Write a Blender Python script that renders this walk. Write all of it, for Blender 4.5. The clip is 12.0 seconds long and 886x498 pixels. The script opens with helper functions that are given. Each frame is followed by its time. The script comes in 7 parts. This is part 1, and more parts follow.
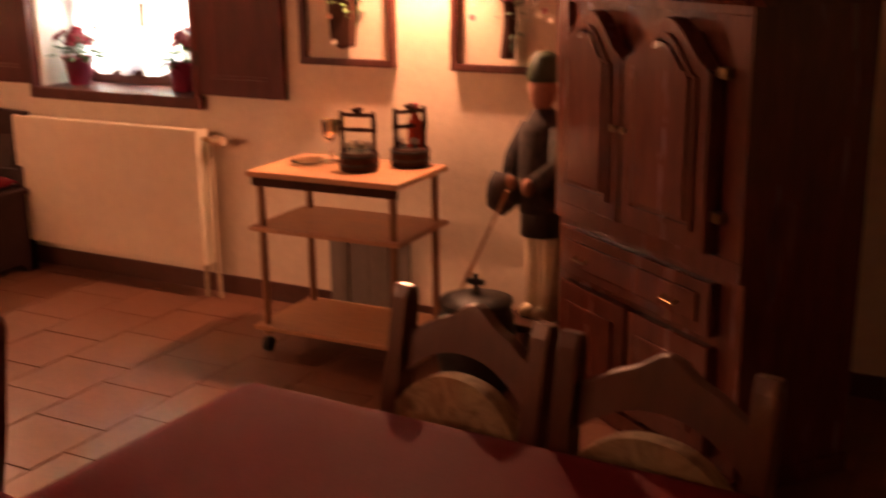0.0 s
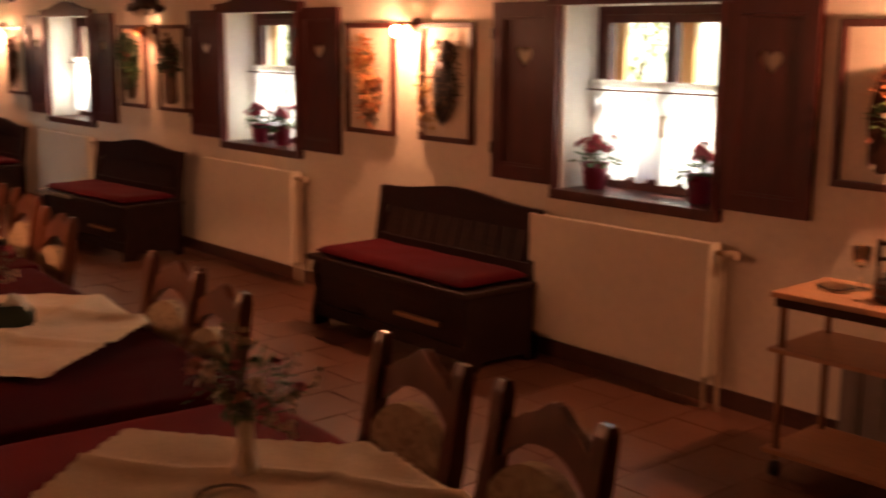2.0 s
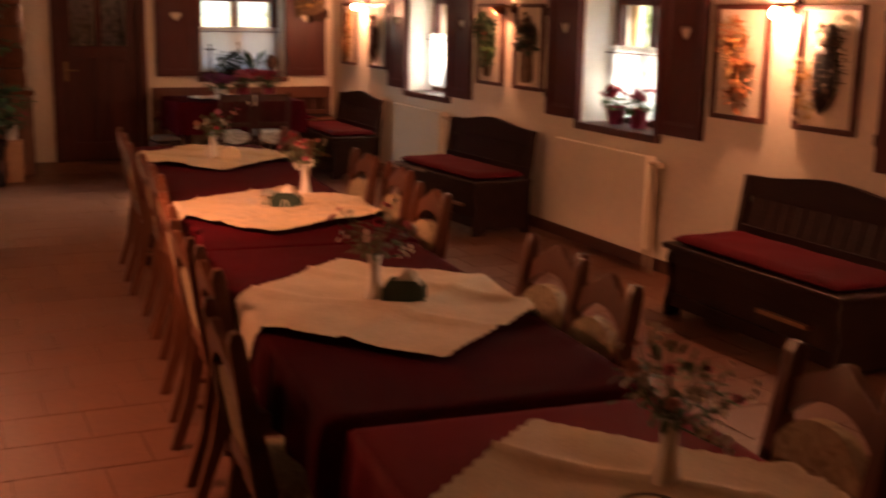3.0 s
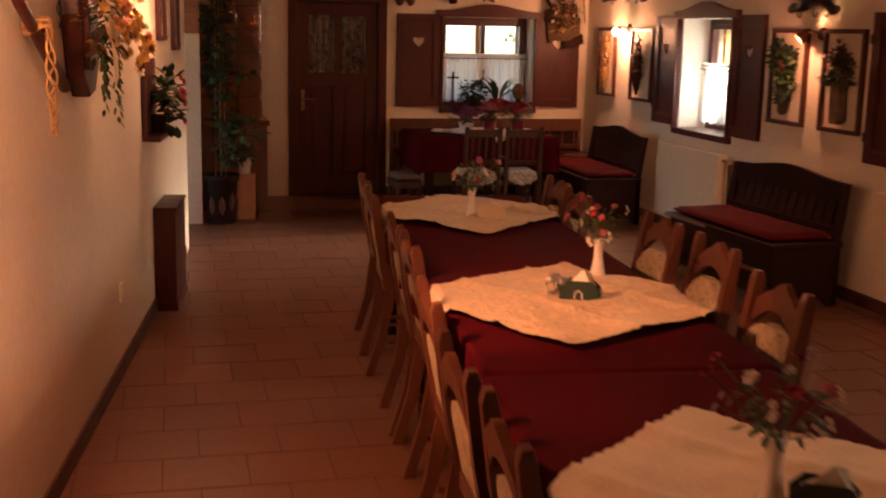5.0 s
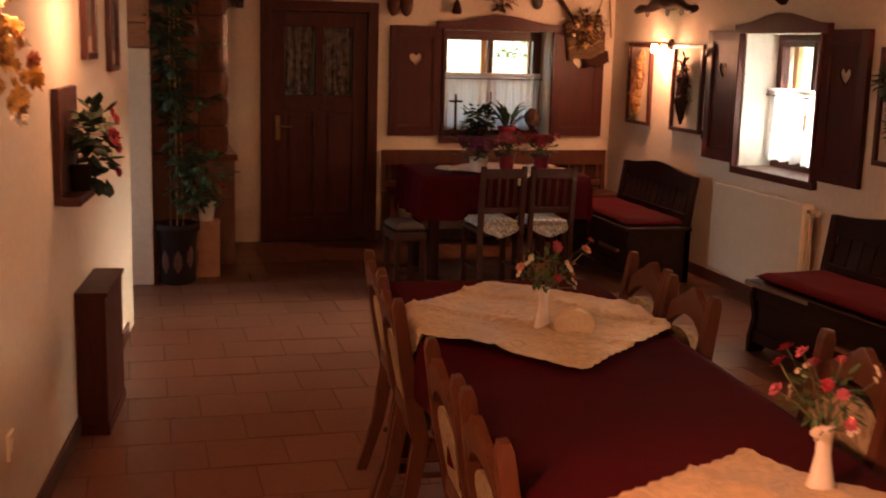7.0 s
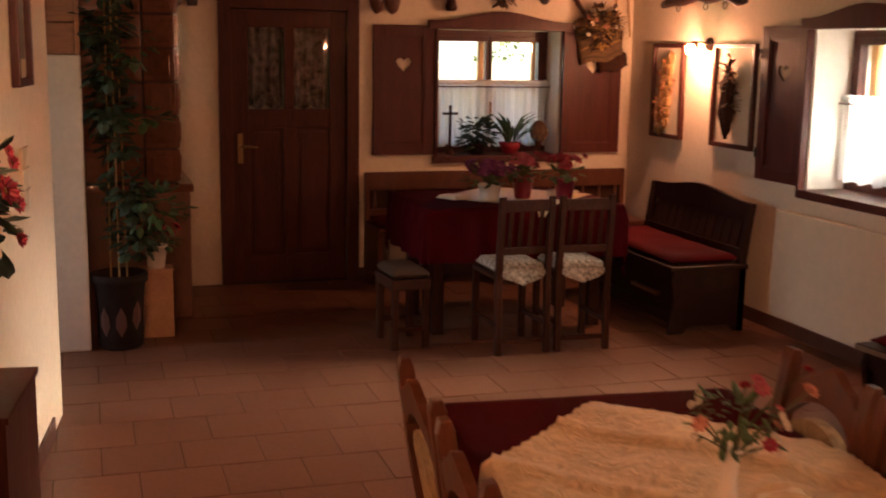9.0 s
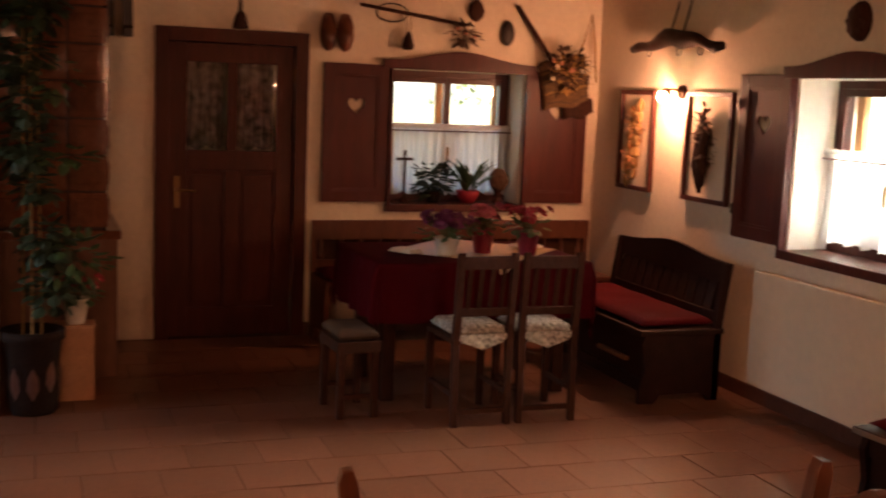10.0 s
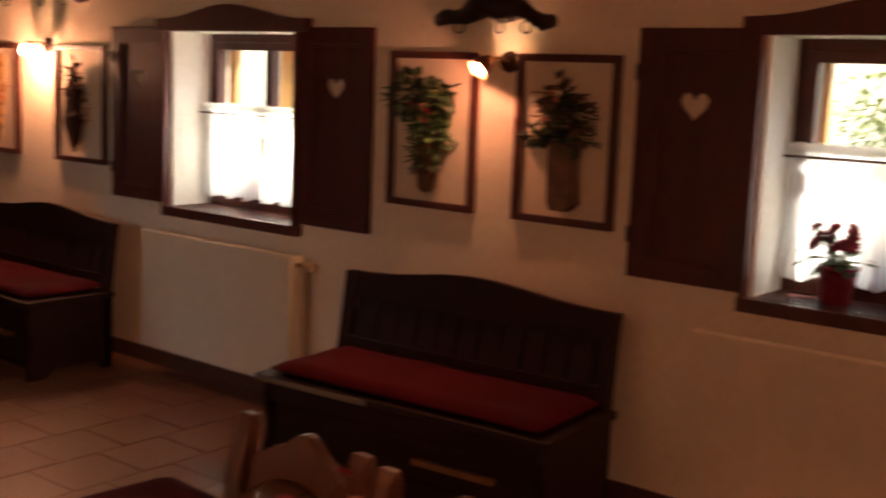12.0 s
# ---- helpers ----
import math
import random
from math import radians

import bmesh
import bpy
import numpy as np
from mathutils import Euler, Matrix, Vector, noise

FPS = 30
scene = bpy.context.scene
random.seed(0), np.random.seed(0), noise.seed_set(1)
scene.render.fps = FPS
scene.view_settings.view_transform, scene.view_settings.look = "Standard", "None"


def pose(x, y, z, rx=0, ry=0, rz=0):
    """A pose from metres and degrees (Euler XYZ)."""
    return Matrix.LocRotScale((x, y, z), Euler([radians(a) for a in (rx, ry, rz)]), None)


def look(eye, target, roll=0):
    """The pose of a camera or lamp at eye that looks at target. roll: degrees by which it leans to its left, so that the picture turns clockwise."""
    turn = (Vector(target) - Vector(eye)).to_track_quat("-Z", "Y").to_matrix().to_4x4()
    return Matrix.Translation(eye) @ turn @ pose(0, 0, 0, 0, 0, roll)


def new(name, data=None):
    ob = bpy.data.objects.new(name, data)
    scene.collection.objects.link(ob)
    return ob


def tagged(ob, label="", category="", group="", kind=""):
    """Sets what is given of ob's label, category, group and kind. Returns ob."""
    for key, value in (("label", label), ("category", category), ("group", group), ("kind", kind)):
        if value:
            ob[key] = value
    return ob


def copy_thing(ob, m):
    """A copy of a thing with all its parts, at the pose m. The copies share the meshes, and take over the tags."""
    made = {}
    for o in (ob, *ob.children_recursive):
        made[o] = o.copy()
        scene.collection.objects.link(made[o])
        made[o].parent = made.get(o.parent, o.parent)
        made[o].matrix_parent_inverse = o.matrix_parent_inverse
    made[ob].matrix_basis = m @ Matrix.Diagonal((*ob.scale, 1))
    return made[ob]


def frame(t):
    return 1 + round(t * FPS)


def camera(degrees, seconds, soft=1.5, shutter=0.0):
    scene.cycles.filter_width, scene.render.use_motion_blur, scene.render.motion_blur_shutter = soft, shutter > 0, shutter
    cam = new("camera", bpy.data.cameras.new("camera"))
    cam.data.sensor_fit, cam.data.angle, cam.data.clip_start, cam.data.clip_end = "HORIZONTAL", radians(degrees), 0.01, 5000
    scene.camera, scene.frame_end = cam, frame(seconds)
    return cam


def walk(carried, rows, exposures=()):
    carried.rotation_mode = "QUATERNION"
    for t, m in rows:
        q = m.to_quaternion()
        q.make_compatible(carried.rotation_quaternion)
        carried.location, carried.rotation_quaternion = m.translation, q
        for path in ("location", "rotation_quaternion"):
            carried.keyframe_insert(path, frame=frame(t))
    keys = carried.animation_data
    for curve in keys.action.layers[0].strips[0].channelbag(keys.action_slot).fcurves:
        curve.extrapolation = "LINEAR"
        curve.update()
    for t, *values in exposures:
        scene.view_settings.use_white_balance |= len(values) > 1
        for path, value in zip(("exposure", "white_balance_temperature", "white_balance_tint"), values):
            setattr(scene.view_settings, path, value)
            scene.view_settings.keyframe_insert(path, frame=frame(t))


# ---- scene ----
cam = camera(42.6, 12.0, soft=1.9, shutter=0.6)
PATH = [
    (0, (0.055, 0.872, 1.559), (-0.857, 2.571, 1.029), -0.7),
    (0.5, (-0.031, 0.867, 1.571), (-1.124, 2.479, 1.117), -0.7),
    (1, (-0.108, 0.821, 1.574), (-1.346, 2.339, 1.171), -0.2),
    (1.5, (-0.173, 0.696, 1.622), (-1.532, 2.11, 1.23), -0.1),
    (2, (-0.219, 0.601, 1.642), (-1.716, 1.876, 1.276), 0.4),
    (2.5, (-0.308, 0.517, 1.643), (-1.965, 1.568, 1.257), 0.3),
    (3, (-0.45, 0.47, 1.648), (-2.232, 1.28, 1.24), 1.1),
    (3.5, (-0.69, 0.477, 1.684), (-2.545, 1.137, 1.333), 0.9),
    (3.7, (-0.794, 0.477, 1.716), (-2.66, 1.105, 1.358), 1.1),
    (5.3, (-2.05, 0.602, 1.655), (-3.969, 1.034, 1.293), 1.3),
    (5.5, (-2.246, 0.603, 1.662), (-4.168, 1.041, 1.324), 1.6),
    (6, (-2.712, 0.641, 1.678), (-4.628, 1.095, 1.326), 0.4),
    (6.5, (-3.21, 0.733, 1.678), (-5.123, 1.184, 1.309), 1.0),
    (7, (-3.653, 0.735, 1.675), (-5.554, 1.244, 1.321), 1.5),
    (7.2, (-3.825, 0.748, 1.672), (-5.714, 1.278, 1.271), 0.6),
    (8.8, (-5.08, 0.828, 1.664), (-6.956, 1.432, 1.323), 0.6),
    (9, (-5.199, 0.831, 1.659), (-7.079, 1.418, 1.313), 0.9),
    (9.5, (-5.49, 0.927, 1.674), (-7.379, 1.511, 1.371), 2.5),
    (10, (-5.746, 0.99, 1.651), (-7.61, 1.661, 1.38), 2.3),
    (10.2, (-5.843, 1.012, 1.644), (-7.683, 1.745, 1.367), 1.6),
    (10.5, (-5.98, 1.032, 1.638), (-7.775, 1.873, 1.372), 1.0),
    (11, (-6.113, 0.976, 1.625), (-7.725, 2.125, 1.341), 2.4),
    (11.5, (-6.032, 0.97, 1.635), (-7.452, 2.344, 1.323), 1.7),
    (12, (-5.933, 1.023, 1.615), (-7.175, 2.562, 1.318), 2.2),
]
walk(cam, [(t, look(eye, target, roll)) for t, eye, target, roll in PATH], exposures=[(0.0, 3.7), (0.5, 2.93), (1.0, 2.4), (1.5, 2.4), (2.0, 2.42), (2.5, 2.45), (3.0, 2.45), (5.5, 2.35), (7.0, 2.35), (9.5, 2.48), (10.0, 2.4), (10.5, 2.12), (11.0, 1.87), (11.5, 1.75), (12.0, 1.87)])

# ---- plan ----
WALL_Y = 4.79          # inner face of the window wall
END_X = -13.15         # inner face of the far wall with the door
BACK_X = 3.2
CEIL = 2.62
FLOOR_X0, FLOOR_X1, FLOOR_Y0, FLOOR_Y1 = -13.7, 3.7, -1.6, 5.3


def left_y(x):
    """The long inner wall runs a few degrees off the window wall."""
    return 0.669 - 0.113 * (x + 10.43)


# ---- world, sun and lamps ----
world = bpy.data.worlds.new("world")
scene.world = world
world.use_nodes = True
wn = world.node_tree.nodes
sky = wn.new("ShaderNodeTexSky")
sky.sky_type, sky.sun_disc, sky.sun_elevation, sky.sun_rotation = "NISHITA", False, radians(52), radians(35.5)
world.node_tree.links.new(sky.outputs[0], wn["Background"].inputs[0])
wn["Background"].inputs[1].default_value = 0.15
sun = new("sun", bpy.data.lights.new("sun", "SUN"))
sun.data.energy, sun.data.angle, sun.data.color = 5.0, radians(0.6), (1.0, 0.93, 0.82)
sun.matrix_world = look((4, 20, 22), (-6, 6, 0))

BULB = (1.0, 0.362, 0.195)


def lamp_light(x, y, z, watts, radius=0.035):
    ob = new("bulb_light", bpy.data.lights.new("bulb_light", "POINT"))
    ob.data.energy, ob.data.color, ob.data.shadow_soft_size = watts, BULB, radius
    ob.location = (x, y, z)
    return ob


def spot_light(place, target, watts, cone):
    """A warm cone of light: a reflector bulb's beam, and the added floor fill."""
    ob = new("spot_beam", bpy.data.lights.new("spot_beam", "SPOT"))
    ob.data.energy, ob.data.color, ob.data.shadow_soft_size = watts, BULB, 0.02
    ob.data.spot_size, ob.data.spot_blend = radians(cone), 0.55
    ob.matrix_world = look(place, target)
    return ob


def sky_light(name, place, target, wide, tall, watts, spread):
    """An area lamp that stands in for the sky's light in a window's opening; also the added recess fill."""
    ob = new(name, bpy.data.lights.new(name, "AREA"))
    ob.data.shape, ob.data.size, ob.data.size_y = "RECTANGLE", wide, tall
    ob.data.energy, ob.data.color, ob.data.spread = watts, (1.0, 0.83, 0.67), radians(spread)
    ob.matrix_world = look(place, target)
    return ob


for wx, watts in ((-3.74, 1.4), (-7.09, 1.2), (-10.36, 6.4)):
    sky_light("window_daylight", (wx, 5.24, 1.55), (wx + 0.3, 2.1, 0.0), 0.84, 0.5, watts, 42)
# Added fill light; no source of daylight is known in the recess.
sky_light("recess_fill", (-10.75, -1.40, 1.5), (-10.1, 1.9, 0.0), 1.15, 1.55, 1.2, 72)


# ---- materials ----
def mat(name, color, rough=0.6, metal=0.0, var=0.25, scale=6.0, fine=60.0, bump=0.15, stretch=(1, 1, 1), spec=0.5, rvar=0.12, sheen=0.0, second=None, mixup=0.5, island=0.0, swirl=0.0):
    """Two scales of colour variation, roughness variation and fine relief, in object space."""
    m = bpy.data.materials.new(name)
    m.use_nodes = True
    n, l = m.node_tree.nodes, m.node_tree.links
    b = n["Principled BSDF"]
    tc, mp = n.new("ShaderNodeTexCoord"), n.new("ShaderNodeMapping")
    mp.inputs["Scale"].default_value = stretch
    if island:
        own, shift = n.new("ShaderNodeObjectInfo"), n.new("ShaderNodeVectorMath")
        shift.operation = "MULTIPLY_ADD"
        shift.inputs[1].default_value = (37.0, 23.0, 11.0)
        l.new(own.outputs["Random"], shift.inputs[0]), l.new(tc.outputs["Object"], shift.inputs[2]), l.new(shift.outputs[0], mp.inputs[0])
    else:
        l.new(tc.outputs["Object"], mp.inputs[0])
    big, small = n.new("ShaderNodeTexNoise"), n.new("ShaderNodeTexNoise")
    big.inputs["Scale"].default_value, small.inputs["Scale"].default_value = scale, fine
    big.inputs["Distortion"].default_value = swirl
    big.inputs["Detail"].default_value, small.inputs["Detail"].default_value = 4, 3
    l.new(mp.outputs[0], big.inputs["Vector"]), l.new(mp.outputs[0], small.inputs["Vector"])
    ramp = n.new("ShaderNodeValToRGB")
    dark = tuple(c * (1 - var) for c in color)
    light = second if second else tuple(min(1, c * (1 + var)) for c in color)
    ramp.color_ramp.elements[0].position, ramp.color_ramp.elements[1].position = 0.3, 0.7
    ramp.color_ramp.elements[0].color, ramp.color_ramp.elements[1].color = (*dark, 1), (*light, 1)
    add = n.new("ShaderNodeMath")
    add.operation = "ADD"
    half = n.new("ShaderNodeMath")
    half.operation = "MULTIPLY"
    half.inputs[1].default_value = mixup
    sub = n.new("ShaderNodeMath")
    sub.operation = "MULTIPLY"
    sub.inputs[1].default_value = 1 - mixup
    l.new(big.outputs[0], half.inputs[0]), l.new(small.outputs[0], sub.inputs[0])
    l.new(half.outputs[0], add.inputs[0]), l.new(sub.outputs[0], add.inputs[1])
    l.new(add.outputs[0], ramp.inputs[0])
    src = ramp.outputs[0]
    if island:
        info = n.new("ShaderNodeObjectInfo")
        hsv = n.new("ShaderNodeHueSaturation")
        rng = n.new("ShaderNodeMapRange")
        rng.inputs[3].default_value, rng.inputs[4].default_value = 1 - island, 1 + island
        l.new(info.outputs["Random"], rng.inputs[0]), l.new(rng.outputs[0], hsv.inputs["Value"]), l.new(src, hsv.inputs["Color"])
        src = hsv.outputs[0]
    l.new(src, b.inputs["Base Color"])
    rr = n.new("ShaderNodeMapRange")
    rr.inputs[3].default_value, rr.inputs[4].default_value = max(0.03, rough - rvar), min(1, rough + rvar)
    l.new(big.outputs[0], rr.inputs[0]), l.new(rr.outputs[0], b.inputs["Roughness"])
    b.inputs["Metallic"].default_value, b.inputs["Specular IOR Level"].default_value = metal, spec
    if sheen:
        b.inputs["Sheen Weight"].default_value = sheen
    if bump:
        bp = n.new("ShaderNodeBump")
        bp.inputs["Strength"].default_value, bp.inputs["Distance"].default_value = bump, 0.01
        l.new(add.outputs[0], bp.inputs["Height"]), l.new(bp.outputs[0], b.inputs["Normal"])
    return m


def glow(name, color, strength):
    m = bpy.data.materials.new(name)
    m.use_nodes = True
    b = m.node_tree.nodes["Principled BSDF"]
    b.inputs["Base Color"].default_value = (*color, 1)
    b.inputs["Emission Color"].default_value, b.inputs["Emission Strength"].default_value = (*color, 1), strength
    return m


def glass(name, tint=(1, 1, 1), rough=0.0):
    m = bpy.data.materials.new(name)
    m.use_nodes = True
    b = m.node_tree.nodes["Principled BSDF"]
    b.inputs["Base Color"].default_value, b.inputs["Roughness"].default_value = (*tint, 1), rough
    b.inputs["Transmission Weight"].default_value, b.inputs["IOR"].default_value = 1.0, 1.45
    return m


def sheer(name, color, pass_share):
    """Thin woven cloth that lets light through."""
    m = bpy.data.materials.new(name)
    m.use_nodes = True
    n, l = m.node_tree.nodes, m.node_tree.links
    b = n["Principled BSDF"]
    b.inputs["Base Color"].default_value, b.inputs["Roughness"].default_value = (*color, 1), 0.9
    tr, mx = n.new("ShaderNodeBsdfTranslucent"), n.new("ShaderNodeMixShader")
    tr.inputs[0].default_value = (*color, 1)
    tex = n.new("ShaderNodeTexVoronoi")
    tex.inputs["Scale"].default_value = 45
    tc, rr = n.new("ShaderNodeTexCoord"), n.new("ShaderNodeMapRange")
    rr.inputs[3].default_value, rr.inputs[4].default_value = pass_share - 0.12, pass_share + 0.12
    l.new(tc.outputs["Object"], tex.inputs["Vector"]), l.new(tex.outputs[0], rr.inputs[0]), l.new(rr.outputs[0], mx.inputs[0])
    l.new(b.outputs[0], mx.inputs[1]), l.new(tr.outputs[0], mx.inputs[2])
    l.new(mx.outputs[0], n["Material Output"].inputs[0])
    return m


PLASTER = mat("cream_plaster", (0.74, 0.64, 0.5), 0.9, var=0.08, scale=1.5, fine=28, bump=0.5, spec=0.2)
PLASTER_WHITE = mat("white_plaster", (0.8, 0.77, 0.7), 0.9, var=0.06, scale=2, fine=30, bump=0.4, spec=0.2)
# The ceiling is out of view; its dark colour cuts bounced light.
CEILING = mat("dark_unseen_ceiling", (0.16, 0.085, 0.05), 0.7, var=0.25, scale=1, fine=14, stretch=(0.6, 6, 6), bump=0.2)
TILE = mat("terracotta_tile", (0.15, 0.06, 0.034), 0.4, var=0.12, scale=7, fine=45, bump=0.04, rvar=0.08, spec=0.34, second=(0.19, 0.08, 0.046), island=0.1)
GROUT = mat("grout", (0.08, 0.038, 0.025), 0.95, var=0.3, scale=8, fine=90)
SKIRT = mat("skirting_tile", (0.085, 0.032, 0.02), 0.45, var=0.25, scale=5, fine=40, island=0.12)
SHUTTER = mat("shutter_wood", (0.068, 0.0135, 0.010), 0.45, spec=0.28, var=0.35, scale=2.5, fine=14, stretch=(6, 6, 0.6), bump=0.1)
FRAME_WOOD = mat("frame_wood", (0.07, 0.019, 0.013), 0.4, spec=0.35, var=0.35, scale=4, fine=18, stretch=(3, 3, 1), bump=0.08)
BENCH_WOOD = mat("bench_wood", (0.024, 0.009, 0.0065), 0.5, spec=0.18, var=0.35, scale=2.2, fine=14, stretch=(0.7, 6, 6), bump=0.1)
CHAIR_WOOD = mat("chair_wood", (0.1, 0.032, 0.0145), 0.36, var=0.32, scale=3, fine=16, stretch=(5, 5, 0.8), bump=0.06)
CUP_WOOD = mat("cupboard_wood", (0.1, 0.029, 0.017), 0.24, var=0.35, scale=2.5, fine=14, stretch=(5, 5, 0.7), bump=0.06)
DOOR_WOOD = mat("door_wood", (0.062, 0.0145, 0.0085), 0.4, spec=0.2, var=0.35, scale=2.2, fine=13, stretch=(6, 6, 0.6), bump=0.08)
PANEL_WOOD = mat("panel_wood", (0.29, 0.115, 0.05), 0.4, var=0.3, scale=2.5, fine=14, stretch=(6, 0.7, 6), bump=0.08)
POST_WOOD = mat("turned_post_wood", (0.26, 0.13, 0.065), 0.42, var=0.25, scale=4, fine=20, stretch=(4, 4, 0.8), bump=0.06)
PINE = mat("golden_pine", (0.62, 0.36, 0.12), 0.5, var=0.2, scale=3, fine=16, stretch=(6, 6, 0.7), bump=0.05)
PALE_WOOD = mat("pale_beech", (0.42, 0.215, 0.11), 0.42, var=0.2, scale=2.5, fine=16, stretch=(0.7, 6, 6), bump=0.05)
OLD_WOOD = mat("old_wood", (0.042, 0.016, 0.0095), 0.65, spec=0.14, var=0.4, scale=4, fine=22, stretch=(4, 4, 1), bump=0.3)
BURGUNDY = mat("burgundy_cloth", (0.052, 0.0019, 0.0045), 0.85, var=0.35, scale=3, fine=160, bump=0.12, spec=0.05)
RED_CLOTH = mat("red_cloth", (0.16, 0.005, 0.012), 0.75, var=0.2, scale=3, fine=160, bump=0.12, spec=0.12)
CUSHION = mat("red_cushion", (0.078, 0.0022, 0.0065), 0.9, var=0.25, scale=5, fine=140, bump=0.2, spec=0.15)
IVORY = mat("ivory_damask", (0.62, 0.45, 0.25), 0.42, var=0.3, scale=17, fine=140, bump=0.9, mixup=0.86, second=(0.76, 0.58, 0.35), swirl=2.2, rvar=0.3)
LINEN = mat("plain_cream_cloth", (0.62, 0.5, 0.33), 0.75, var=0.14, scale=8, fine=90, bump=0.2)
TAPESTRY = mat("floral_upholstery", (0.3, 0.19, 0.095), 0.85, var=0.45, scale=19, fine=150, bump=0.25, mixup=0.85, second=(0.46, 0.35, 0.2), swirl=1.8)
# Cream padding, with the dim corner's shade put into its dark colour.
SHADED_PAD = mat("shaded_padding", (0.06, 0.033, 0.018), 0.9, var=0.35, scale=14, fine=120, bump=0.25)
BAG_CLOTH = mat("woven_bag_cloth", (0.13, 0.068, 0.03), 0.92, var=0.5, scale=34, fine=120, bump=0.6, second=(0.22, 0.13, 0.06))
GREY_BOARD = mat("grey_board", (0.2, 0.175, 0.15), 0.7, var=0.25, scale=3, fine=30, stretch=(6, 6, 0.7), bump=0.1)
PIPE_PAINT = mat("pipe_paint", (0.4, 0.3, 0.2), 0.5, var=0.15, scale=8)
ENAMEL = mat("radiator_enamel", (0.72, 0.62, 0.46), 0.4, var=0.06, scale=3, fine=20, bump=0.03)
BRASS = mat("brass", (0.22, 0.135, 0.06), 0.38, 1.0, var=0.2, scale=8)
CHROME = mat("steel", (0.5, 0.48, 0.45), 0.3, 1.0, var=0.1, scale=8)
IRON = mat("black_iron", (0.02, 0.018, 0.016), 0.5, 0.4, var=0.4, scale=10, bump=0.3)
GLASS = glass("window_glass")
CURTAIN = sheer("white_curtain", (0.85, 0.85, 0.82), 0.55)
LAWN = mat("lawn", (0.07, 0.11, 0.03), 0.95, var=0.4, scale=1.2, fine=30, bump=0.5)
YARD_WALL = mat("yard_bank", (0.6, 0.5, 0.32), 0.95, var=0.2, scale=0.8, fine=12, bump=0.5)
HEDGE = mat("hedge_leaf", (0.2, 0.24, 0.05), 0.7, var=0.5, scale=3, fine=20, bump=0.2)


# ---- builders ----
def thing(name, label, category, m=None, group="", kind=""):
    ob = new(name)
    ob.empty_display_size = 0.1
    if m is not None:
        ob.matrix_basis = m
    return tagged(ob, label, category, group, kind)


def part(name, bm, material, parent=None, label="", smooth=False):
    """One mesh object, under a thing or a part."""
    me = bpy.data.meshes.new(name)
    bmesh.ops.recalc_face_normals(bm, faces=bm.faces)
    bm.to_mesh(me)
    bm.free()
    me.materials.append(material)
    if smooth:
        me.shade_smooth()
    ob = new(name, me)
    ob.parent = parent
    return tagged(ob, label)


def setting(name, bm, material, label, category):
    return tagged(part(name, bm, material), label, category, "", "structure")


def box(bm, x0, x1, y0, y1, z0, z1, bevel=0.0, m=None):
    mm = Matrix.Translation(((x0 + x1) / 2, (y0 + y1) / 2, (z0 + z1) / 2)) @ Matrix.Diagonal((x1 - x0, y1 - y0, z1 - z0, 1))
    r = bmesh.ops.create_cube(bm, size=1.0, matrix=(m @ mm) if m is not None else mm)
    if bevel:
        edges = list({e for v in r["verts"] for e in v.link_edges})
        bmesh.ops.bevel(bm, geom=edges, offset=bevel, segments=2, profile=0.7, affect="EDGES")
    return bm


def boxed(*args, **kw):
    return box(bmesh.new(), *args, **kw)


def prism(bm, poly, axis, a, b, bevel=0.0):
    """A flat outline pushed through from a to b along an axis. Outline points are the other two coordinates in x, y, z order."""
    def at(p, d):
        return {"x": (d, p[0], p[1]), "y": (p[0], d, p[1]), "z": (p[0], p[1], d)}[axis]
    lo, hi = [bm.verts.new(at(p, a)) for p in poly], [bm.verts.new(at(p, b)) for p in poly]
    n = len(poly)
    faces = [bm.faces.new(lo), bm.faces.new(hi[::-1])]
    for i in range(n):
        faces.append(bm.faces.new((lo[i], lo[(i + 1) % n], hi[(i + 1) % n], hi[i])))
    if bevel:
        edges = [e for f in faces[:2] for e in f.edges]
        bmesh.ops.bevel(bm, geom=edges, offset=bevel, segments=2, profile=0.7, affect="EDGES")
    bmesh.ops.triangulate(bm, faces=[f for f in bm.faces if len(f.verts) > 4])
    return bm


def ring_prism(bm, outer, inner, axis, a, b):
    """An outline with a hole of as many points."""
    def at(p, d):
        return {"x": (d, p[0], p[1]), "y": (p[0], d, p[1]), "z": (p[0], p[1], d)}[axis]
    n = len(outer)
    v = [[bm.verts.new(at(p, d)) for p in loop] for loop in (outer, inner) for d in (a, b)]
    for i in range(n):
        j = (i + 1) % n
        for q, r in ((0, 1), (1, 3), (3, 2), (2, 0)):
            bm.faces.new((v[q][i], v[q][j], v[r][j], v[r][i]))
    return bm


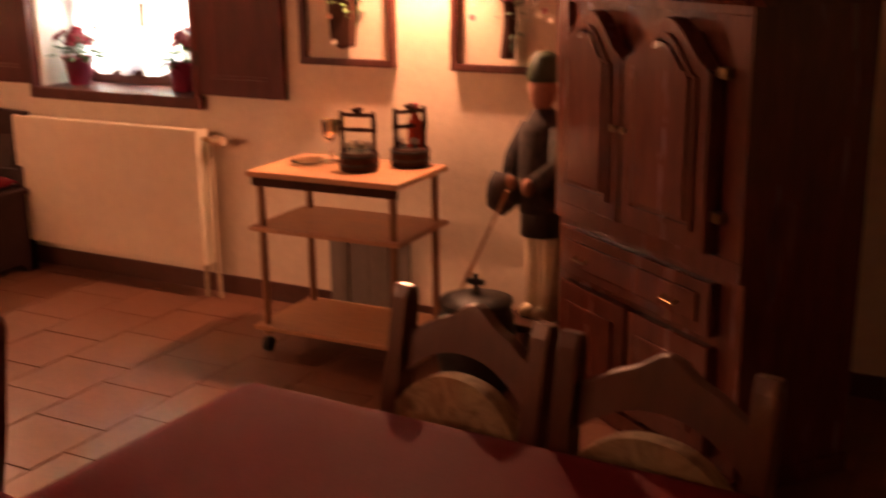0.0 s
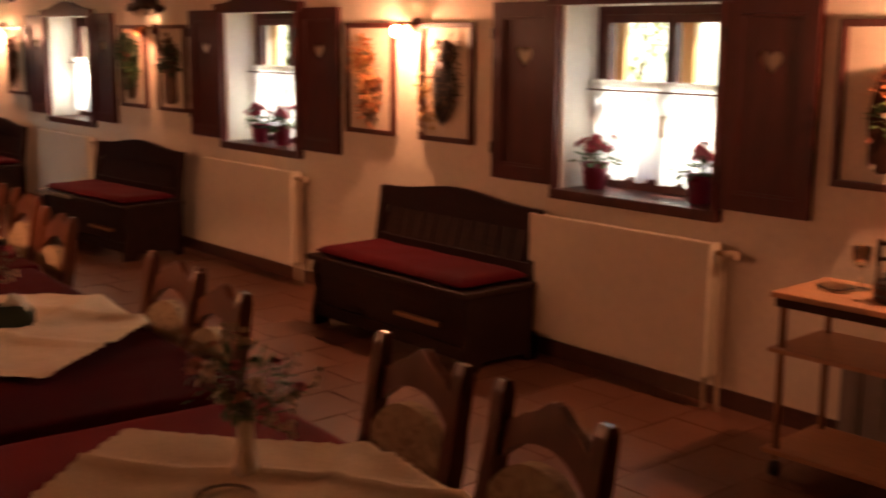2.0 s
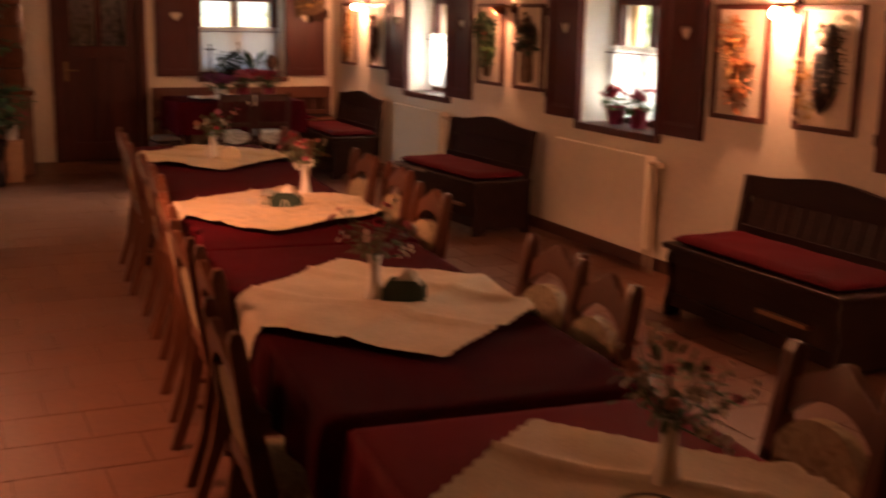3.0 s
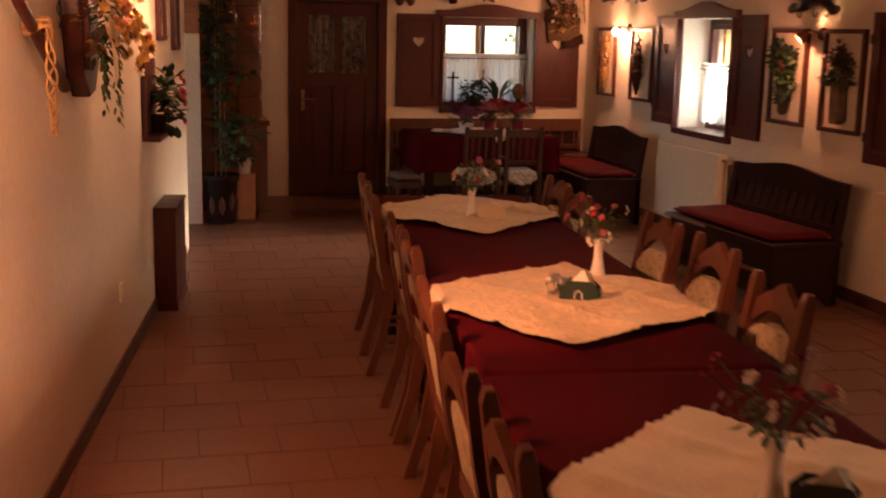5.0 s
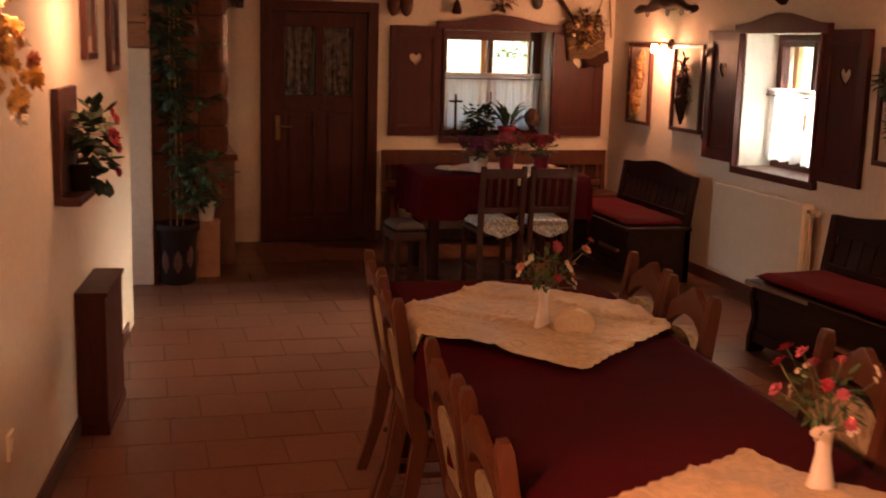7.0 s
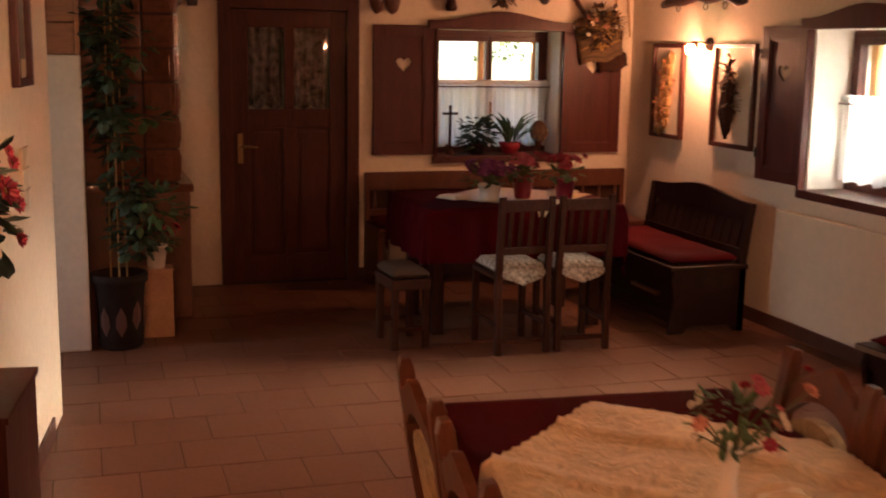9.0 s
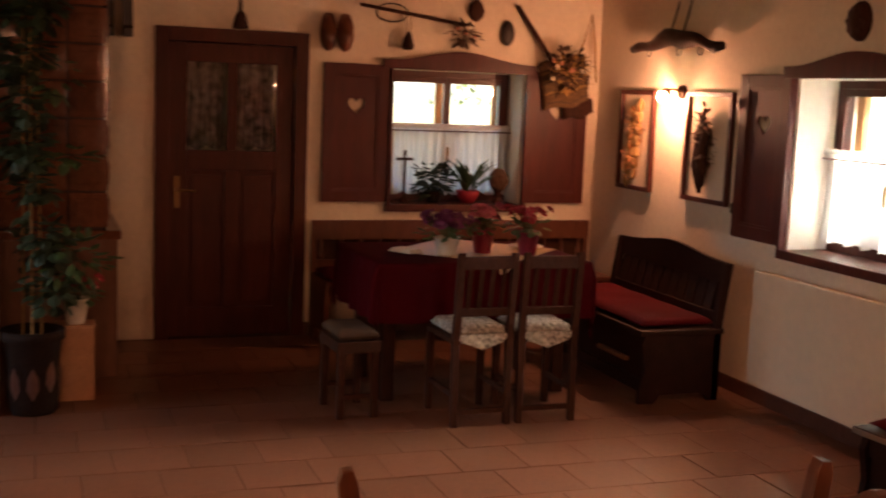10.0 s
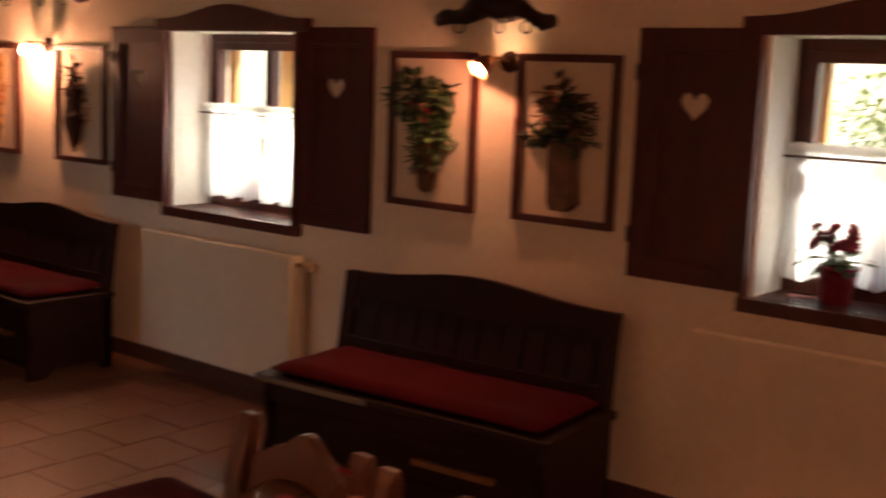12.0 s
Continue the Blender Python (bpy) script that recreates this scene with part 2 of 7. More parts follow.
def tube(bm, points, radii, seg=8, cap=True):
    """A round limb through points."""
    pts = [Vector(p) for p in points]
    radii = radii if isinstance(radii, (list, tuple)) else [radii] * len(pts)
    rings, side = [], None
    for i, p in enumerate(pts):
        d = (pts[min(i + 1, len(pts) - 1)] - pts[max(i - 1, 0)]).normalized()
        if side is None:
            side = d.orthogonal().normalized()
        side = (side - d * side.dot(d)).normalized()
        up = d.cross(side)
        rings.append([bm.verts.new(p + radii[i] * (side * math.cos(k * math.tau / seg) + up * math.sin(k * math.tau / seg))) for k in range(seg)])
    for a, b in zip(rings, rings[1:]):
        for k in range(seg):
            bm.faces.new((a[k], a[(k + 1) % seg], b[(k + 1) % seg], b[k]))
    if cap:
        bm.faces.new(rings[0][::-1]), bm.faces.new(rings[-1])
    return bm


def lathe(bm, profile, x=0, y=0, z=0, seg=20, sx=1.0, sy=1.0):
    """A turned body from (radius, height) pairs."""
    rings = [[bm.verts.new((x + sx * r * math.cos(k * math.tau / seg), y + sy * r * math.sin(k * math.tau / seg), z + h)) for k in range(seg)] for r, h in profile]
    for a, b in zip(rings, rings[1:]):
        for k in range(seg):
            bm.faces.new((a[k], a[(k + 1) % seg], b[(k + 1) % seg], b[k]))
    bm.faces.new(rings[0][::-1]), bm.faces.new(rings[-1])
    return bm


def blob(bm, c, r, sub=2, rough=0.0, seed=0):
    """A rounded lump, squashed by r and roughened."""
    res = bmesh.ops.create_icosphere(bm, subdivisions=sub, radius=1.0)
    for v in res["verts"]:
        k = 1 + rough * noise.noise(v.co * 2.3 + Vector((seed * 3.1, seed * 1.7, 0)))
        v.co = Vector((c[0] + v.co.x * r[0] * k, c[1] + v.co.y * r[1] * k, c[2] + v.co.z * r[2] * k))
    return bm


def leaf(bm, p, d, length, width, bend=0.3, up=(0, 0, 1)):
    """A pointed, folded leaf of six faces."""
    d = Vector(d).normalized()
    s = d.cross(Vector(up))
    s = s.normalized() if s.length > 1e-4 else Vector((1, 0, 0))
    n = s.cross(d).normalized()
    p = Vector(p)
    mid = [p, p + d * length * 0.35 + n * bend * length * 0.12, p + d * length * 0.7 + n * bend * length * 0.05, p + d * length - n * bend * length * 0.25]
    c = [bm.verts.new(q) for q in mid]
    l = [bm.verts.new(mid[i] + s * width * w - n * width * 0.15) for i, w in ((1, 0.5), (2, 0.42))]
    r = [bm.verts.new(mid[i] - s * width * w - n * width * 0.15) for i, w in ((1, 0.5), (2, 0.42))]
    for f in ((c[0], c[1], l[0]), (c[1], c[2], l[1], l[0]), (c[2], c[3], l[1]), (c[0], r[0], c[1]), (c[1], r[0], r[1], c[2]), (c[2], r[1], c[3])):
        bm.faces.new(f)


# ---- large structure ----
WIN = {"a": (-4.225, -3.255), "b": (-7.575, -6.605), "c": (-10.845, -9.875)}   # openings in the window wall
SILL_Z, HEAD_Z, NICHE, THICK = 0.885, 1.815, 0.25, 0.5
END_WIN = (3.245, 4.215)
DOOR_Y = (1.70, 2.655)
# Made-up opening in the unseen recess wall, for the fill lamp.
UNSEEN_OPENING = (-11.5, -10.3)


def wall_with_holes(length0, length1, z0, z1, holes, place):
    """Boxes round the openings. place(u0, u1, z0, z1) gives the box's six bounds."""
    bm = bmesh.new()
    u = length0
    for h0, h1, hz0, hz1 in sorted(holes):
        box(bm, *place(u, h0, z0, z1))
        if hz0 > z0:
            box(bm, *place(h0, h1, z0, hz0))
        box(bm, *place(h0, h1, hz1, z1))
        u = h1
    box(bm, *place(u, length1, z0, z1))
    bmesh.ops.remove_doubles(bm, verts=bm.verts, dist=0.0005)
    return bm


setting("wall_north", wall_with_holes(END_X - THICK, BACK_X + 0.3, 0, CEIL, [(a, b, SILL_Z, HEAD_Z) for a, b in WIN.values()],
        lambda u0, u1, z0, z1: (u0, u1, WALL_Y, WALL_Y + THICK, z0, z1)), PLASTER, "thick cream plastered outer wall with deep window niches", "wall")
setting("wall_west", wall_with_holes(-1.5, WALL_Y, 0, CEIL, [(*END_WIN, SILL_Z, HEAD_Z), (*DOOR_Y, 0, 1.99)],
        lambda u0, u1, z0, z1: (END_X - THICK, END_X, u0, u1, z0, z1)), PLASTER, "cream plastered end wall with door and window", "wall")
setting("wall_east", boxed(BACK_X, BACK_X + 0.3, -1.5, WALL_Y, 0, CEIL), PLASTER, "plain cream plastered wall closing the room", "wall")
bm = bmesh.new()
prism(bm, [(BACK_X, left_y(BACK_X)), (-10.43, left_y(-10.43)), (-10.43, left_y(-10.43) - 0.35), (BACK_X, left_y(BACK_X) - 0.35)], "z", 0, CEIL)
setting("wall_south", bm, PLASTER, "long cream plastered inner wall hung with rustic decorations", "wall")
setting("wall_recess", wall_with_holes(END_X, BACK_X, 0, CEIL, [(*UNSEEN_OPENING, 0.5, 2.1)],
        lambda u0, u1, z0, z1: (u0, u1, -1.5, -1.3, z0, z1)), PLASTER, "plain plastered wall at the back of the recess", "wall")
setting("wall_pier", boxed(-11.75, -11.53, -1.3, 0.80, 0, 1.6, bevel=0.012), PLASTER, "low cream plastered partition beside the stove", "wall")
setting("ceiling", boxed(END_X - THICK, BACK_X + 0.3, -1.5, WALL_Y + THICK, CEIL, CEIL + 0.2), CEILING, "plain unseen ceiling, kept dark to cut bounced light", "ceiling")
floor = setting("floor", boxed(FLOOR_X0, FLOOR_X1, FLOOR_Y0, FLOOR_Y1, -0.2, -0.004), GROUT, "terracotta tiled floor laid in running bond", "floor")

# outside
setting("ground", boxed(-140, 140, -140, 160, -0.6, -0.35), LAWN, "grassy ground outside the windows", "ground")


# ---- windows ----
def heart(cx, cz, w, n=14):
    pts = []
    for i in range(n):
        a = math.tau * i / n
        x = 16 * math.sin(a) ** 3
        z = 13 * math.cos(a) - 5 * math.cos(2 * a) - 2 * math.cos(3 * a) - math.cos(4 * a)
        pts.append((cx + x / 32 * w, cz + z / 32 * w))
    return pts


def wave_top(x0, x1, z0, z1, rise, n=16):
    """Outline of a board whose upper edge swells to a crest in the middle."""
    top = []
    for i in range(n + 1):
        u = i / n
        c = (0.5 - 0.5 * math.cos(math.tau * u)) ** 1.3
        top.append((x0 + (x1 - x0) * u, z1 + rise * c))
    return [(x0, z0)] + [(x1, z0)] + top[::-1]


def shutter(parent, x0, x1, z0, z1, y):
    """A framed board shutter with a heart cut through its panel. It lies flat on the wall, whose face is at y = 0."""
    fr = bmesh.new()
    st = 0.075
    box(fr, x0, x0 + st, y - 0.032, y, z0, z1, 0.004), box(fr, x1 - st, x1, y - 0.032, y, z0, z1, 0.004)
    box(fr, x0 + st, x1 - st, y - 0.032, y, z0, z0 + st, 0.004), box(fr, x0 + st, x1 - st, y - 0.032, y, z1 - st, z1, 0.004)
    s = part("shutter", fr, SHUTTER, parent, "dark brown wooden shutter with heart cut-out")
    pn = bmesh.new()
    cx, cz, w = (x0 + x1) / 2, z0 + (z1 - z0) * 0.705, 0.12
    n = 16
    hole = heart(cx, cz, w, n)
    outer = []
    a0, a1, b0, b1 = x0 + st - 0.004, x1 - st + 0.004, cz - 0.13, z1 - st + 0.004
    for px, pz in hole:
        dx, dz = px - cx, pz - cz
        k = min((a1 - cx) / abs(dx) if abs(dx) > 1e-6 else 1e9, ((b1 - cz) if dz > 0 else (cz - b0)) / abs(dz) if abs(dz) > 1e-6 else 1e9)
        outer.append((cx + dx * k, cz + dz * k))
    ring_prism(pn, outer, hole, "y", y - 0.02, y - 0.006)
    for qx, qz in ((a0, b0), (a1, b0), (a0, b1), (a1, b1)):
        near = sorted(outer, key=lambda p: (p[0] - qx) ** 2 + (p[1] - qz) ** 2)
        pa = next(p for p in near if abs(p[0] - qx) < 1e-4)
        pb = next(p for p in near if abs(p[1] - qz) < 1e-4)
        prism(pn, [pa, (qx, qz), pb], "y", y - 0.02, y - 0.006)
    box(pn, a0, a1, y - 0.02, y - 0.006, z0 + st - 0.004, b0)
    part("panel", pn, SHUTTER, s)
    md = bmesh.new()
    for (ma, mb, mc, me) in ((x0 + st, x1 - st, z0 + st, z0 + st + 0.014), (x0 + st, x1 - st, z1 - st - 0.014, z1 - st),):
        box(md, ma, mb, y - 0.029, y - 0.02, mc, me, 0.003)
    for ma in (x0 + st, x1 - st - 0.014):
        box(md, ma, ma + 0.014, y - 0.029, y - 0.02, z0 + st + 0.014, z1 - st - 0.014, 0.003)
    part("moulding", md, SHUTTER, s)
    for hz in (z0 + 0.16, z1 - 0.16):
        hb = bmesh.new()
        hx = x1 if parent.get("hinge_flip") else x0
        tube(hb, [(hx, y - 0.034, hz - 0.03), (hx, y - 0.034, hz + 0.03)], 0.008, 6)
        part("hinge", hb, IRON, s)


def curtain_mesh(x0, x1, z0, z1, y, folds, seed):
    bm = bmesh.new()
    nx, nz = 72, 10
    rnd = random.Random(seed)
    ph = rnd.random() * 6
    grid = []
    for j in range(nz + 1):
        row = []
        for i in range(nx + 1):
            u, w = i / nx, j / nz
            scallop = 0.028 * abs(math.sin(folds * 0.5 * math.pi * u)) * (1 - w) ** 3
            amp = 0.006 + 0.014 * (1 - w)
            yy = y + amp * math.sin(folds * math.tau * u + ph + 0.7 * math.sin(5 * u + ph))
            pull = 1 - 0.05 * math.sin(math.pi * w)
            row.append(bm.verts.new((x0 + (x1 - x0) * (0.5 + (u - 0.5) * pull), yy, z0 + (z1 - z0) * w - scallop + 0.028)))
        grid.append(row)
    for a, b in zip(grid, grid[1:]):
        for i in range(nx):
            bm.faces.new((a[i], a[i + 1], b[i + 1], b[i]))
    return bm


def window(name, m, w, seed, label):
    """Local x runs along the wall, the room lies at negative y, the wall's face is y = 0 and the sill is z = 0."""
    H = HEAD_Z - SILL_Z
    win = thing(name, label, "window", m, "windows of the dining room", "structure")
    h = w / 2
    # reveal lining, white
    rv = bmesh.new()
    t = 0.012
    box(rv, -h, -h + t, 0.002, NICHE, 0.004, H), box(rv, h - t, h, 0.002, NICHE, 0.004, H), box(rv, -h + t, h - t, 0.002, NICHE, H - t, H)
    part("reveal", rv, PLASTER_WHITE, win, "white plastered niche")
    sl = bmesh.new()
    box(sl, -h - 0.03, h + 0.03, -0.045, 0.0, -0.045, 0.006, 0.006)
    part("window_sill", boxed(-h - 0.0, h, 0.0, NICHE, -0.03, 0.006), FRAME_WOOD, win)
    part("sill_nose", sl, FRAME_WOOD, win)
    # lintel board with wave-shaped crest
    part("lintel_board", prism(bmesh.new(), wave_top(-h - 0.075, h + 0.075, H - 0.012, H + 0.05, 0.07), "y", -0.05, -0.004, 0.005), SHUTTER, win, "carved lintel board with curved crest")
    jb = bmesh.new()
    box(jb, -h - 0.022, -h, -0.05, -0.002, -0.0, H - 0.012, 0.004)
    part("jamb_trim", jb, SHUTTER, win)
    jb = bmesh.new()
    box(jb, h, h + 0.022, -0.05, -0.002, -0.0, H - 0.012, 0.004)
    part("jamb_trim", jb, SHUTTER, win)
    # sash
    fr = bmesh.new()
    y0, y1 = NICHE, NICHE + 0.07
    f, TOP = 0.05, 0.055
    box(fr, -h, -h + f, y0, y1, 0, H, 0.004), box(fr, h - f, h, y0, y1, 0, H, 0.004)
    box(fr, -h + f, h - f, y0, y1, 0, f, 0.004), box(fr, -h + f, h - f, y0, y1, H - TOP, H, 0.004)
    part("window_frame", fr, FRAME_WOOD, win)
    oc = bmesh.new()
    ya, yb = y1 + 0.045, y1 + 0.085
    for a, b in ((-h + 0.03, -h + 0.09), (-0.045, 0.045), (h - 0.09, h - 0.03)):
        box(oc, a, b, ya, yb, 0.03, H - 0.03, 0.004)
    for a, b in ((-h + 0.09, -0.045), (0.045, h - 0.09)):
        box(oc, a, b, ya, yb, 0.03, 0.10, 0.004), box(oc, a, b, ya, yb, H - 0.09, H - 0.03, 0.004)
    part("outer_casement", oc, PINE, win, "golden pine outer casement")
    for sx in (-1, 1):
        sa = bmesh.new()
        a, b = (-h + f, -0.004) if sx < 0 else (0.004, h - f)
        s2, s3 = 0.04, 0.02
        so, si = (s2, s3) if sx < 0 else (s3, s2)
        box(sa, a, a + so, y0 - 0.012, y1 - 0.02, f, H - TOP, 0.004), box(sa, b - si, b, y0 - 0.012, y1 - 0.02, f, H - TOP, 0.004)
        box(sa, a + so, b - si, y0 - 0.012, y1 - 0.02, f, f + s2, 0.004), box(sa, a + so, b - si, y0 - 0.012, y1 - 0.02, H - TOP - s2, H - TOP, 0.004)
        sash = part("sash", sa, FRAME_WOOD, win)
        bar = part("glazing_bar", boxed(a + so, b - si, y0 + 0.002, y1 - 0.03, H * 0.52, H * 0.52 + 0.025, bevel=0.003), FRAME_WOOD, sash)
        for z0, z1 in ((f + s2, H * 0.52), (H * 0.52 + 0.025, H - TOP - s2)):
            p = part("pane", boxed(a + so, b - si, y0 + 0.016, y0 + 0.02, z0, z1), GLASS, sash)
            p.visible_shadow = False
        cu = part("curtain", curtain_mesh(*((-h + 0.02, 0.012) if sx < 0 else (-0.012, h - 0.02)), 0.05, H * 0.56, y0 - 0.045, 7, seed + sx), CURTAIN, win, "short white lace curtain with scalloped hem", smooth=True)
    rod = bmesh.new()
    n = 40
    tube(rod, [(-h + 0.02 + (w - 0.04) * i / n, y0 - 0.045, H * 0.575) for i in range(n + 1)], [0.018 + 0.004 * math.sin(i * 2.3 + seed) for i in range(n + 1)], 8)
    part("curtain_heading", rod, CURTAIN, win, "gathered white curtain heading", smooth=True)
    # The sash rail showing through the curtain, drawn as a dark wire before it.
    wire = bmesh.new()
    tube(wire, [(-h + 0.014, y0 - 0.068, H * 0.54), (h - 0.014, y0 - 0.068, H * 0.54)], 0.005, 6)
    part("sash_rail_line", wire, FRAME_WOOD, win, "dark line of the sash rail showing through the curtain")
    hd = bmesh.new()
    box(hd, -0.012, 0.012, y0 - 0.03, y0 - 0.012, H * 0.36, H * 0.36 + 0.06, 0.003)
    box(hd, -0.01, 0.01, y0 - 0.055, y0 - 0.03, H * 0.36 + 0.04, H * 0.36 + 0.056, 0.003), box(hd, -0.01, 0.01, y0 - 0.055, y0 - 0.042, H * 0.36 - 0.05, H * 0.36 + 0.056, 0.003)
    part("window_handle", hd, BRASS, win)
    sw = 0.455
    shutter(win, -h - 0.024 - sw, -h - 0.024, 0.02, H + 0.01, -0.004)
    shutter(win, h + 0.024, h + 0.024 + sw, 0.02, H + 0.01, -0.004)
    return win


for i, (k, (a, b)) in enumerate(WIN.items()):
    window("window_%d" % (i + 1), pose((a + b) / 2, WALL_Y, SILL_Z), b - a, 10 * i, "small casement window in a white niche with brown shutters")
window("window_4", pose(END_X, sum(END_WIN) / 2, SILL_Z, 0, 0, 90), END_WIN[1] - END_WIN[0], 50, "small casement window over the corner table with brown shutters")


# ---- radiators ----
def radiator(m, w):
    """Flat steel panel radiator; local y = 0 is the wall's face, z = 0 the floor."""
    r = thing("radiator", "cream enamelled flat panel radiator under a window", "radiator", m, "radiators under the windows")
    z0, z1 = 0.155, 0.765
    part("panel", boxed(0, w, -0.135, -0.12, z0, z1, bevel=0.006), ENAMEL, r)
    part("rear_panel", boxed(0.005, w - 0.005, -0.06, -0.045, z0 + 0.01, z1 - 0.01, bevel=0.005), ENAMEL, r)
    for a in (0.0, w - 0.006):
        part("side_cover", boxed(a, a + 0.006, -0.12, -0.06, z0, z1), ENAMEL, r)
    g = bmesh.new()
    for i in range(int(w / 0.02)):
        box(g, 0.01 + i * 0.02, 0.016 + i * 0.02, -0.119, -0.061, z1 - 0.012, z1 - 0.006)
    part("top_grille", g, ENAMEL, r)
    for a in (0.15, w - 0.15):
        part("bracket", boxed(a, a + 0.04, -0.045, 0.0, z1 - 0.14, z1 - 0.1), ENAMEL, r)
    v = bmesh.new()
    tube(v, [(w - 0.006, -0.09, z1 - 0.045), (w + 0.05, -0.09, z1 - 0.045)], 0.012, 8)
    part("valve", v, BRASS, r)
    kn = bmesh.new()
    tube(kn, [(w + 0.05, -0.09, z1 - 0.045), (w + 0.075, -0.09, z1 - 0.045), (w + 0.11, -0.09, z1 - 0.045)], [0.016, 0.022, 0.02], 12)
    part("thermostat_knob", kn, PIPE_PAINT, r, "yellowed thermostat knob")
    pp = bmesh.new()
    tube(pp, [(w + 0.04, -0.09, z1 - 0.045), (w + 0.04, -0.09, z0 - 0.02), (w + 0.04, -0.085, 0.0)], 0.011, 8)
    part("pipe", pp, PIPE_PAINT, r)
    pp = bmesh.new()
    tube(pp, [(w - 0.03, -0.09, z0), (w - 0.03, -0.09, 0.0)], 0.011, 8)
    part("pipe", pp, PIPE_PAINT, r)
    return r


radiator(pose(-4.30, WALL_Y, 0), 1.12)
radiator(pose(-7.72, WALL_Y, 0), 1.19)
radiator(pose(-10.92, WALL_Y, 0), 1.14)


# ---- benches ----
def bench(m, w, worn=False):
    """Chest bench with a slatted, crested back and a loose red cushion. Local y = 0 is the wall, z = 0 the floor."""
    b = thing("chest_bench", "dark brown wooden chest bench with crested slatted back", "bench", m, "chest benches along the wall")
    d = 0.60
    bk = bmesh.new()
    z0, z1, rise = 0.66, 0.782, 0.05
    prism(bk, wave_top(0.02, w - 0.02, z0, z1 - 0.005, rise), "y", -0.085, -0.058, 0.005)
    part("top_rail", bk, BENCH_WOOD, b)
    part("lower_rail", boxed(0.04, w - 0.04, -0.13, -0.105, 0.44, 0.5, bevel=0.005), BENCH_WOOD, b)
    for sx in (0.0, w - 0.045):
        pt = bmesh.new()
        prism(pt, [(-0.145, 0.0), (-0.1, 0.0), (-0.1, 0.42), (-0.052, 0.775), (-0.092, 0.775), (-0.145, 0.42)], "x", sx, sx + 0.045, 0.004)
        part("back_post", pt, BENCH_WOOD, b)
    n = 11
    for i in range(n):
        x = 0.09 + (w - 0.18) * (i + 0.5) / n
        s = bmesh.new()
        hw = (w - 0.18) / n * 0.44
        prism(s, [(-0.125, 0.49), (-0.108, 0.49), (-0.066, 0.67), (-0.081, 0.67)], "x", x - hw, x + hw)
        part("slat", s, BENCH_WOOD, b)
    bb = bmesh.new()
    prism(bb, [(-0.104, 0.48), (-0.096, 0.48), (-0.05, 0.69), (-0.058, 0.69)], "x", 0.045, w - 0.045)
    part("back_board", bb, BENCH_WOOD, b)
    part("seat_board", boxed(-0.025, w + 0.025, -d - 0.02, -0.10, 0.385, 0.415, bevel=0.008), BENCH_WOOD, b)
    # Worn edge with the window's light painted in as pale grey.
    if worn:
        part("worn_lit_edge", boxed(-0.02, w * 0.42, -d - 0.024, -d - 0.0195, 0.389, 0.411, bevel=0.002), GREY_BOARD, b, "pale worn seat edge with daylight put into its colour")
    part("front_panel", boxed(0.03, w - 0.03, -d + 0.04, -d + 0.065, 0.1, 0.385), BENCH_WOOD, b)
    part("front_rail", boxed(0.03, w - 0.03, -d + 0.02, -d + 0.04, 0.3, 0.385, bevel=0.004), BENCH_WOOD, b)
    part("base_rail", boxed(0.03, w - 0.03, -d + 0.02, -d + 0.04, 0.06, 0.13, bevel=0.004), BENCH_WOOD, b)
    for sx in (0.0, w - 0.03):
        sd = bmesh.new()
        prism(sd, [(-d, 0.0), (-d + 0.09, 0.0), (-d + 0.13, 0.05), (-0.2, 0.05), (-0.16, 0.0), (-0.1, 0.0), (-0.1, 0.385), (-d + 0.02, 0.385), (-d, 0.33), (-d + 0.03, 0.2), (-d, 0.09)], "x", sx, sx + 0.03, 0.004)
        part("side_panel", sd, BENCH_WOOD, b)
    part("handle_slot", boxed(w * 0.57, w * 0.84, -d + 0.012, -d + 0.04, 0.20, 0.222, bevel=0.002), POST_WOOD, b, "pale worn finger grip")
    c = thing("bench_cushion", "flat dark red seat cushion lying on the bench", "cushion", m, "bench cushions")
    cb = bmesh.new()
    cushion_pad(cb, 0.03, w - 0.03, -d + 0.01, -0.13, 0.417, 0.05, 5)
    part("pad", cb, CUSHION, c, smooth=True)
    return b


def cushion_pad(bm, x0, x1, y0, y1, z, t, seed):
    nx, ny = 26, 12
    lay = []
    for top in (0, 1):
        grid = []
        for j in range(ny + 1):
            row = []
            for i in range(nx + 1):
                u, w = i / nx, j / ny
                e = min(u, 1 - u) * (x1 - x0), min(w, 1 - w) * (y1 - y0)
                rim = 1 - (1 - min(1, min(e) / 0.035)) ** 2
                x, y = x0 + (x1 - x0) * u, y0 + (y1 - y0) * w
                bump = 0.006 * noise.noise(Vector((x * 5, y * 5, seed)))
                zz = z + (t * (0.45 + 0.55 * rim) + bump * rim if top else t * 0.0 + (1 - rim) * t * 0.4)
                row.append(bm.verts.new((x, y, zz)))
            grid.append(row)
        lay.append(grid)
    for k, g in enumerate(lay):
        for a, b in zip(g, g[1:]):
            for i in range(nx):
                f = (a[i], a[i + 1], b[i + 1], b[i])
                bm.faces.new(f if k else f[::-1])
    bot, top = lay
    for i in range(nx):
        bm.faces.new((bot[0][i], bot[0][i + 1], top[0][i + 1], top[0][i]))
        bm.faces.new((bot[ny][i + 1], bot[ny][i], top[ny][i], top[ny][i + 1]))
    for j in range(ny):
        bm.faces.new((bot[j + 1][0], bot[j][0], top[j][0], top[j + 1][0]))
        bm.faces.new((bot[j][nx], bot[j + 1][nx], top[j + 1][nx], top[j][nx]))


bench(pose(-5.60, WALL_Y - 0.005, 0), 1.34)
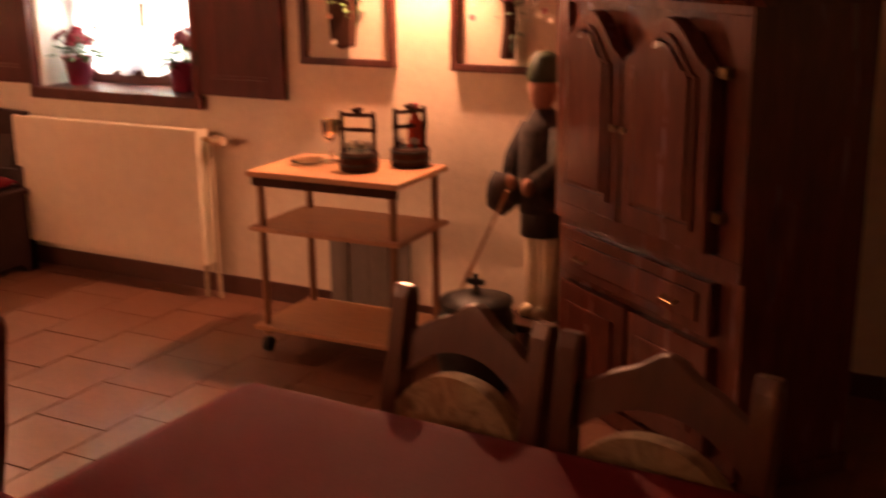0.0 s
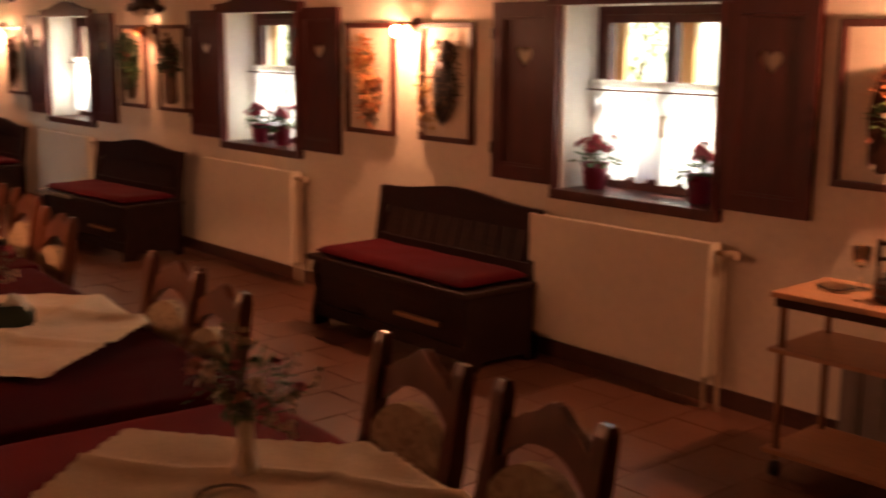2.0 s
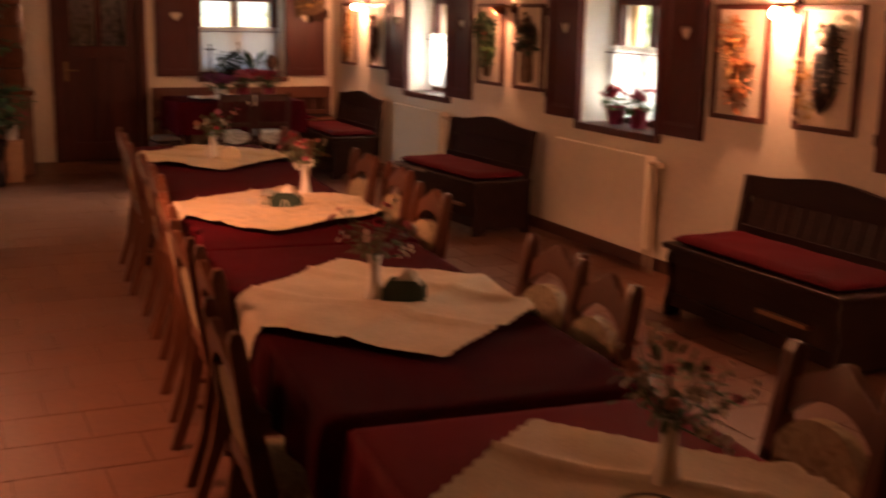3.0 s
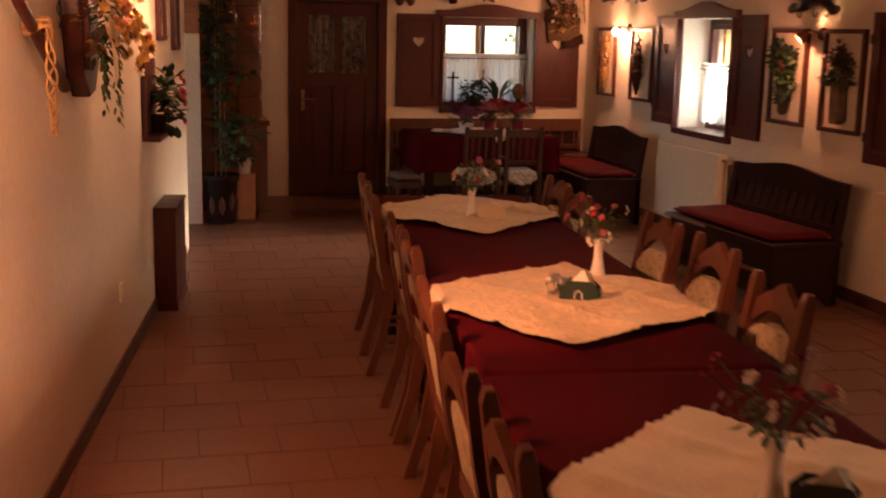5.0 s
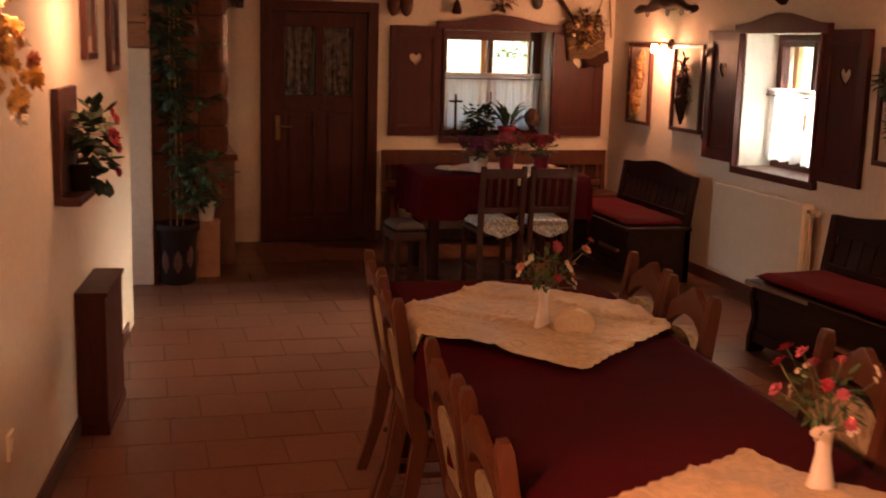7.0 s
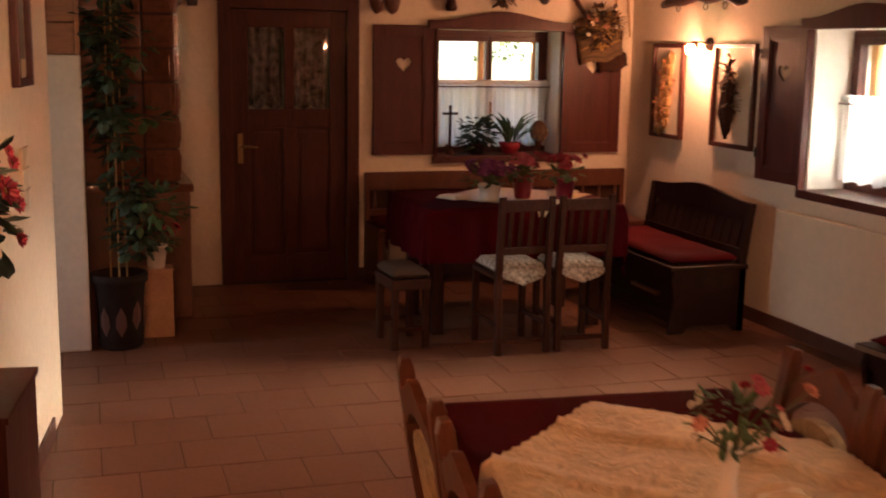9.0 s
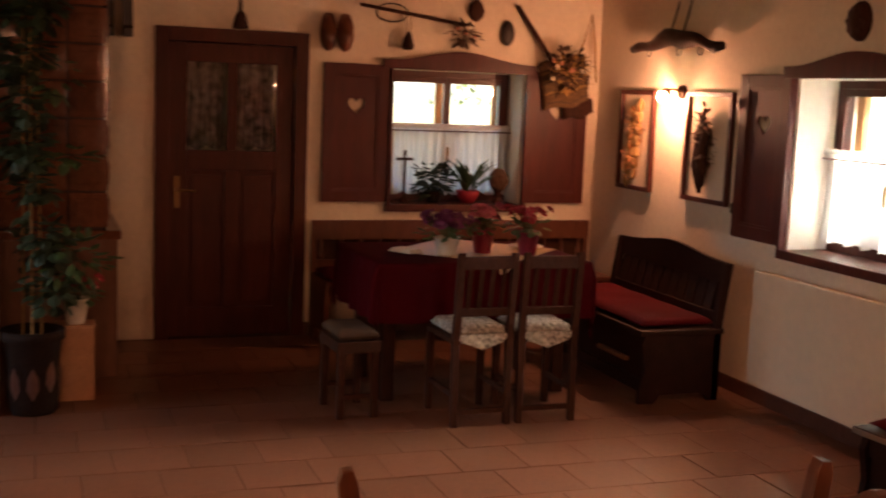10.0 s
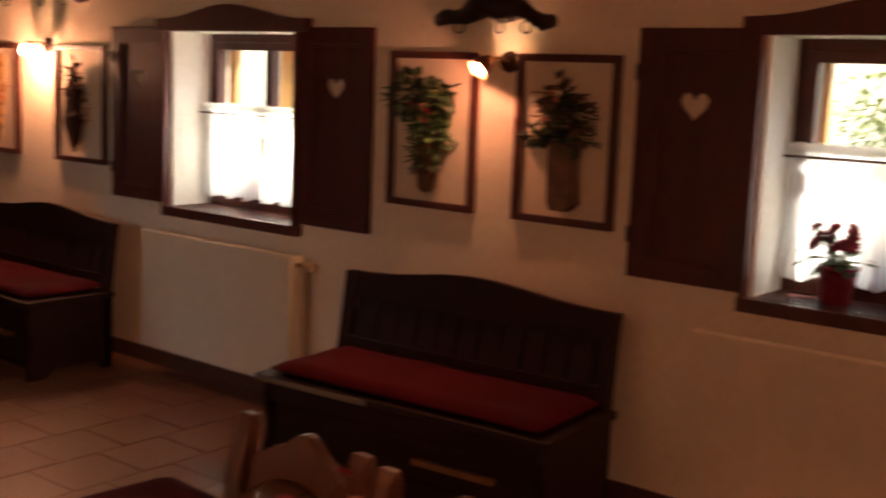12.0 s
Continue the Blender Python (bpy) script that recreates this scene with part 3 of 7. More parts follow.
bench(pose(-9.32, WALL_Y - 0.15, 0, 0, 0, 4.0), 1.31, worn=True)
bench(pose(-12.36, WALL_Y - 0.10, 0), 1.27)


# ---- tables and cloths ----
TABLE_Z = 0.765


def table(m, lx, ly, cloth_mat, label, drop=0.2, seed=0):
    """A wooden table with its draped cloth as a thing of its own; local origin in the middle, on the floor."""
    t = thing("dining_table", "dark wooden dining table under a long cloth", "table", m, "tables in the row")
    part("tabletop", boxed(-lx / 2, lx / 2, -ly / 2, ly / 2, TABLE_Z - 0.036, TABLE_Z - 0.006, bevel=0.004), OLD_WOOD, t)
    for sy in (-1, 1):
        part("apron", boxed(-lx / 2 + 0.08, lx / 2 - 0.08, sy * (ly / 2 - 0.06) - 0.012, sy * (ly / 2 - 0.06) + 0.012, TABLE_Z - 0.13, TABLE_Z - 0.036), OLD_WOOD, t)
    for sx in (-1, 1):
        for sy in (-1, 1):
            part("leg", boxed(sx * (lx / 2 - 0.08) - 0.035, sx * (lx / 2 - 0.08) + 0.035, sy * (ly / 2 - 0.08) - 0.035, sy * (ly / 2 - 0.08) + 0.035, 0, TABLE_Z - 0.036, bevel=0.006), OLD_WOOD, t)
    if cloth_mat is None:
        return t
    c = thing("tablecloth", label, "tablecloth", m, "tablecloths in the row")
    part("cloth", drape(lx + 2 * drop, ly + 2 * drop, lx / 2 + 0.008, ly / 2 + 0.008, TABLE_Z, seed), cloth_mat, c, smooth=True)
    return t


def drape(wx, wy, hx, hy, z, seed, turn=0.0, cx=0.0, cy=0.0, step=0.026, ripple=0.02, hem=0.0, thick=0.002, crease=0.0):
    """A rectangle of cloth, turned and laid on a table of half sizes hx, hy: what lies past the edge hangs down in soft folds."""
    bm = bmesh.new()
    nx, ny = max(8, round(wx / step)), max(8, round(wy / step))
    ca, sa = math.cos(turn), math.sin(turn)
    grid = []
    for j in range(ny + 1):
        row = []
        for i in range(nx + 1):
            a, b = wx * (i / nx - 0.5), wy * (j / ny - 0.5)
            if hem and (i in (0, nx) or j in (0, ny)):
                k = 1 + (hem if (i + j) % 2 else 0)
                a, b = a * k, b * k
            x, y = cx + a * ca - b * sa, cy + a * sa + b * ca
            ox, oy = max(0, abs(x) - hx), max(0, abs(y) - hy)
            over = math.hypot(ox, oy)
            px, py = max(-hx, min(hx, x)), max(-hy, min(hy, y))
            wob = 0
            if over > 0:
                along = x if oy > ox else y
                wob = ripple * min(1, over / 0.1) * (0.5 + 0.5 * math.sin(along * 26 + seed + 1.5 * math.sin(along * 7 + seed)))
                out = 0.006 + wob
                sx, sy = math.copysign(1, x), math.copysign(1, y)
                tot = ox + oy
                px += sx * out * ox / tot
                py += sy * out * oy / tot
            fall = max(0.0, over - 0.004)
            zz = z - fall
            if over <= 0:
                zz += (0.0016 + 0.4 * crease) * (noise.noise(Vector((x * 6, y * 6, seed))) + 0.6 * noise.noise(Vector((x * 17, y * 17, seed))) + 1.4)
                if crease:
                    zz += 0.8 * crease * (1 + math.sin(a * 11 + 2.2 * math.sin(b * 5 + seed)) * math.sin(b * 6 + seed))
                    zz += crease * (max(0, 1 - abs((a - 0.12) * 30)) + max(0, 1 - abs((b + 0.1) * 30)) + max(0, 1 - abs((b - 0.22) * 30)))
            row.append(bm.verts.new((px, py, zz)))
        grid.append(row)
    for p, q in zip(grid, grid[1:]):
        for i in range(nx):
            bm.faces.new((p[i], p[i + 1], q[i + 1], q[i]))
    return bm


ROW = math.degrees(math.atan2(-0.40, 5.2)) + 0.0      # the row of tables runs a little off the window wall


def row_pose(x, y, z=0.0, extra=0.0):
    return pose(x, y, z, 0, 0, ROW + extra)


table(row_pose(-7.02, 1.985), 1.66, 0.80, None, "", seed=1)
table(row_pose(-5.36, 1.86), 1.66, 0.80, None, "", seed=2)
c = thing("tablecloth", "long burgundy tablecloth covering two joined tables", "tablecloth", row_pose(-6.19, 1.922), "tablecloths in the row")
part("cloth", drape(3.32 + 0.4, 0.8 + 0.4, 1.668, 0.410, TABLE_Z, 1), BURGUNDY, c, smooth=True)
table(row_pose(-3.60, 1.70), 1.84, 0.80, BURGUNDY, "burgundy tablecloth hanging over the table edge", seed=3)
table(row_pose(-1.96, 1.60, -0.012), 1.36, 0.76, RED_CLOTH, "wine red tablecloth with a soft sheen", seed=4)
table(pose(-0.285, 1.955, -0.02, 0, 0, -2), 1.92, 0.98, RED_CLOTH, "bare wine red tablecloth with a soft sheen", seed=5)


def top_cloth(m, hx, hy, turn, side, material, label, cx=0.0, cy=0.0, seed=0):
    c = thing("table_runner_cloth", label, "table cloth", m, "square overlay cloths on the tables")
    part("cloth", drape(side, side, hx, hy, TABLE_Z + 0.008, seed, turn=math.radians(turn), cx=cx, cy=cy, step=0.022, ripple=0.012, hem=0.018, crease=0.012), material, c, smooth=True)


top_cloth(row_pose(-7.02, 1.985), 0.85, 0.418, 45, 0.84, IVORY, "square ivory damask cloth with scalloped hem, laid cornerwise", cx=-0.11, cy=-0.01, seed=1)
top_cloth(row_pose(-5.36, 1.86), 0.85, 0.428, 31, 0.84, IVORY, "square ivory damask cloth in bright lamplight, laid cornerwise", cx=0.08, cy=0.0, seed=2)
top_cloth(row_pose(-3.60, 1.70), 0.94, 0.418, 43, 0.84, LINEN, "square cream cloth with fold creases, laid cornerwise", cx=0.04, cy=0.0, seed=3)
top_cloth(row_pose(-1.96, 1.60, -0.012), 0.70, 0.398, 43, 0.84, LINEN, "square cream cloth with fold creases, laid cornerwise", cx=0.04, cy=-0.03, seed=4)


# ---- chairs ----
def chair_model():
    """Farmhouse chair, front towards +y, origin on the floor under the seat's middle."""
    c = thing("dining_chair", "reddish brown wooden chair with floral upholstered back and seat", "chair", None, "chairs along the row of tables")
    W, D, SH = 0.40, 0.40, 0.45
    yb = -D / 2

    def lean(z):
        return yb - 0.1 * max(0, z - 0.42) / 0.5
    for sx in (-1, 1):
        p = bmesh.new()
        x = sx * (W / 2 - 0.02)
        prism(p, [(yb - 0.125, 0), (yb - 0.085, 0), (yb - 0.02, 0.2), (yb + 0.022, 0.42), (yb - 0.03, 0.66), (yb - 0.065, 0.865), (yb - 0.075, 0.89), (yb - 0.098, 0.888), (yb - 0.105, 0.86), (yb - 0.078, 0.66), (yb - 0.025, 0.42), (yb - 0.065, 0.2)], "x", x - 0.021, x + 0.021, 0.007)
        part("back_post", p, CHAIR_WOOD, c)
        f = bmesh.new()
        fx, fy = sx * (W / 2 - 0.025), D / 2 - 0.03
        tube(f, [(fx, fy, 0.40), (fx + sx * 0.008, fy + 0.012, 0.34), (fx + sx * 0.004, fy + 0.008, 0.22), (fx - sx * 0.006, fy - 0.006, 0.1), (fx + sx * 0.002, fy + 0.006, 0.03), (fx + sx * 0.006, fy + 0.012, 0.0)], [0.027, 0.03, 0.022, 0.017, 0.018, 0.023], 10)
        part("front_leg", f, CHAIR_WOOD, c, smooth=True)
    # crest rail: bell-shaped top, arched underside
    w = W / 2 - 0.041
    n = 18
    top, low = [], []
    for i in range(n + 1):
        u = -1 + 2 * i / n
        top.append((u * w, 0.80 + 0.07 * math.cos(u * math.pi / 2) ** 2 * (1 if abs(u) < 0.98 else 0.9) + 0.012 * math.cos(3 * math.pi * u / 2) ** 2))
        low.append((u * w, 0.715 + 0.07 * (1 - abs(u) ** 2.2)))
    r = prism(bmesh.new(), low + top[::-1], "y", -0.013, 0.013, 0.004)
    for v in r.verts:
        v.co.y += lean(v.co.z) - 0.01
    part("crest_rail", r, CHAIR_WOOD, c)
    low = [(-w, 0.5), (w, 0.5)] + [(w * u, 0.662 + 0.08 * (1 - abs(u) ** 2.4)) for u in [1 - 2 * i / 14 for i in range(15)]]
    r = prism(bmesh.new(), low, "y", -0.018, 0.018, 0.01)
    for v in r.verts:
        v.co.y += lean(v.co.z)
    part("back_pad", r, TAPESTRY, c, "cream floral padded back")
    part("lower_rail", boxed(-w, w, yb - 0.04, yb - 0.012, 0.455, 0.505, bevel=0.004), CHAIR_WOOD, c)
    s = bmesh.new()
    cushion_pad(s, -W / 2 + 0.012, W / 2 - 0.012, yb + 0.03, D / 2, 0.425, 0.05, 9)
    part("seat", s, TAPESTRY, c, "cream floral padded seat", smooth=True)
    sf = bmesh.new()
    box(sf, -W / 2 + 0.03, W / 2 - 0.03, D / 2 - 0.035, D / 2 - 0.012, 0.355, 0.425, 0.004), box(sf, -W / 2 + 0.03, W / 2 - 0.03, yb - 0.01, yb + 0.015, 0.37, 0.425, 0.004)
    for sx in (-1, 1):
        x = sx * (W / 2 - 0.025)
        box(sf, x - 0.012, x + 0.012, yb + 0.015, D / 2 - 0.035, 0.36, 0.425, 0.004)
    part("seat_frame", sf, CHAIR_WOOD, c)
    for sx in (-1, 1):
        st = bmesh.new()
        tube(st, [(sx * (W / 2 - 0.024), yb - 0.02, 0.16), (sx * (W / 2 - 0.024), D / 2 - 0.03, 0.16)], [0.011, 0.011], 8)
        part("stretcher", st, CHAIR_WOOD, c)
    st = bmesh.new()
    tube(st, [(-W / 2 + 0.02, 0, 0.16), (0, 0, 0.16), (W / 2 - 0.02, 0, 0.16)], [0.01, 0.014, 0.01], 8)
    part("cross_stretcher", st, CHAIR_WOOD, c)
    return c


CHAIRS = [  # back's middle x, y at the top, heading of the seat's front
    (-2.32, 2.34, 174), (-1.82, 2.29, 171), (-3.30, 2.33, 174), (-3.73, 2.40, 178), (-5.0, 2.50, 176), (-5.72, 2.63, 175), (-6.29, 2.66, 177), (-7.1, 2.56, 176), (-7.55, 2.61, 176),
    (-0.865, 2.72, 164), (-0.455, 2.62, 170),
    (-7.72, 1.55, -4), (-7.22, 1.50, -4), (-6.38, 1.46, -4), (-5.92, 1.43, -4), (-5.06, 1.315, -5), (-4.40, 1.24, -3), (-3.90, 1.22, -4), (-3.22, 1.10, -3),
]
model = chair_model()
for i, (x, y, h) in enumerate(CHAIRS):
    m = pose(x, y, 0, 0, 0, h) @ pose(0, 0.30, 0)
    if i == 0:
        model.matrix_basis = m
    else:
        copy_thing(model, m)


# ---- plants and flowers ----
LEAF = mat("green_leaf", (0.05, 0.095, 0.028), 0.5, var=0.45, scale=12, fine=60, bump=0.1)
LEAF_DARK = mat("dark_leaf", (0.024, 0.042, 0.016), 0.6, var=0.45, scale=12, fine=60, bump=0.1)
DRY_GOLD = mat("dry_gold_leaf", (0.42, 0.25, 0.07), 0.7, var=0.4, scale=14, fine=60, bump=0.2)
DRY_ORANGE = mat("dry_orange_leaf", (0.36, 0.13, 0.04), 0.7, var=0.45, scale=14, fine=60, bump=0.2)
DRY_BROWN = mat("dry_brown_leaf", (0.1, 0.055, 0.03), 0.8, var=0.5, scale=14, fine=60, bump=0.2)
PETAL_RED = mat("red_petal", (0.3, 0.014, 0.035), 0.6, var=0.3, scale=20, fine=80)
PETAL_PINK = mat("pink_petal", (0.4, 0.085, 0.12), 0.6, var=0.3, scale=20, fine=80)
PETAL_PEACH = mat("peach_petal", (0.55, 0.24, 0.16), 0.6, var=0.3, scale=20, fine=80)
PETAL_WHITE = mat("white_petal", (0.75, 0.68, 0.55), 0.6, var=0.15, scale=20, fine=80)
PETAL_PURPLE = mat("purple_petal", (0.14, 0.02, 0.1), 0.6, var=0.4, scale=20, fine=80)
PETAL_GOLD = mat("gold_petal", (0.6, 0.36, 0.09), 0.6, var=0.3, scale=20, fine=80)
STAMEN = mat("flower_heart", (0.3, 0.2, 0.04), 0.8, var=0.3, scale=30)
STEM = mat("stem", (0.07, 0.085, 0.03), 0.7, var=0.3, scale=20)
SOIL = mat("potting_soil", (0.03, 0.02, 0.013), 0.95, var=0.4, scale=30, fine=120, bump=0.6)
POT_RED = mat("wine_red_pot", (0.2, 0.018, 0.045), 0.3, var=0.15, scale=8)
POT_DARK = mat("dark_pot", (0.018, 0.009, 0.0065), 0.75, spec=0.15, var=0.4, scale=8, bump=0.2)
POT_WHITE = mat("white_ceramic", (0.72, 0.66, 0.56), 0.22, var=0.06, scale=8, fine=40, bump=0.02)
PAPER = mat("paper_napkin", (0.75, 0.68, 0.55), 0.85, var=0.1, scale=20, fine=80)
GREEN_BOX = mat("green_holder", (0.007, 0.026, 0.012), 0.45, var=0.25, scale=12)
BACKING = mat("picture_backing", (0.66, 0.55, 0.42), 0.85, var=0.08, scale=5, fine=50, bump=0.15)
ROPE = mat("hemp_rope", (0.34, 0.2, 0.075), 0.9, var=0.3, scale=30, fine=120, bump=0.6)
CLEAR = glass("clear_glass", (0.95, 0.95, 0.93))
RED_SAUCE = mat("red_sauce_bottle", (0.36, 0.035, 0.015), 0.25, var=0.15, scale=12)
STOVE_TILE = mat("brown_glazed_tile", (0.15, 0.055, 0.028), 0.1, var=0.35, scale=5, fine=25, bump=0.12, island=0.15)
STOVE_CLAD = mat("stove_cladding", (0.17, 0.07, 0.036), 0.45, var=0.3, scale=3, fine=20, stretch=(5, 5, 0.8), bump=0.08)
STOVE_JOINT = mat("stove_joint", (0.06, 0.03, 0.02), 0.9, var=0.3, scale=10)
PLASTIC = mat("ivory_plastic", (0.68, 0.6, 0.45), 0.4, var=0.05, scale=10)
LACE = mat("grey_lace", (0.14, 0.12, 0.1), 0.85, var=0.7, scale=48, fine=120, bump=0.3, second=(0.62, 0.58, 0.5), mixup=0.9)
LEATHER = mat("black_leather", (0.025, 0.018, 0.015), 0.4, var=0.4, scale=12, bump=0.3)


def bloom_mesh(name, petal_mat, r, petals=7, layers=2):
    bm = bmesh.new()
    for k in range(layers):
        for i in range(petals):
            a = math.tau * (i + 0.5 * k) / petals
            leaf(bm, (0, 0, 0.002 * k), (math.cos(a), math.sin(a), 0.35 + 0.7 * k), r * (1 - 0.22 * k), r * 0.62, 0.35)
    me = bpy.data.meshes.new(name)
    bm.to_mesh(me)
    n0 = len(bm.faces)
    lathe(bm, [(0.001, 0.0), (r * 0.22, 0.002), (r * 0.2, r * 0.16), (0.001, r * 0.22)], seg=8)
    bm.to_mesh(me)
    bm.free()
    me.materials.append(petal_mat), me.materials.append(STAMEN)
    for f in list(me.polygons)[n0:]:
        f.material_index = 1
    return me


BLOOMS = {k: bloom_mesh("bloom_" + k, m, 0.024) for k, m in (("red", PETAL_RED), ("pink", PETAL_PINK), ("peach", PETAL_PEACH), ("white", PETAL_WHITE), ("purple", PETAL_PURPLE), ("gold", PETAL_GOLD))}


def bloom(parent, kind, p, d, size=1.0):
    ob = new("flower", BLOOMS[kind])
    ob.parent = parent
    q = Vector(d).to_track_quat("Z", "Y")
    ob.matrix_basis = Matrix.LocRotScale(Vector(p), q, (size,) * 3)
    return ob


def spray(rnd, base, tip, sag=0.1):
    a, b = Vector(base), Vector(tip)
    side = Vector((rnd.uniform(-1, 1), rnd.uniform(-1, 1), 0)) * sag * (b - a).length
    return [a, a.lerp(b, 0.4) + side * 0.6, a.lerp(b, 0.75) + side * 0.5, b]


def leaf_cloud(bm, rnd, centre, radii, count, size, down=0.2, wide=0.45):
    """Many leaves round a middle, thinning outward, with gaps."""
    for _ in range(count):
        d = Vector((rnd.gauss(0, 1), rnd.gauss(0, 1), rnd.gauss(0, 1))).normalized()
        k = rnd.uniform(0.35, 1.0)
        p = Vector((centre[0] + d.x * radii[0] * k, centre[1] + d.y * radii[1] * k, centre[2] + d.z * radii[2] * k))
        out = Vector((d.x, d.y, d.z * 0.6 - down)) + Vector((rnd.uniform(-0.5, 0.5), rnd.uniform(-0.5, 0.5), rnd.uniform(-0.4, 0.4)))
        s = size * rnd.uniform(0.6, 1.25)
        leaf(bm, p, out, s, s * wide, rnd.uniform(0.1, 0.6))


def flower_vase(m, seed, kinds, label, white=5, full=1.0):
    rnd = random.Random(seed)
    v = thing("flower_vase", label, "vase", m, "flower vases on the tables")
    part("vase", lathe(bmesh.new(), [(0.026, 0), (0.031, 0.006), (0.024, 0.03), (0.016, 0.075), (0.0165, 0.11), (0.021, 0.135), (0.0215, 0.142), (0.0165, 0.142), (0.0125, 0.11)], seg=18), POT_WHITE, v, "slim white porcelain vase", smooth=True)
    st, lf = bmesh.new(), bmesh.new()
    for i in range(9):
        a = rnd.uniform(0, math.tau)
        r, h = rnd.uniform(0.04, 0.15) * full, rnd.uniform(0.18, 0.3)
        tip = (r * math.cos(a), r * math.sin(a), h)
        line = spray(rnd, (0, 0, 0.12), tip)
        tube(st, line, [0.0022, 0.002, 0.0018, 0.0016], 5)
        bloom(v, kinds[i % len(kinds)], tip, (math.cos(a) * 0.7 + rnd.uniform(-0.3, 0.3), math.sin(a) * 0.7 - 0.2, rnd.uniform(0.2, 1)), rnd.uniform(0.55, 0.95))
    for i in range(white):
        a = rnd.uniform(0, math.tau)
        tip = (rnd.uniform(0.06, 0.13) * full * math.cos(a), rnd.uniform(0.06, 0.13) * full * math.sin(a), rnd.uniform(0.12, 0.28))
        tube(st, spray(rnd, (0, 0, 0.13), tip), 0.0015, 5)
        for k in range(3):
            bloom(v, "white", (tip[0] + rnd.uniform(-0.012, 0.012), tip[1] + rnd.uniform(-0.012, 0.012), tip[2] + 0.012 * k), (math.cos(a), math.sin(a), 0.5), 0.42)
    leaf_cloud(lf, rnd, (0, 0, 0.2), (0.09 * full, 0.09 * full, 0.06), int(70 * full), 0.032)
    part("stalk", st, STEM, v)
    part("foliage", lf, LEAF, v, "green leaves and filler")


def pot_plant(m, seed, kind, label, pot_mat=POT_RED, pot=0.062, tall=0.12, spread=0.105, flowers=14, group="pot plants on the window sills"):
    rnd = random.Random(seed)
    p = thing("pot_plant", label, "plant", m, group)
    part("pot", lathe(bmesh.new(), [(pot * 0.72, 0), (pot * 0.74, 0.004), (pot, tall), (pot * 1.06, tall), (pot * 1.06, tall + 0.012), (pot * 0.96, tall + 0.012), (pot * 0.93, tall - 0.01)], seg=20), pot_mat, p, smooth=True)
    part("soil", lathe(bmesh.new(), [(0.001, tall - 0.012), (pot * 0.92, tall - 0.012), (pot * 0.9, tall - 0.006), (0.001, tall - 0.002)], seg=14), SOIL, p)
    lf, st = bmesh.new(), bmesh.new()
    leaf_cloud(lf, rnd, (0, 0, tall + 0.035), (spread, spread, 0.04), 42, 0.055, 0.1, 0.75)
    for i in range(flowers):
        a = rnd.uniform(0, math.tau)
        r = rnd.uniform(0.01, spread * 0.95)
        tip = (r * math.cos(a), r * math.sin(a), tall + rnd.uniform(0.07, 0.14))
        tube(st, spray(rnd, (0, 0, tall), tip), 0.002, 5)
        bloom(p, kind, tip, (math.cos(a) * 0.6, math.sin(a) * 0.6, 0.8), rnd.uniform(1.15, 1.7))
    part("foliage", lf, LEAF, p)
    part("stalk", st, STEM, p)
    return p


def sill(x, depth=0.12):
    return pose(x, WALL_Y + depth, SILL_Z + 0.008)


pot_plant(sill(-4.09), 1, "red", "red cyclamen in a wine red pot on the sill", pot=0.07, spread=0.125)
pot_plant(sill(-3.44), 2, "pink", "pink cyclamen in a wine red pot on the sill", pot=0.07, spread=0.125, flowers=10)
pot_plant(sill(-7.31), 3, "red", "red cyclamen in a wine red pot on the sill", pot=0.068, spread=0.12, flowers=16)
pot_plant(sill(-7.02), 4, "pink", "pink cyclamen in a wine red pot on the sill", pot=0.068, spread=0.12)


# ---- pictures ----
def frame_sides(bm, w, h, t, d):
    for x0, x1, z0, z1 in ((-w / 2, -w / 2 + t, 0, h), (w / 2 - t, w / 2, 0, h), (-w / 2 + t, w / 2 - t, 0, t), (-w / 2 + t, w / 2 - t, h - t, h)):
        box(bm, x0, x1, -d, 0, z0, z1, 0.006)


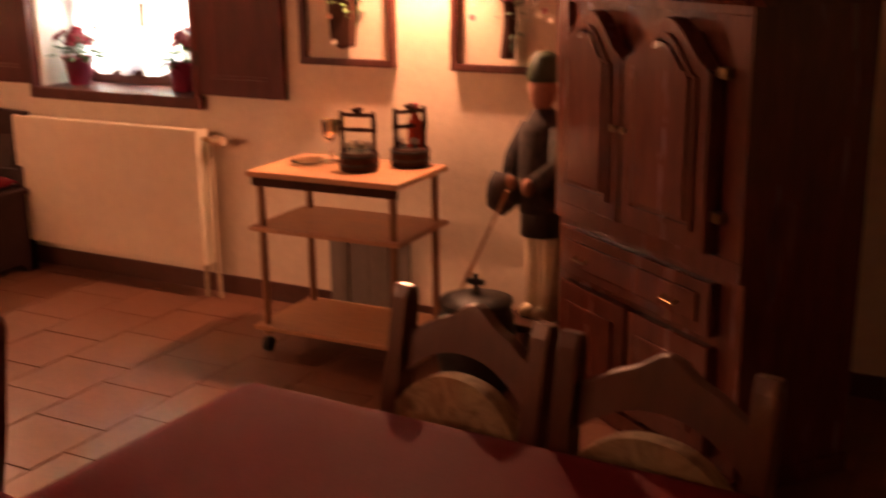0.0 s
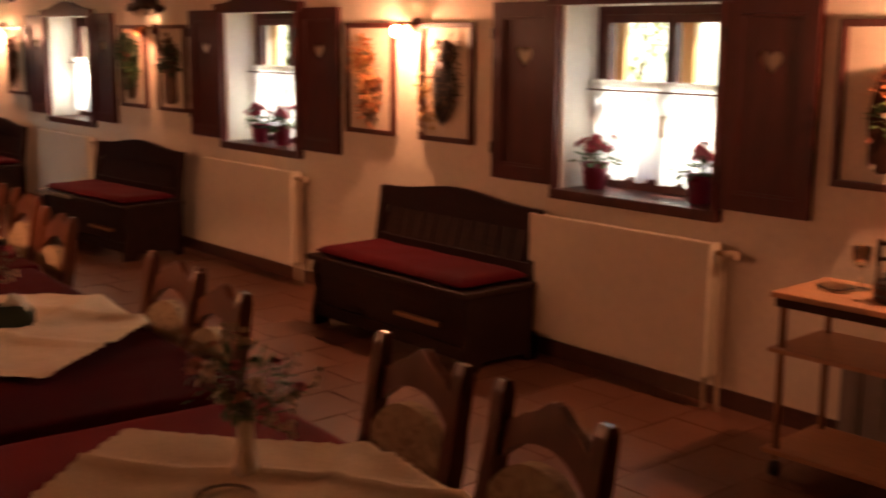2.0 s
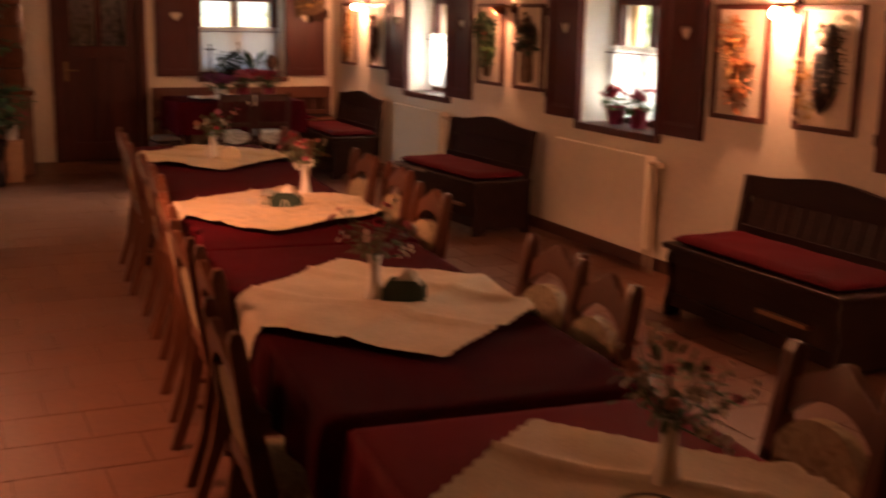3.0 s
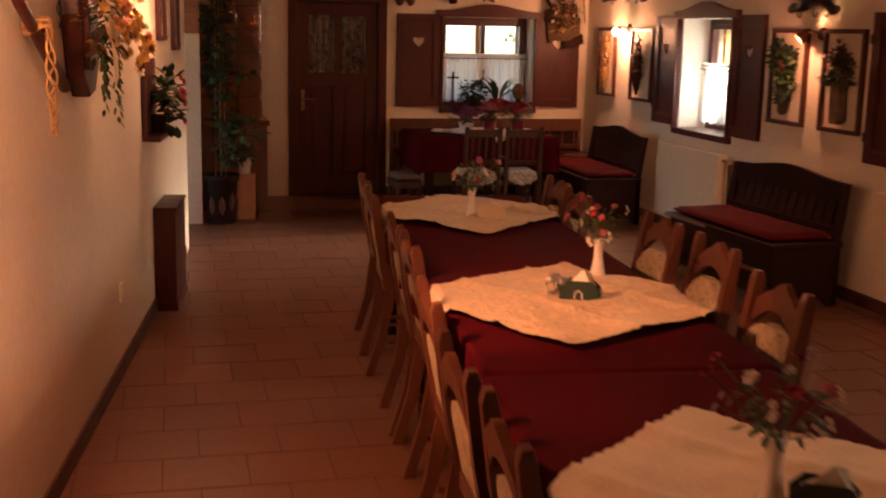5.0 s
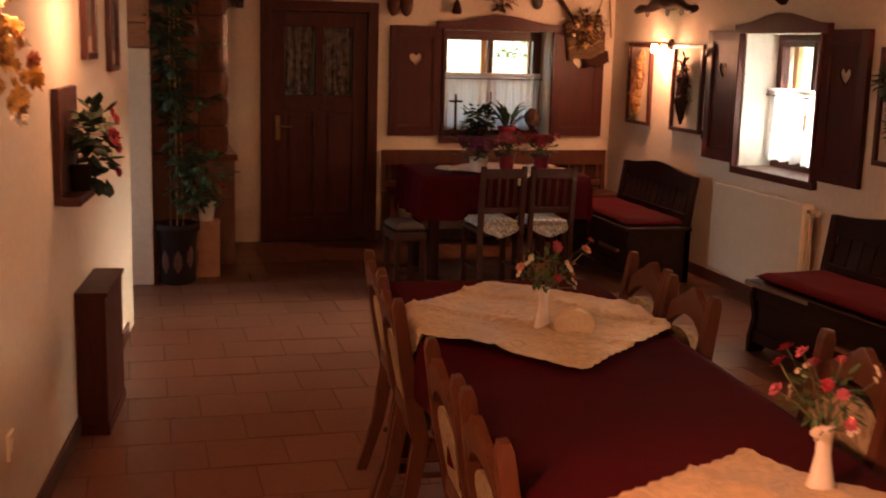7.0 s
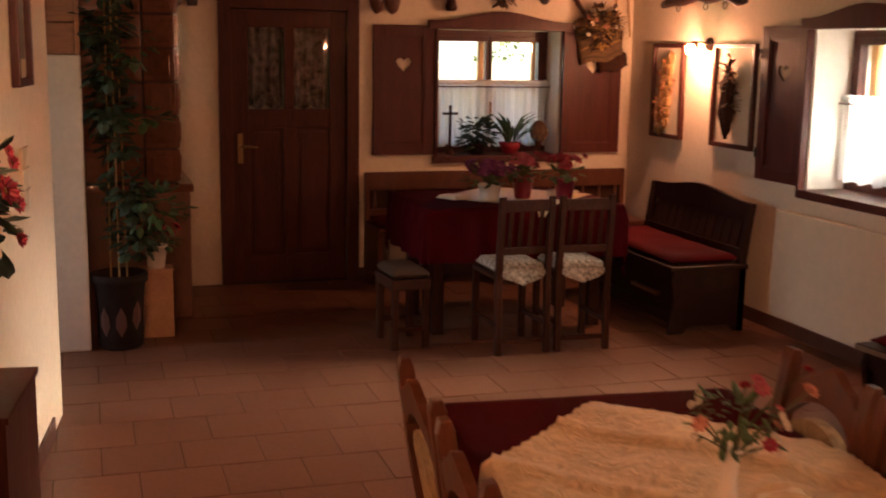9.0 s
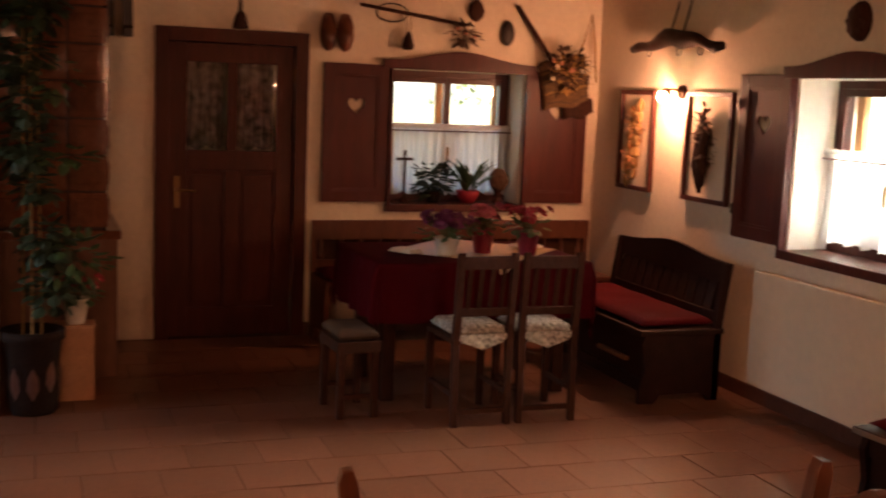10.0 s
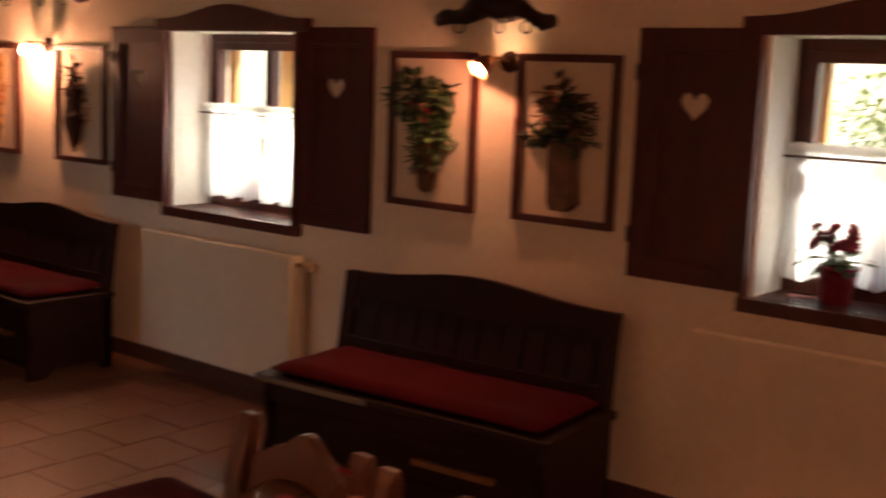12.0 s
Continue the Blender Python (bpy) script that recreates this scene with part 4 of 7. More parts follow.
def picture(m, w, h, style, seed, label):
    """A box frame with a dried arrangement fixed on its pale backing."""
    rnd = random.Random(seed)
    p = thing("framed_bouquet", label, "picture", m, "framed dried bouquets on the walls")
    bm = bmesh.new()
    frame_sides(bm, w, h, 0.03, 0.032)
    part("frame", bm, FRAME_WOOD, p)
    part("backing", boxed(-w / 2 + 0.03, w / 2 - 0.03, -0.008, -0.001, 0.03, h - 0.03), BACKING, p)
    y = -0.045

    def cloud(name, material, spots, size, wide=0.45):
        b = bmesh.new()
        for (cx, cz, rx, rz, n) in spots:
            leaf_cloud(b, rnd, (cx, y, cz), (rx, 0.03, rz), n, size, 0.1, wide)
        return part(name, b, material, p)
    if style == "pot":
        part("holder", lathe(bmesh.new(), [(0.02, 0.07), (0.04, 0.09), (0.05, 0.2), (0.062, 0.3), (0.05, 0.31)], 0.0, y, 0, 14, 1, 0.6), DRY_BROWN, p, "brown cone holder", smooth=True)
        cloud("leaves", LEAF, [(0.0, 0.36, 0.13, 0.09, 110), (0.03, 0.29, 0.1, 0.09, 80), (0.06, 0.45, 0.07, 0.05, 30)], 0.05, 0.7)
        cloud("dark_leaves", LEAF_DARK, [(-0.11, 0.48, 0.11, 0.09, 110), (0.0, 0.47, 0.11, 0.06, 60), (0.08, 0.49, 0.06, 0.05, 30), (-0.02, 0.22, 0.07, 0.08, 50)], 0.055, 0.75)
        for i in range(5):
            bloom(p, "peach" if i % 2 else "red", (rnd.uniform(-0.1, 0.06), y - 0.035, rnd.uniform(0.36, 0.46)), (0, -1, 0.3), 0.9)
    elif style == "boot":
        part("holder", prism(bmesh.new(), [(-0.02, 0.06), (0.05, 0.06), (0.085, 0.09), (0.075, 0.14), (0.065, 0.32), (-0.04, 0.33), (-0.035, 0.16), (-0.035, 0.09)], "y", y - 0.03, y + 0.03, 0.012), DRY_BROWN, p, "brown boot-shaped holder")
        cloud("leaves", LEAF_DARK, [(0.01, 0.42, 0.11, 0.1, 120), (0.04, 0.34, 0.1, 0.05, 60), (-0.12, 0.345, 0.06, 0.025, 40)], 0.05, 0.75)
        cloud("dry_leaves", DRY_BROWN, [(-0.02, 0.5, 0.09, 0.07, 80), (0.08, 0.42, 0.06, 0.08, 50), (-0.07, 0.43, 0.05, 0.06, 30)], 0.045, 0.8)
        for i in range(6):
            bloom(p, "white" if i % 2 else "peach", (rnd.uniform(-0.12, 0.03), y - 0.035, rnd.uniform(0.36, 0.52)), (0, -1, 0.2), 0.7)
    elif style == "gold":
        cloud("dry_leaves", DRY_ORANGE, [(-0.05, 0.5, 0.09, 0.1, 70), (-0.02, 0.38, 0.11, 0.12, 110), (0.03, 0.25, 0.1, 0.12, 90), (0.02, 0.13, 0.07, 0.06, 40)], 0.055)
        cloud("gold_leaves", DRY_GOLD, [(0.0, 0.36, 0.1, 0.16, 80), (-0.06, 0.5, 0.07, 0.08, 30)], 0.05)
        cloud("dark_leaves", DRY_BROWN, [(0.0, 0.2, 0.1, 0.1, 50)], 0.05)
    elif style == "plait":
        b = bmesh.new()
        for k in range(7):
            cz = 0.09 + 0.075 * k
            for sx in (-1, 1):
                blob(b, (-0.03 + 0.01 * k + sx * 0.035, y + 0.01, cz + 0.02 * sx), (0.045, 0.03, 0.055), 1, 0.4, k + sx)
        part("plait", b, ROPE, p, "plaited straw braid")
        cloud("dry_leaves", DRY_ORANGE, [(0.01, 0.42, 0.07, 0.13, 60), (-0.03, 0.2, 0.06, 0.12, 50)], 0.05)
        cloud("dark_leaves", DRY_BROWN, [(0.03, 0.45, 0.07, 0.12, 40), (-0.02, 0.12, 0.06, 0.06, 30)], 0.05)
    elif style == "root":
        b = bmesh.new()
        for k in range(5):
            x = rnd.uniform(-0.04, 0.04)
            tube(b, [(x, y, 0.06 + 0.02 * k), (x + rnd.uniform(-0.05, 0.05), y - 0.01, 0.22), (x + rnd.uniform(-0.06, 0.06), y, 0.4), (x + rnd.uniform(-0.05, 0.05), y, h - 0.1 - 0.03 * k)], [0.012, 0.032, 0.026, 0.01], 8)
        part("root", b, OLD_WOOD, p, "dark twisted root", smooth=True)
        cloud("dark_leaves", DRY_BROWN, [(-0.01, 0.45, 0.09, 0.12, 60), (0.02, 0.3, 0.08, 0.1, 40)], 0.06)
        for i in range(4):
            bloom(p, "peach", (rnd.uniform(-0.08, 0.08), y - 0.03, rnd.uniform(0.42, 0.58)), (0, -1, 0.2), 0.55)
    elif style == "raven":
        b = bmesh.new()
        blob(b, (0.0, y, 0.3), (0.09, 0.035, 0.2), 2, 0.3, 3)
        blob(b, (0.03, y, 0.5), (0.055, 0.03, 0.075), 2, 0.25, 5)
        part("plait", b, LEATHER, p, "dark feathered shape", smooth=True)
        cloud("dark_leaves", DRY_BROWN, [(0.02, 0.35, 0.12, 0.2, 90), (0.04, 0.52, 0.09, 0.06, 30)], 0.06)
        cloud("dry_leaves", DRY_GOLD, [(-0.14, 0.2, 0.07, 0.14, 60), (-0.18, 0.33, 0.05, 0.08, 30)], 0.045)
        for i in range(9):
            bloom(p, "white", (rnd.uniform(-0.22, -0.1), y - 0.03, rnd.uniform(0.04, 0.4)), (-0.3, -1, 0.2), 0.6)
    elif style == "figure":
        b = bmesh.new()
        prism(b, [(-0.045, 0.1), (0.0, 0.07), (0.05, 0.08), (0.06, 0.24), (0.055, 0.38), (0.03, 0.48), (0.0, 0.5), (-0.03, 0.42), (-0.06, 0.3)], "y", y - 0.025, y + 0.02, 0.012)
        part("bark_piece", b, OLD_WOOD, p, "dark weathered bark piece")
        cloud("leaves", LEAF, [(0.0, 0.26, 0.06, 0.09, 60), (0.02, 0.36, 0.05, 0.05, 30)], 0.05)
        cloud("dry_leaves", DRY_ORANGE, [(-0.01, 0.4, 0.06, 0.06, 40)], 0.045)
        for i, k in enumerate(("white", "peach", "white", "peach")):
            bloom(p, k, (rnd.uniform(-0.05, 0.05), y - 0.04, 0.1 + 0.1 * i), (0, -1, 0.2), 0.6)
    elif style == "blossom":
        b = bmesh.new()
        tube(b, [(0.0, y, 0.06), (0.01, y, 0.2), (0.0, y, 0.35), (0.02, y, 0.5)], [0.03, 0.026, 0.02, 0.012], 8)
        for k in range(6):
            tube(b, [(0, y, 0.25 + 0.03 * k), (rnd.uniform(-0.2, -0.05), y - 0.02, 0.3 + 0.04 * k), (rnd.uniform(-0.28, 0.2), y - 0.03, rnd.uniform(0.3, 0.6))], [0.004, 0.003, 0.002], 5)
        part("branch", b, OLD_WOOD, p, "gnarled twigs")
        cloud("dark_leaves", LEAF_DARK, [(0.03, 0.5, 0.08, 0.07, 24), (0.03, 0.22, 0.05, 0.12, 24)], 0.045)
        cloud("dry_leaves", DRY_BROWN, [(0.14, 0.38, 0.1, 0.14, 30)], 0.045)
        for i in range(40):
            bloom(p, "white" if i % 3 else "pink", (rnd.uniform(-0.22, 0.2), y - 0.035, rnd.uniform(0.2, 0.54)), (rnd.uniform(-0.5, 0.5), -1, 0.2), rnd.uniform(0.55, 1.0))
    else:  # plain picture with a dark landscape block
        part("mount", boxed(-w / 2 + 0.06, w / 2 - 0.06, -0.012, -0.008, 0.1, h - 0.1), GREY_BOARD, p, "dark faded picture")
    return p


PH = 0.665
for x, w, style, seed, label in (
        (-2.465, 0.45, "figure", 1, "dark wood frame holding a bark piece with dried leaves"),
        (-1.74, 0.5, "blossom", 2, "dark wood frame holding twigs with pale blossoms"),
        (-5.81, 0.49, "gold", 3, "dark wood frame holding orange dried leaves"),
        (-5.10, 0.46, "raven", 4, "dark wood frame holding dark dried plants and white flowers"),
        (-9.047, 0.48, "pot", 5, "dark wood frame holding a green bouquet in a cone"),
        (-8.37, 0.47, "boot", 6, "dark wood frame holding a bouquet in a boot"),
        (-12.52, 0.45, "plait", 7, "dark wood frame holding a golden dried plait"),
        (-11.65, 0.50, "root", 8, "dark wood frame holding a twisted dark root")):
    picture(pose(x, WALL_Y - 0.002, 1.06), w, PH, style, seed, label)


# ---- wall lamps ----
BULB_GLOW = glow("lamp_bulb", (1.0, 0.52, 0.27), 110.0)
SHADE_METAL = mat("copper_shade", (0.3, 0.13, 0.06), 0.35, 0.8, var=0.2, scale=10)


def wall_lamp(m, watts, aim, reach=0.09, hood=0.0, bare=False, size=1.0):
    """Small spot on a wooden wall plate; local y = 0 is the wall, negative y the room."""
    l = thing("wall_lamp", "small copper wall spot with a lit warm bulb", "lamp", m, "wall lamps")
    bm = bmesh.new()
    tube(bm, [(0.03, 0.0, 0.02), (0.03, -0.02, 0.02)], [0.045, 0.04], 16)
    part("wall_plate", bm, OLD_WOOD, l)
    bm = bmesh.new()
    tube(bm, [(0.03, -0.02, 0.02), (0.02, -0.06, 0.035), (0.0, -reach, 0.03)], 0.007, 8)
    part("arm", bm, BRASS, l)
    bm = bmesh.new()
    d = Vector(aim).normalized()
    top = Vector((0.0, -reach, 0.035))
    if bare:
        tube(bm, [top, top + d * 0.012, top + d * 0.026, top + d * 0.036], [0.014, 0.024, 0.032, 0.035], 16, cap=False)
    else:
        tube(bm, [top, top + d * 0.02, top + d * 0.05, top + d * (0.082 + hood)], [0.014, 0.026, 0.038, 0.046 + 0.1 * hood], 16, cap=False)
    part("shade", bm, SHADE_METAL, l, "copper reflector shade", smooth=True)
    bm = bmesh.new()
    c = top + d * (0.062 if bare else 0.05)
    blob(bm, c, (0.03 * size, 0.03 * size, 0.034 * size), 2)
    part("bulb", bm, BULB_GLOW, l, "glowing warm bulb", smooth=True)
    p = m @ (c + d * 0.046)
    lamp_light(p.x, p.y, p.z, watts, 0.01)


def north(x, z):
    return pose(x, WALL_Y - 0.001, z)


def south(x, z, off=0.0):
    return pose(x, left_y(x) + off, z, 0, 0, 173.55)


for x, z, w, aim in ((-2.08, 1.69, 4.5, (-0.2, -0.55, -0.75)), (-5.40, 1.69, 4.0, (-0.12, -0.55, -0.75)), (-8.69, 1.67, 1.6, (-0.3, -0.7, -0.65)), (-12.02, 1.70, 4.0, (-0.12, -0.55, -0.75))):
    wall_lamp(north(x, z), w, aim, bare=w > 2)
for x, z, w, aim, hood in ((-4.35, 1.82, 5.0, (0.45, -0.95, -0.6), 0.025), (-4.62, 1.82, 5.0, (0.9, -0.05, -0.35), 0.0), (-6.60, 1.83, 0.5, (-0.5, -0.6, -0.4), 0.0), (-8.38, 1.855, 2.0, (-0.2, -0.7, -0.4), 0.0)):
    wall_lamp(south(x, z), w, aim, 0.1 if x == -4.62 else 0.2, hood, bare=x < -6, size=0.75 if x < -6 else 1.0)
spot_light((-4.46, 0.34, 1.79), (-5.30, 1.74, 0.77), 34.0, 36)
# Added fill beam with no bulb of its own, brightens the aisle floor.
spot_light((-4.40, 0.32, 1.79), (-4.9, 0.85, 0.0), 9.0, 100)


# ---- ox yokes and other wall pieces of the window wall ----
YOKE_WOOD = mat("yoke_wood", (0.02, 0.0085, 0.0055), 0.5, spec=0.3, var=0.4, scale=6, fine=30, stretch=(1, 4, 4), bump=0.3)


def ox_yoke(m, w, seed):
    rnd = random.Random(seed)
    y = thing("ox_yoke", "dark carved wooden ox yoke hung with rings", "yoke", m, "ox yokes over the wall lamps")
    bm = bmesh.new()
    n = 13
    pts = [(w * (i / (n - 1) - 0.5), -0.06, 0.03 * math.cos(math.tau * (i / (n - 1) - 0.5)) + 0.012 * math.sin(3 * math.tau * i / (n - 1))) for i in range(n)]
    rad = [0.026, 0.034, 0.028, 0.036, 0.05, 0.058, 0.052, 0.058, 0.05, 0.036, 0.028, 0.034, 0.026]
    part("beam", tube(bm, pts, rad, 10), YOKE_WOOD, y, "dark carved beam", smooth=True)
    for x in (-0.3 * w, 0.05 * w, 0.28 * w):
        r = bmesh.new()
        ring = [(x + 0.024 * math.cos(a * math.tau / 12), -0.06, -0.055 + 0.024 * math.sin(a * math.tau / 12)) for a in range(13)]
        part("ring", tube(r, ring, 0.004, 6, cap=False), IRON, y)
    for x in (-0.07 * w, 0.07 * w):
        part("strap", tube(bmesh.new(), [(x, -0.06, 0.03), (x, -0.03, 0.14), (x, 0.0, 0.26)], 0.007, 6), LEATHER, y)
    return y


ox_yoke(north(-5.46, 1.95), 0.62, 1)
ox_yoke(north(-8.71, 1.88), 0.58, 2)
ox_yoke(north(-12.03, 2.02), 1.05, 3)


def carved_boss(m, r):
    b = thing("carved_boss", "round dark carved wooden ornament on the wall", "ornament", m, "carved bosses over the windows")
    bm = bmesh.new()
    lathe(bm, [(r, 0), (r, 0.02), (r * 0.8, 0.05), (r * 0.4, 0.06), (0.001, 0.062)], seg=18)
    for v in bm.verts:
        v.co = Vector((v.co.x * 0.85, -v.co.z, v.co.y * 1.15))
    part("disc", bm, OLD_WOOD, b, smooth=True)
    bm = bmesh.new()
    for i in range(8):
        a = math.tau * i / 8
        blob(bm, (0.6 * r * math.cos(a), -0.045, 0.7 * r * math.sin(a)), (0.02, 0.014, 0.02), 1)
    part("carving", bm, OLD_WOOD, b, smooth=True)


carved_boss(north(-10.39, 2.08), 0.085)
carved_boss(north(-7.09, 2.09), 0.085)
carved_boss(north(-3.74, 2.09), 0.085)


DOOR_LACE = mat("door_lace", (0.2, 0.165, 0.155), 0.9, var=0.8, scale=22, fine=90, bump=0.2, second=(0.44, 0.38, 0.36), mixup=0.8)


# ---- door ----
door = thing("door_1", "dark brown wooden panelled door with two curtained panes", "door", pose(END_X, (DOOR_Y[0] + DOOR_Y[1]) / 2, 0, 0, 0, 90), "", "structure")
dw, dh = (DOOR_Y[1] - DOOR_Y[0]) / 2, 1.99
bm = bmesh.new()
box(bm, -dw - 0.012, -dw + 0.075, -0.03, 0.14, 0, dh + 0.012, 0.006), box(bm, dw - 0.075, dw + 0.012, -0.03, 0.14, 0, dh + 0.012, 0.006), box(bm, -dw + 0.075, dw - 0.075, -0.03, 0.14, dh - 0.075, dh + 0.012, 0.006)
part("door_frame", bm, DOOR_WOOD, door)
lw = dw - 0.077
bm = bmesh.new()
st, z_lock, z_top = 0.115, 1.10, dh - 0.08
for x0, x1, z0, z1 in ((-lw, -lw + st, 0.01, z_top), (lw - st, lw, 0.01, z_top), (-lw + st, lw - st, 0.01, 0.2), (-lw + st, lw - st, z_lock, z_lock + 0.13), (-lw + st, lw - st, z_top - 0.12, z_top), (-0.045, 0.045, 0.2, z_lock), (-0.035, 0.035, z_lock + 0.13, z_top - 0.12)):
    box(bm, x0, x1, 0.01, 0.05, z0, z1, 0.005)
leaf_ob = part("door_leaf", bm, DOOR_WOOD, door)
for x0, x1 in ((-lw + st, -0.045), (0.045, lw - st)):
    bm = bmesh.new()
    box(bm, x0, x1, 0.026, 0.04, 0.2, z_lock), box(bm, x0 + 0.03, x1 - 0.03, 0.018, 0.03, 0.23, z_lock - 0.03, 0.006)
    part("door_panel", bm, DOOR_WOOD, leaf_ob)
for x0, x1 in ((-lw + st, -0.035), (0.035, lw - st)):
    part("pane", boxed(x0, x1, 0.028, 0.033, z_lock + 0.13, z_top - 0.12), GLASS, leaf_ob)
    part("lace_curtain", curtain_mesh(x0 + 0.004, x1 - 0.004, z_lock + 0.13, z_top - 0.14, 0.06, 4, 3), DOOR_LACE, leaf_ob, "patterned grey lace curtain", smooth=True)
bm = bmesh.new()
box(bm, -lw + 0.034, -lw + 0.071, 0.0, 0.01, 0.855, 1.06, 0.004)
tube(bm, [(-lw + 0.052, 0.0, 0.975), (-lw + 0.052, -0.045, 0.975), (-lw + 0.075, -0.05, 0.975), (-lw + 0.165, -0.05, 0.97)], [0.009, 0.009, 0.009, 0.007], 8)
part("door_handle", bm, BRASS, leaf_ob, "brass lever handle on a long plate")
for z in (0.3, 1.68):
    part("hinge", tube(bmesh.new(), [(lw + 0.004, -0.004, z), (lw + 0.004, -0.004, z + 0.09)], 0.009, 8), BRASS, door)
# Unseen box added behind the door; it keeps sky light off the panes.
setting("wall_behind_door", boxed(END_X - THICK - 0.9, END_X - THICK - 0.8, 1.2, 3.1, 0, CEIL), PLASTER, "plain unseen wall closing the space behind the door", "wall")
setting("wall_behind_door_top", boxed(END_X - THICK - 0.8, END_X - THICK, 1.2, 3.1, 2.1, CEIL), PLASTER, "plain unseen block closing the top of the space behind the door", "wall")
setting("wall_behind_door_sides", box(boxed(END_X - THICK - 0.8, END_X - THICK, 1.2, 1.4, 0, 2.1), END_X - THICK - 0.8, END_X - THICK, 2.9, 3.1, 0, 2.1), PLASTER, "plain unseen side walls closing the space behind the door", "wall")


# ---- corner table at the far wall ----
def corner_bench():
    b = thing("wall_bench", "brown wooden bench with a spindled back along the wall", "bench", pose(END_X + 0.005, 2.70, 0, 0, 0, 90))
    w = 2.04
    part("back_rail", boxed(0, w, -0.07, -0.035, 0.655, 0.785, bevel=0.006), CHAIR_WOOD, b)
    part("lower_rail", boxed(0, w, -0.07, -0.04, 0.47, 0.52, bevel=0.005), CHAIR_WOOD, b)
    part("back_board", boxed(0.04, w - 0.04, -0.036, -0.024, 0.45, 0.70), OLD_WOOD, b, "dark backing board")
    for i in range(15):
        x = 0.07 + (w - 0.14) * i / 14
        part("spindle", tube(bmesh.new(), [(x, -0.055, 0.52), (x, -0.055, 0.56), (x, -0.055, 0.6), (x, -0.055, 0.655)], [0.011, 0.017, 0.012, 0.012], 8), CHAIR_WOOD, b)
    part("seat_board", boxed(0, w, -0.48, -0.07, 0.41, 0.44, bevel=0.006), CHAIR_WOOD, b)
    for x in (0.0, w / 2 - 0.02, w - 0.04):
        part("side_panel", prism(bmesh.new(), [(-0.46, 0), (-0.39, 0), (-0.36, 0.1), (-0.2, 0.1), (-0.17, 0), (-0.08, 0), (-0.03, 0), (-0.03, 0.66), (-0.075, 0.66), (-0.08, 0.41), (-0.46, 0.41)], "x", x, x + 0.035, 0.004), CHAIR_WOOD, b)
    c = thing("bench_cushion", "flat dark red seat cushion lying on the wall bench", "cushion", pose(END_X + 0.005, 2.70, 0, 0, 0, 90), "bench cushions")
    bm = bmesh.new()
    cushion_pad(bm, 0.02, w - 0.3, -0.47, -0.1, 0.442, 0.045, 3)
    part("pad", bm, CUSHION, c, smooth=True)


corner_bench()
TE = pose(-11.72, 3.25, 0, 0, 0, 90)
t = thing("corner_table", "dark wooden corner table under a burgundy cloth", "table", TE)
part("tabletop", boxed(-0.6, 0.6, -0.42, 0.42, TABLE_Z - 0.036, TABLE_Z - 0.006, bevel=0.004), OLD_WOOD, t)
for sx in (-1, 1):
    for sy in (-1, 1):
        part("leg", boxed(sx * 0.5 - 0.035, sx * 0.5 + 0.035, sy * 0.26 - 0.035, sy * 0.26 + 0.035, 0, TABLE_Z - 0.036, bevel=0.006), OLD_WOOD, t)
    part("apron", boxed(-0.5, 0.5, sx * 0.26 - 0.012, sx * 0.26 + 0.012, TABLE_Z - 0.13, TABLE_Z - 0.036), OLD_WOOD, t)
c = thing("tablecloth", "burgundy tablecloth hanging in folds off the corner table", "tablecloth", TE)
part("cloth", drape(1.2 + 0.64, 0.84 + 0.64, 0.608, 0.428, TABLE_Z, 7, ripple=0.035), BURGUNDY, c, smooth=True)
c = thing("table_runner_cloth", "square cream cloth laid cornerwise on the corner table", "table cloth", TE, "square overlay cloths on the tables")
part("cloth", drape(0.72, 0.72, 0.612, 0.432, TABLE_Z + 0.008, 5, turn=math.radians(45), cx=0.08, step=0.022, hem=0.018), IVORY, c, smooth=True)
pz = TABLE_Z + 0.013
pot_plant(pose(-11.55, 3.10, pz), 21, "purple", "dark purple flowers in a white ceramic pot", POT_WHITE, 0.07, 0.085, 0.18, 60, "pot plants on the corner table")
pot_plant(pose(-11.60, 3.33, pz), 22, "pink", "pink cyclamen in a wine red pot on the corner table", POT_RED, 0.065, 0.12, 0.13, 24, "pot plants on the corner table")
pot_plant(pose(-11.50, 3.56, pz), 23, "red", "red cyclamen in a wine red pot on the corner table", POT_RED, 0.065, 0.12, 0.13, 24, "pot plants on the corner table")
nb = thing("folded_napkins", "loose pile of folded white napkins on the table", "napkin", pose(-11.66, 2.90, pz, 0, 0, 30))
for i in range(4):
    part("napkin", boxed(-0.08 + 0.01 * i, 0.08, -0.055, 0.055 - 0.008 * i, 0.006 * i, 0.005 + 0.006 * i, bevel=0.002), PAPER, nb)
pl = thing("plate", "shallow white plate on the corner table", "plate", pose(-11.75, 3.66, pz))
part("dish", lathe(bmesh.new(), [(0.05, 0), (0.06, 0.003), (0.1, 0.014), (0.102, 0.017), (0.06, 0.008), (0.001, 0.007)], seg=24), POT_WHITE, pl, smooth=True)


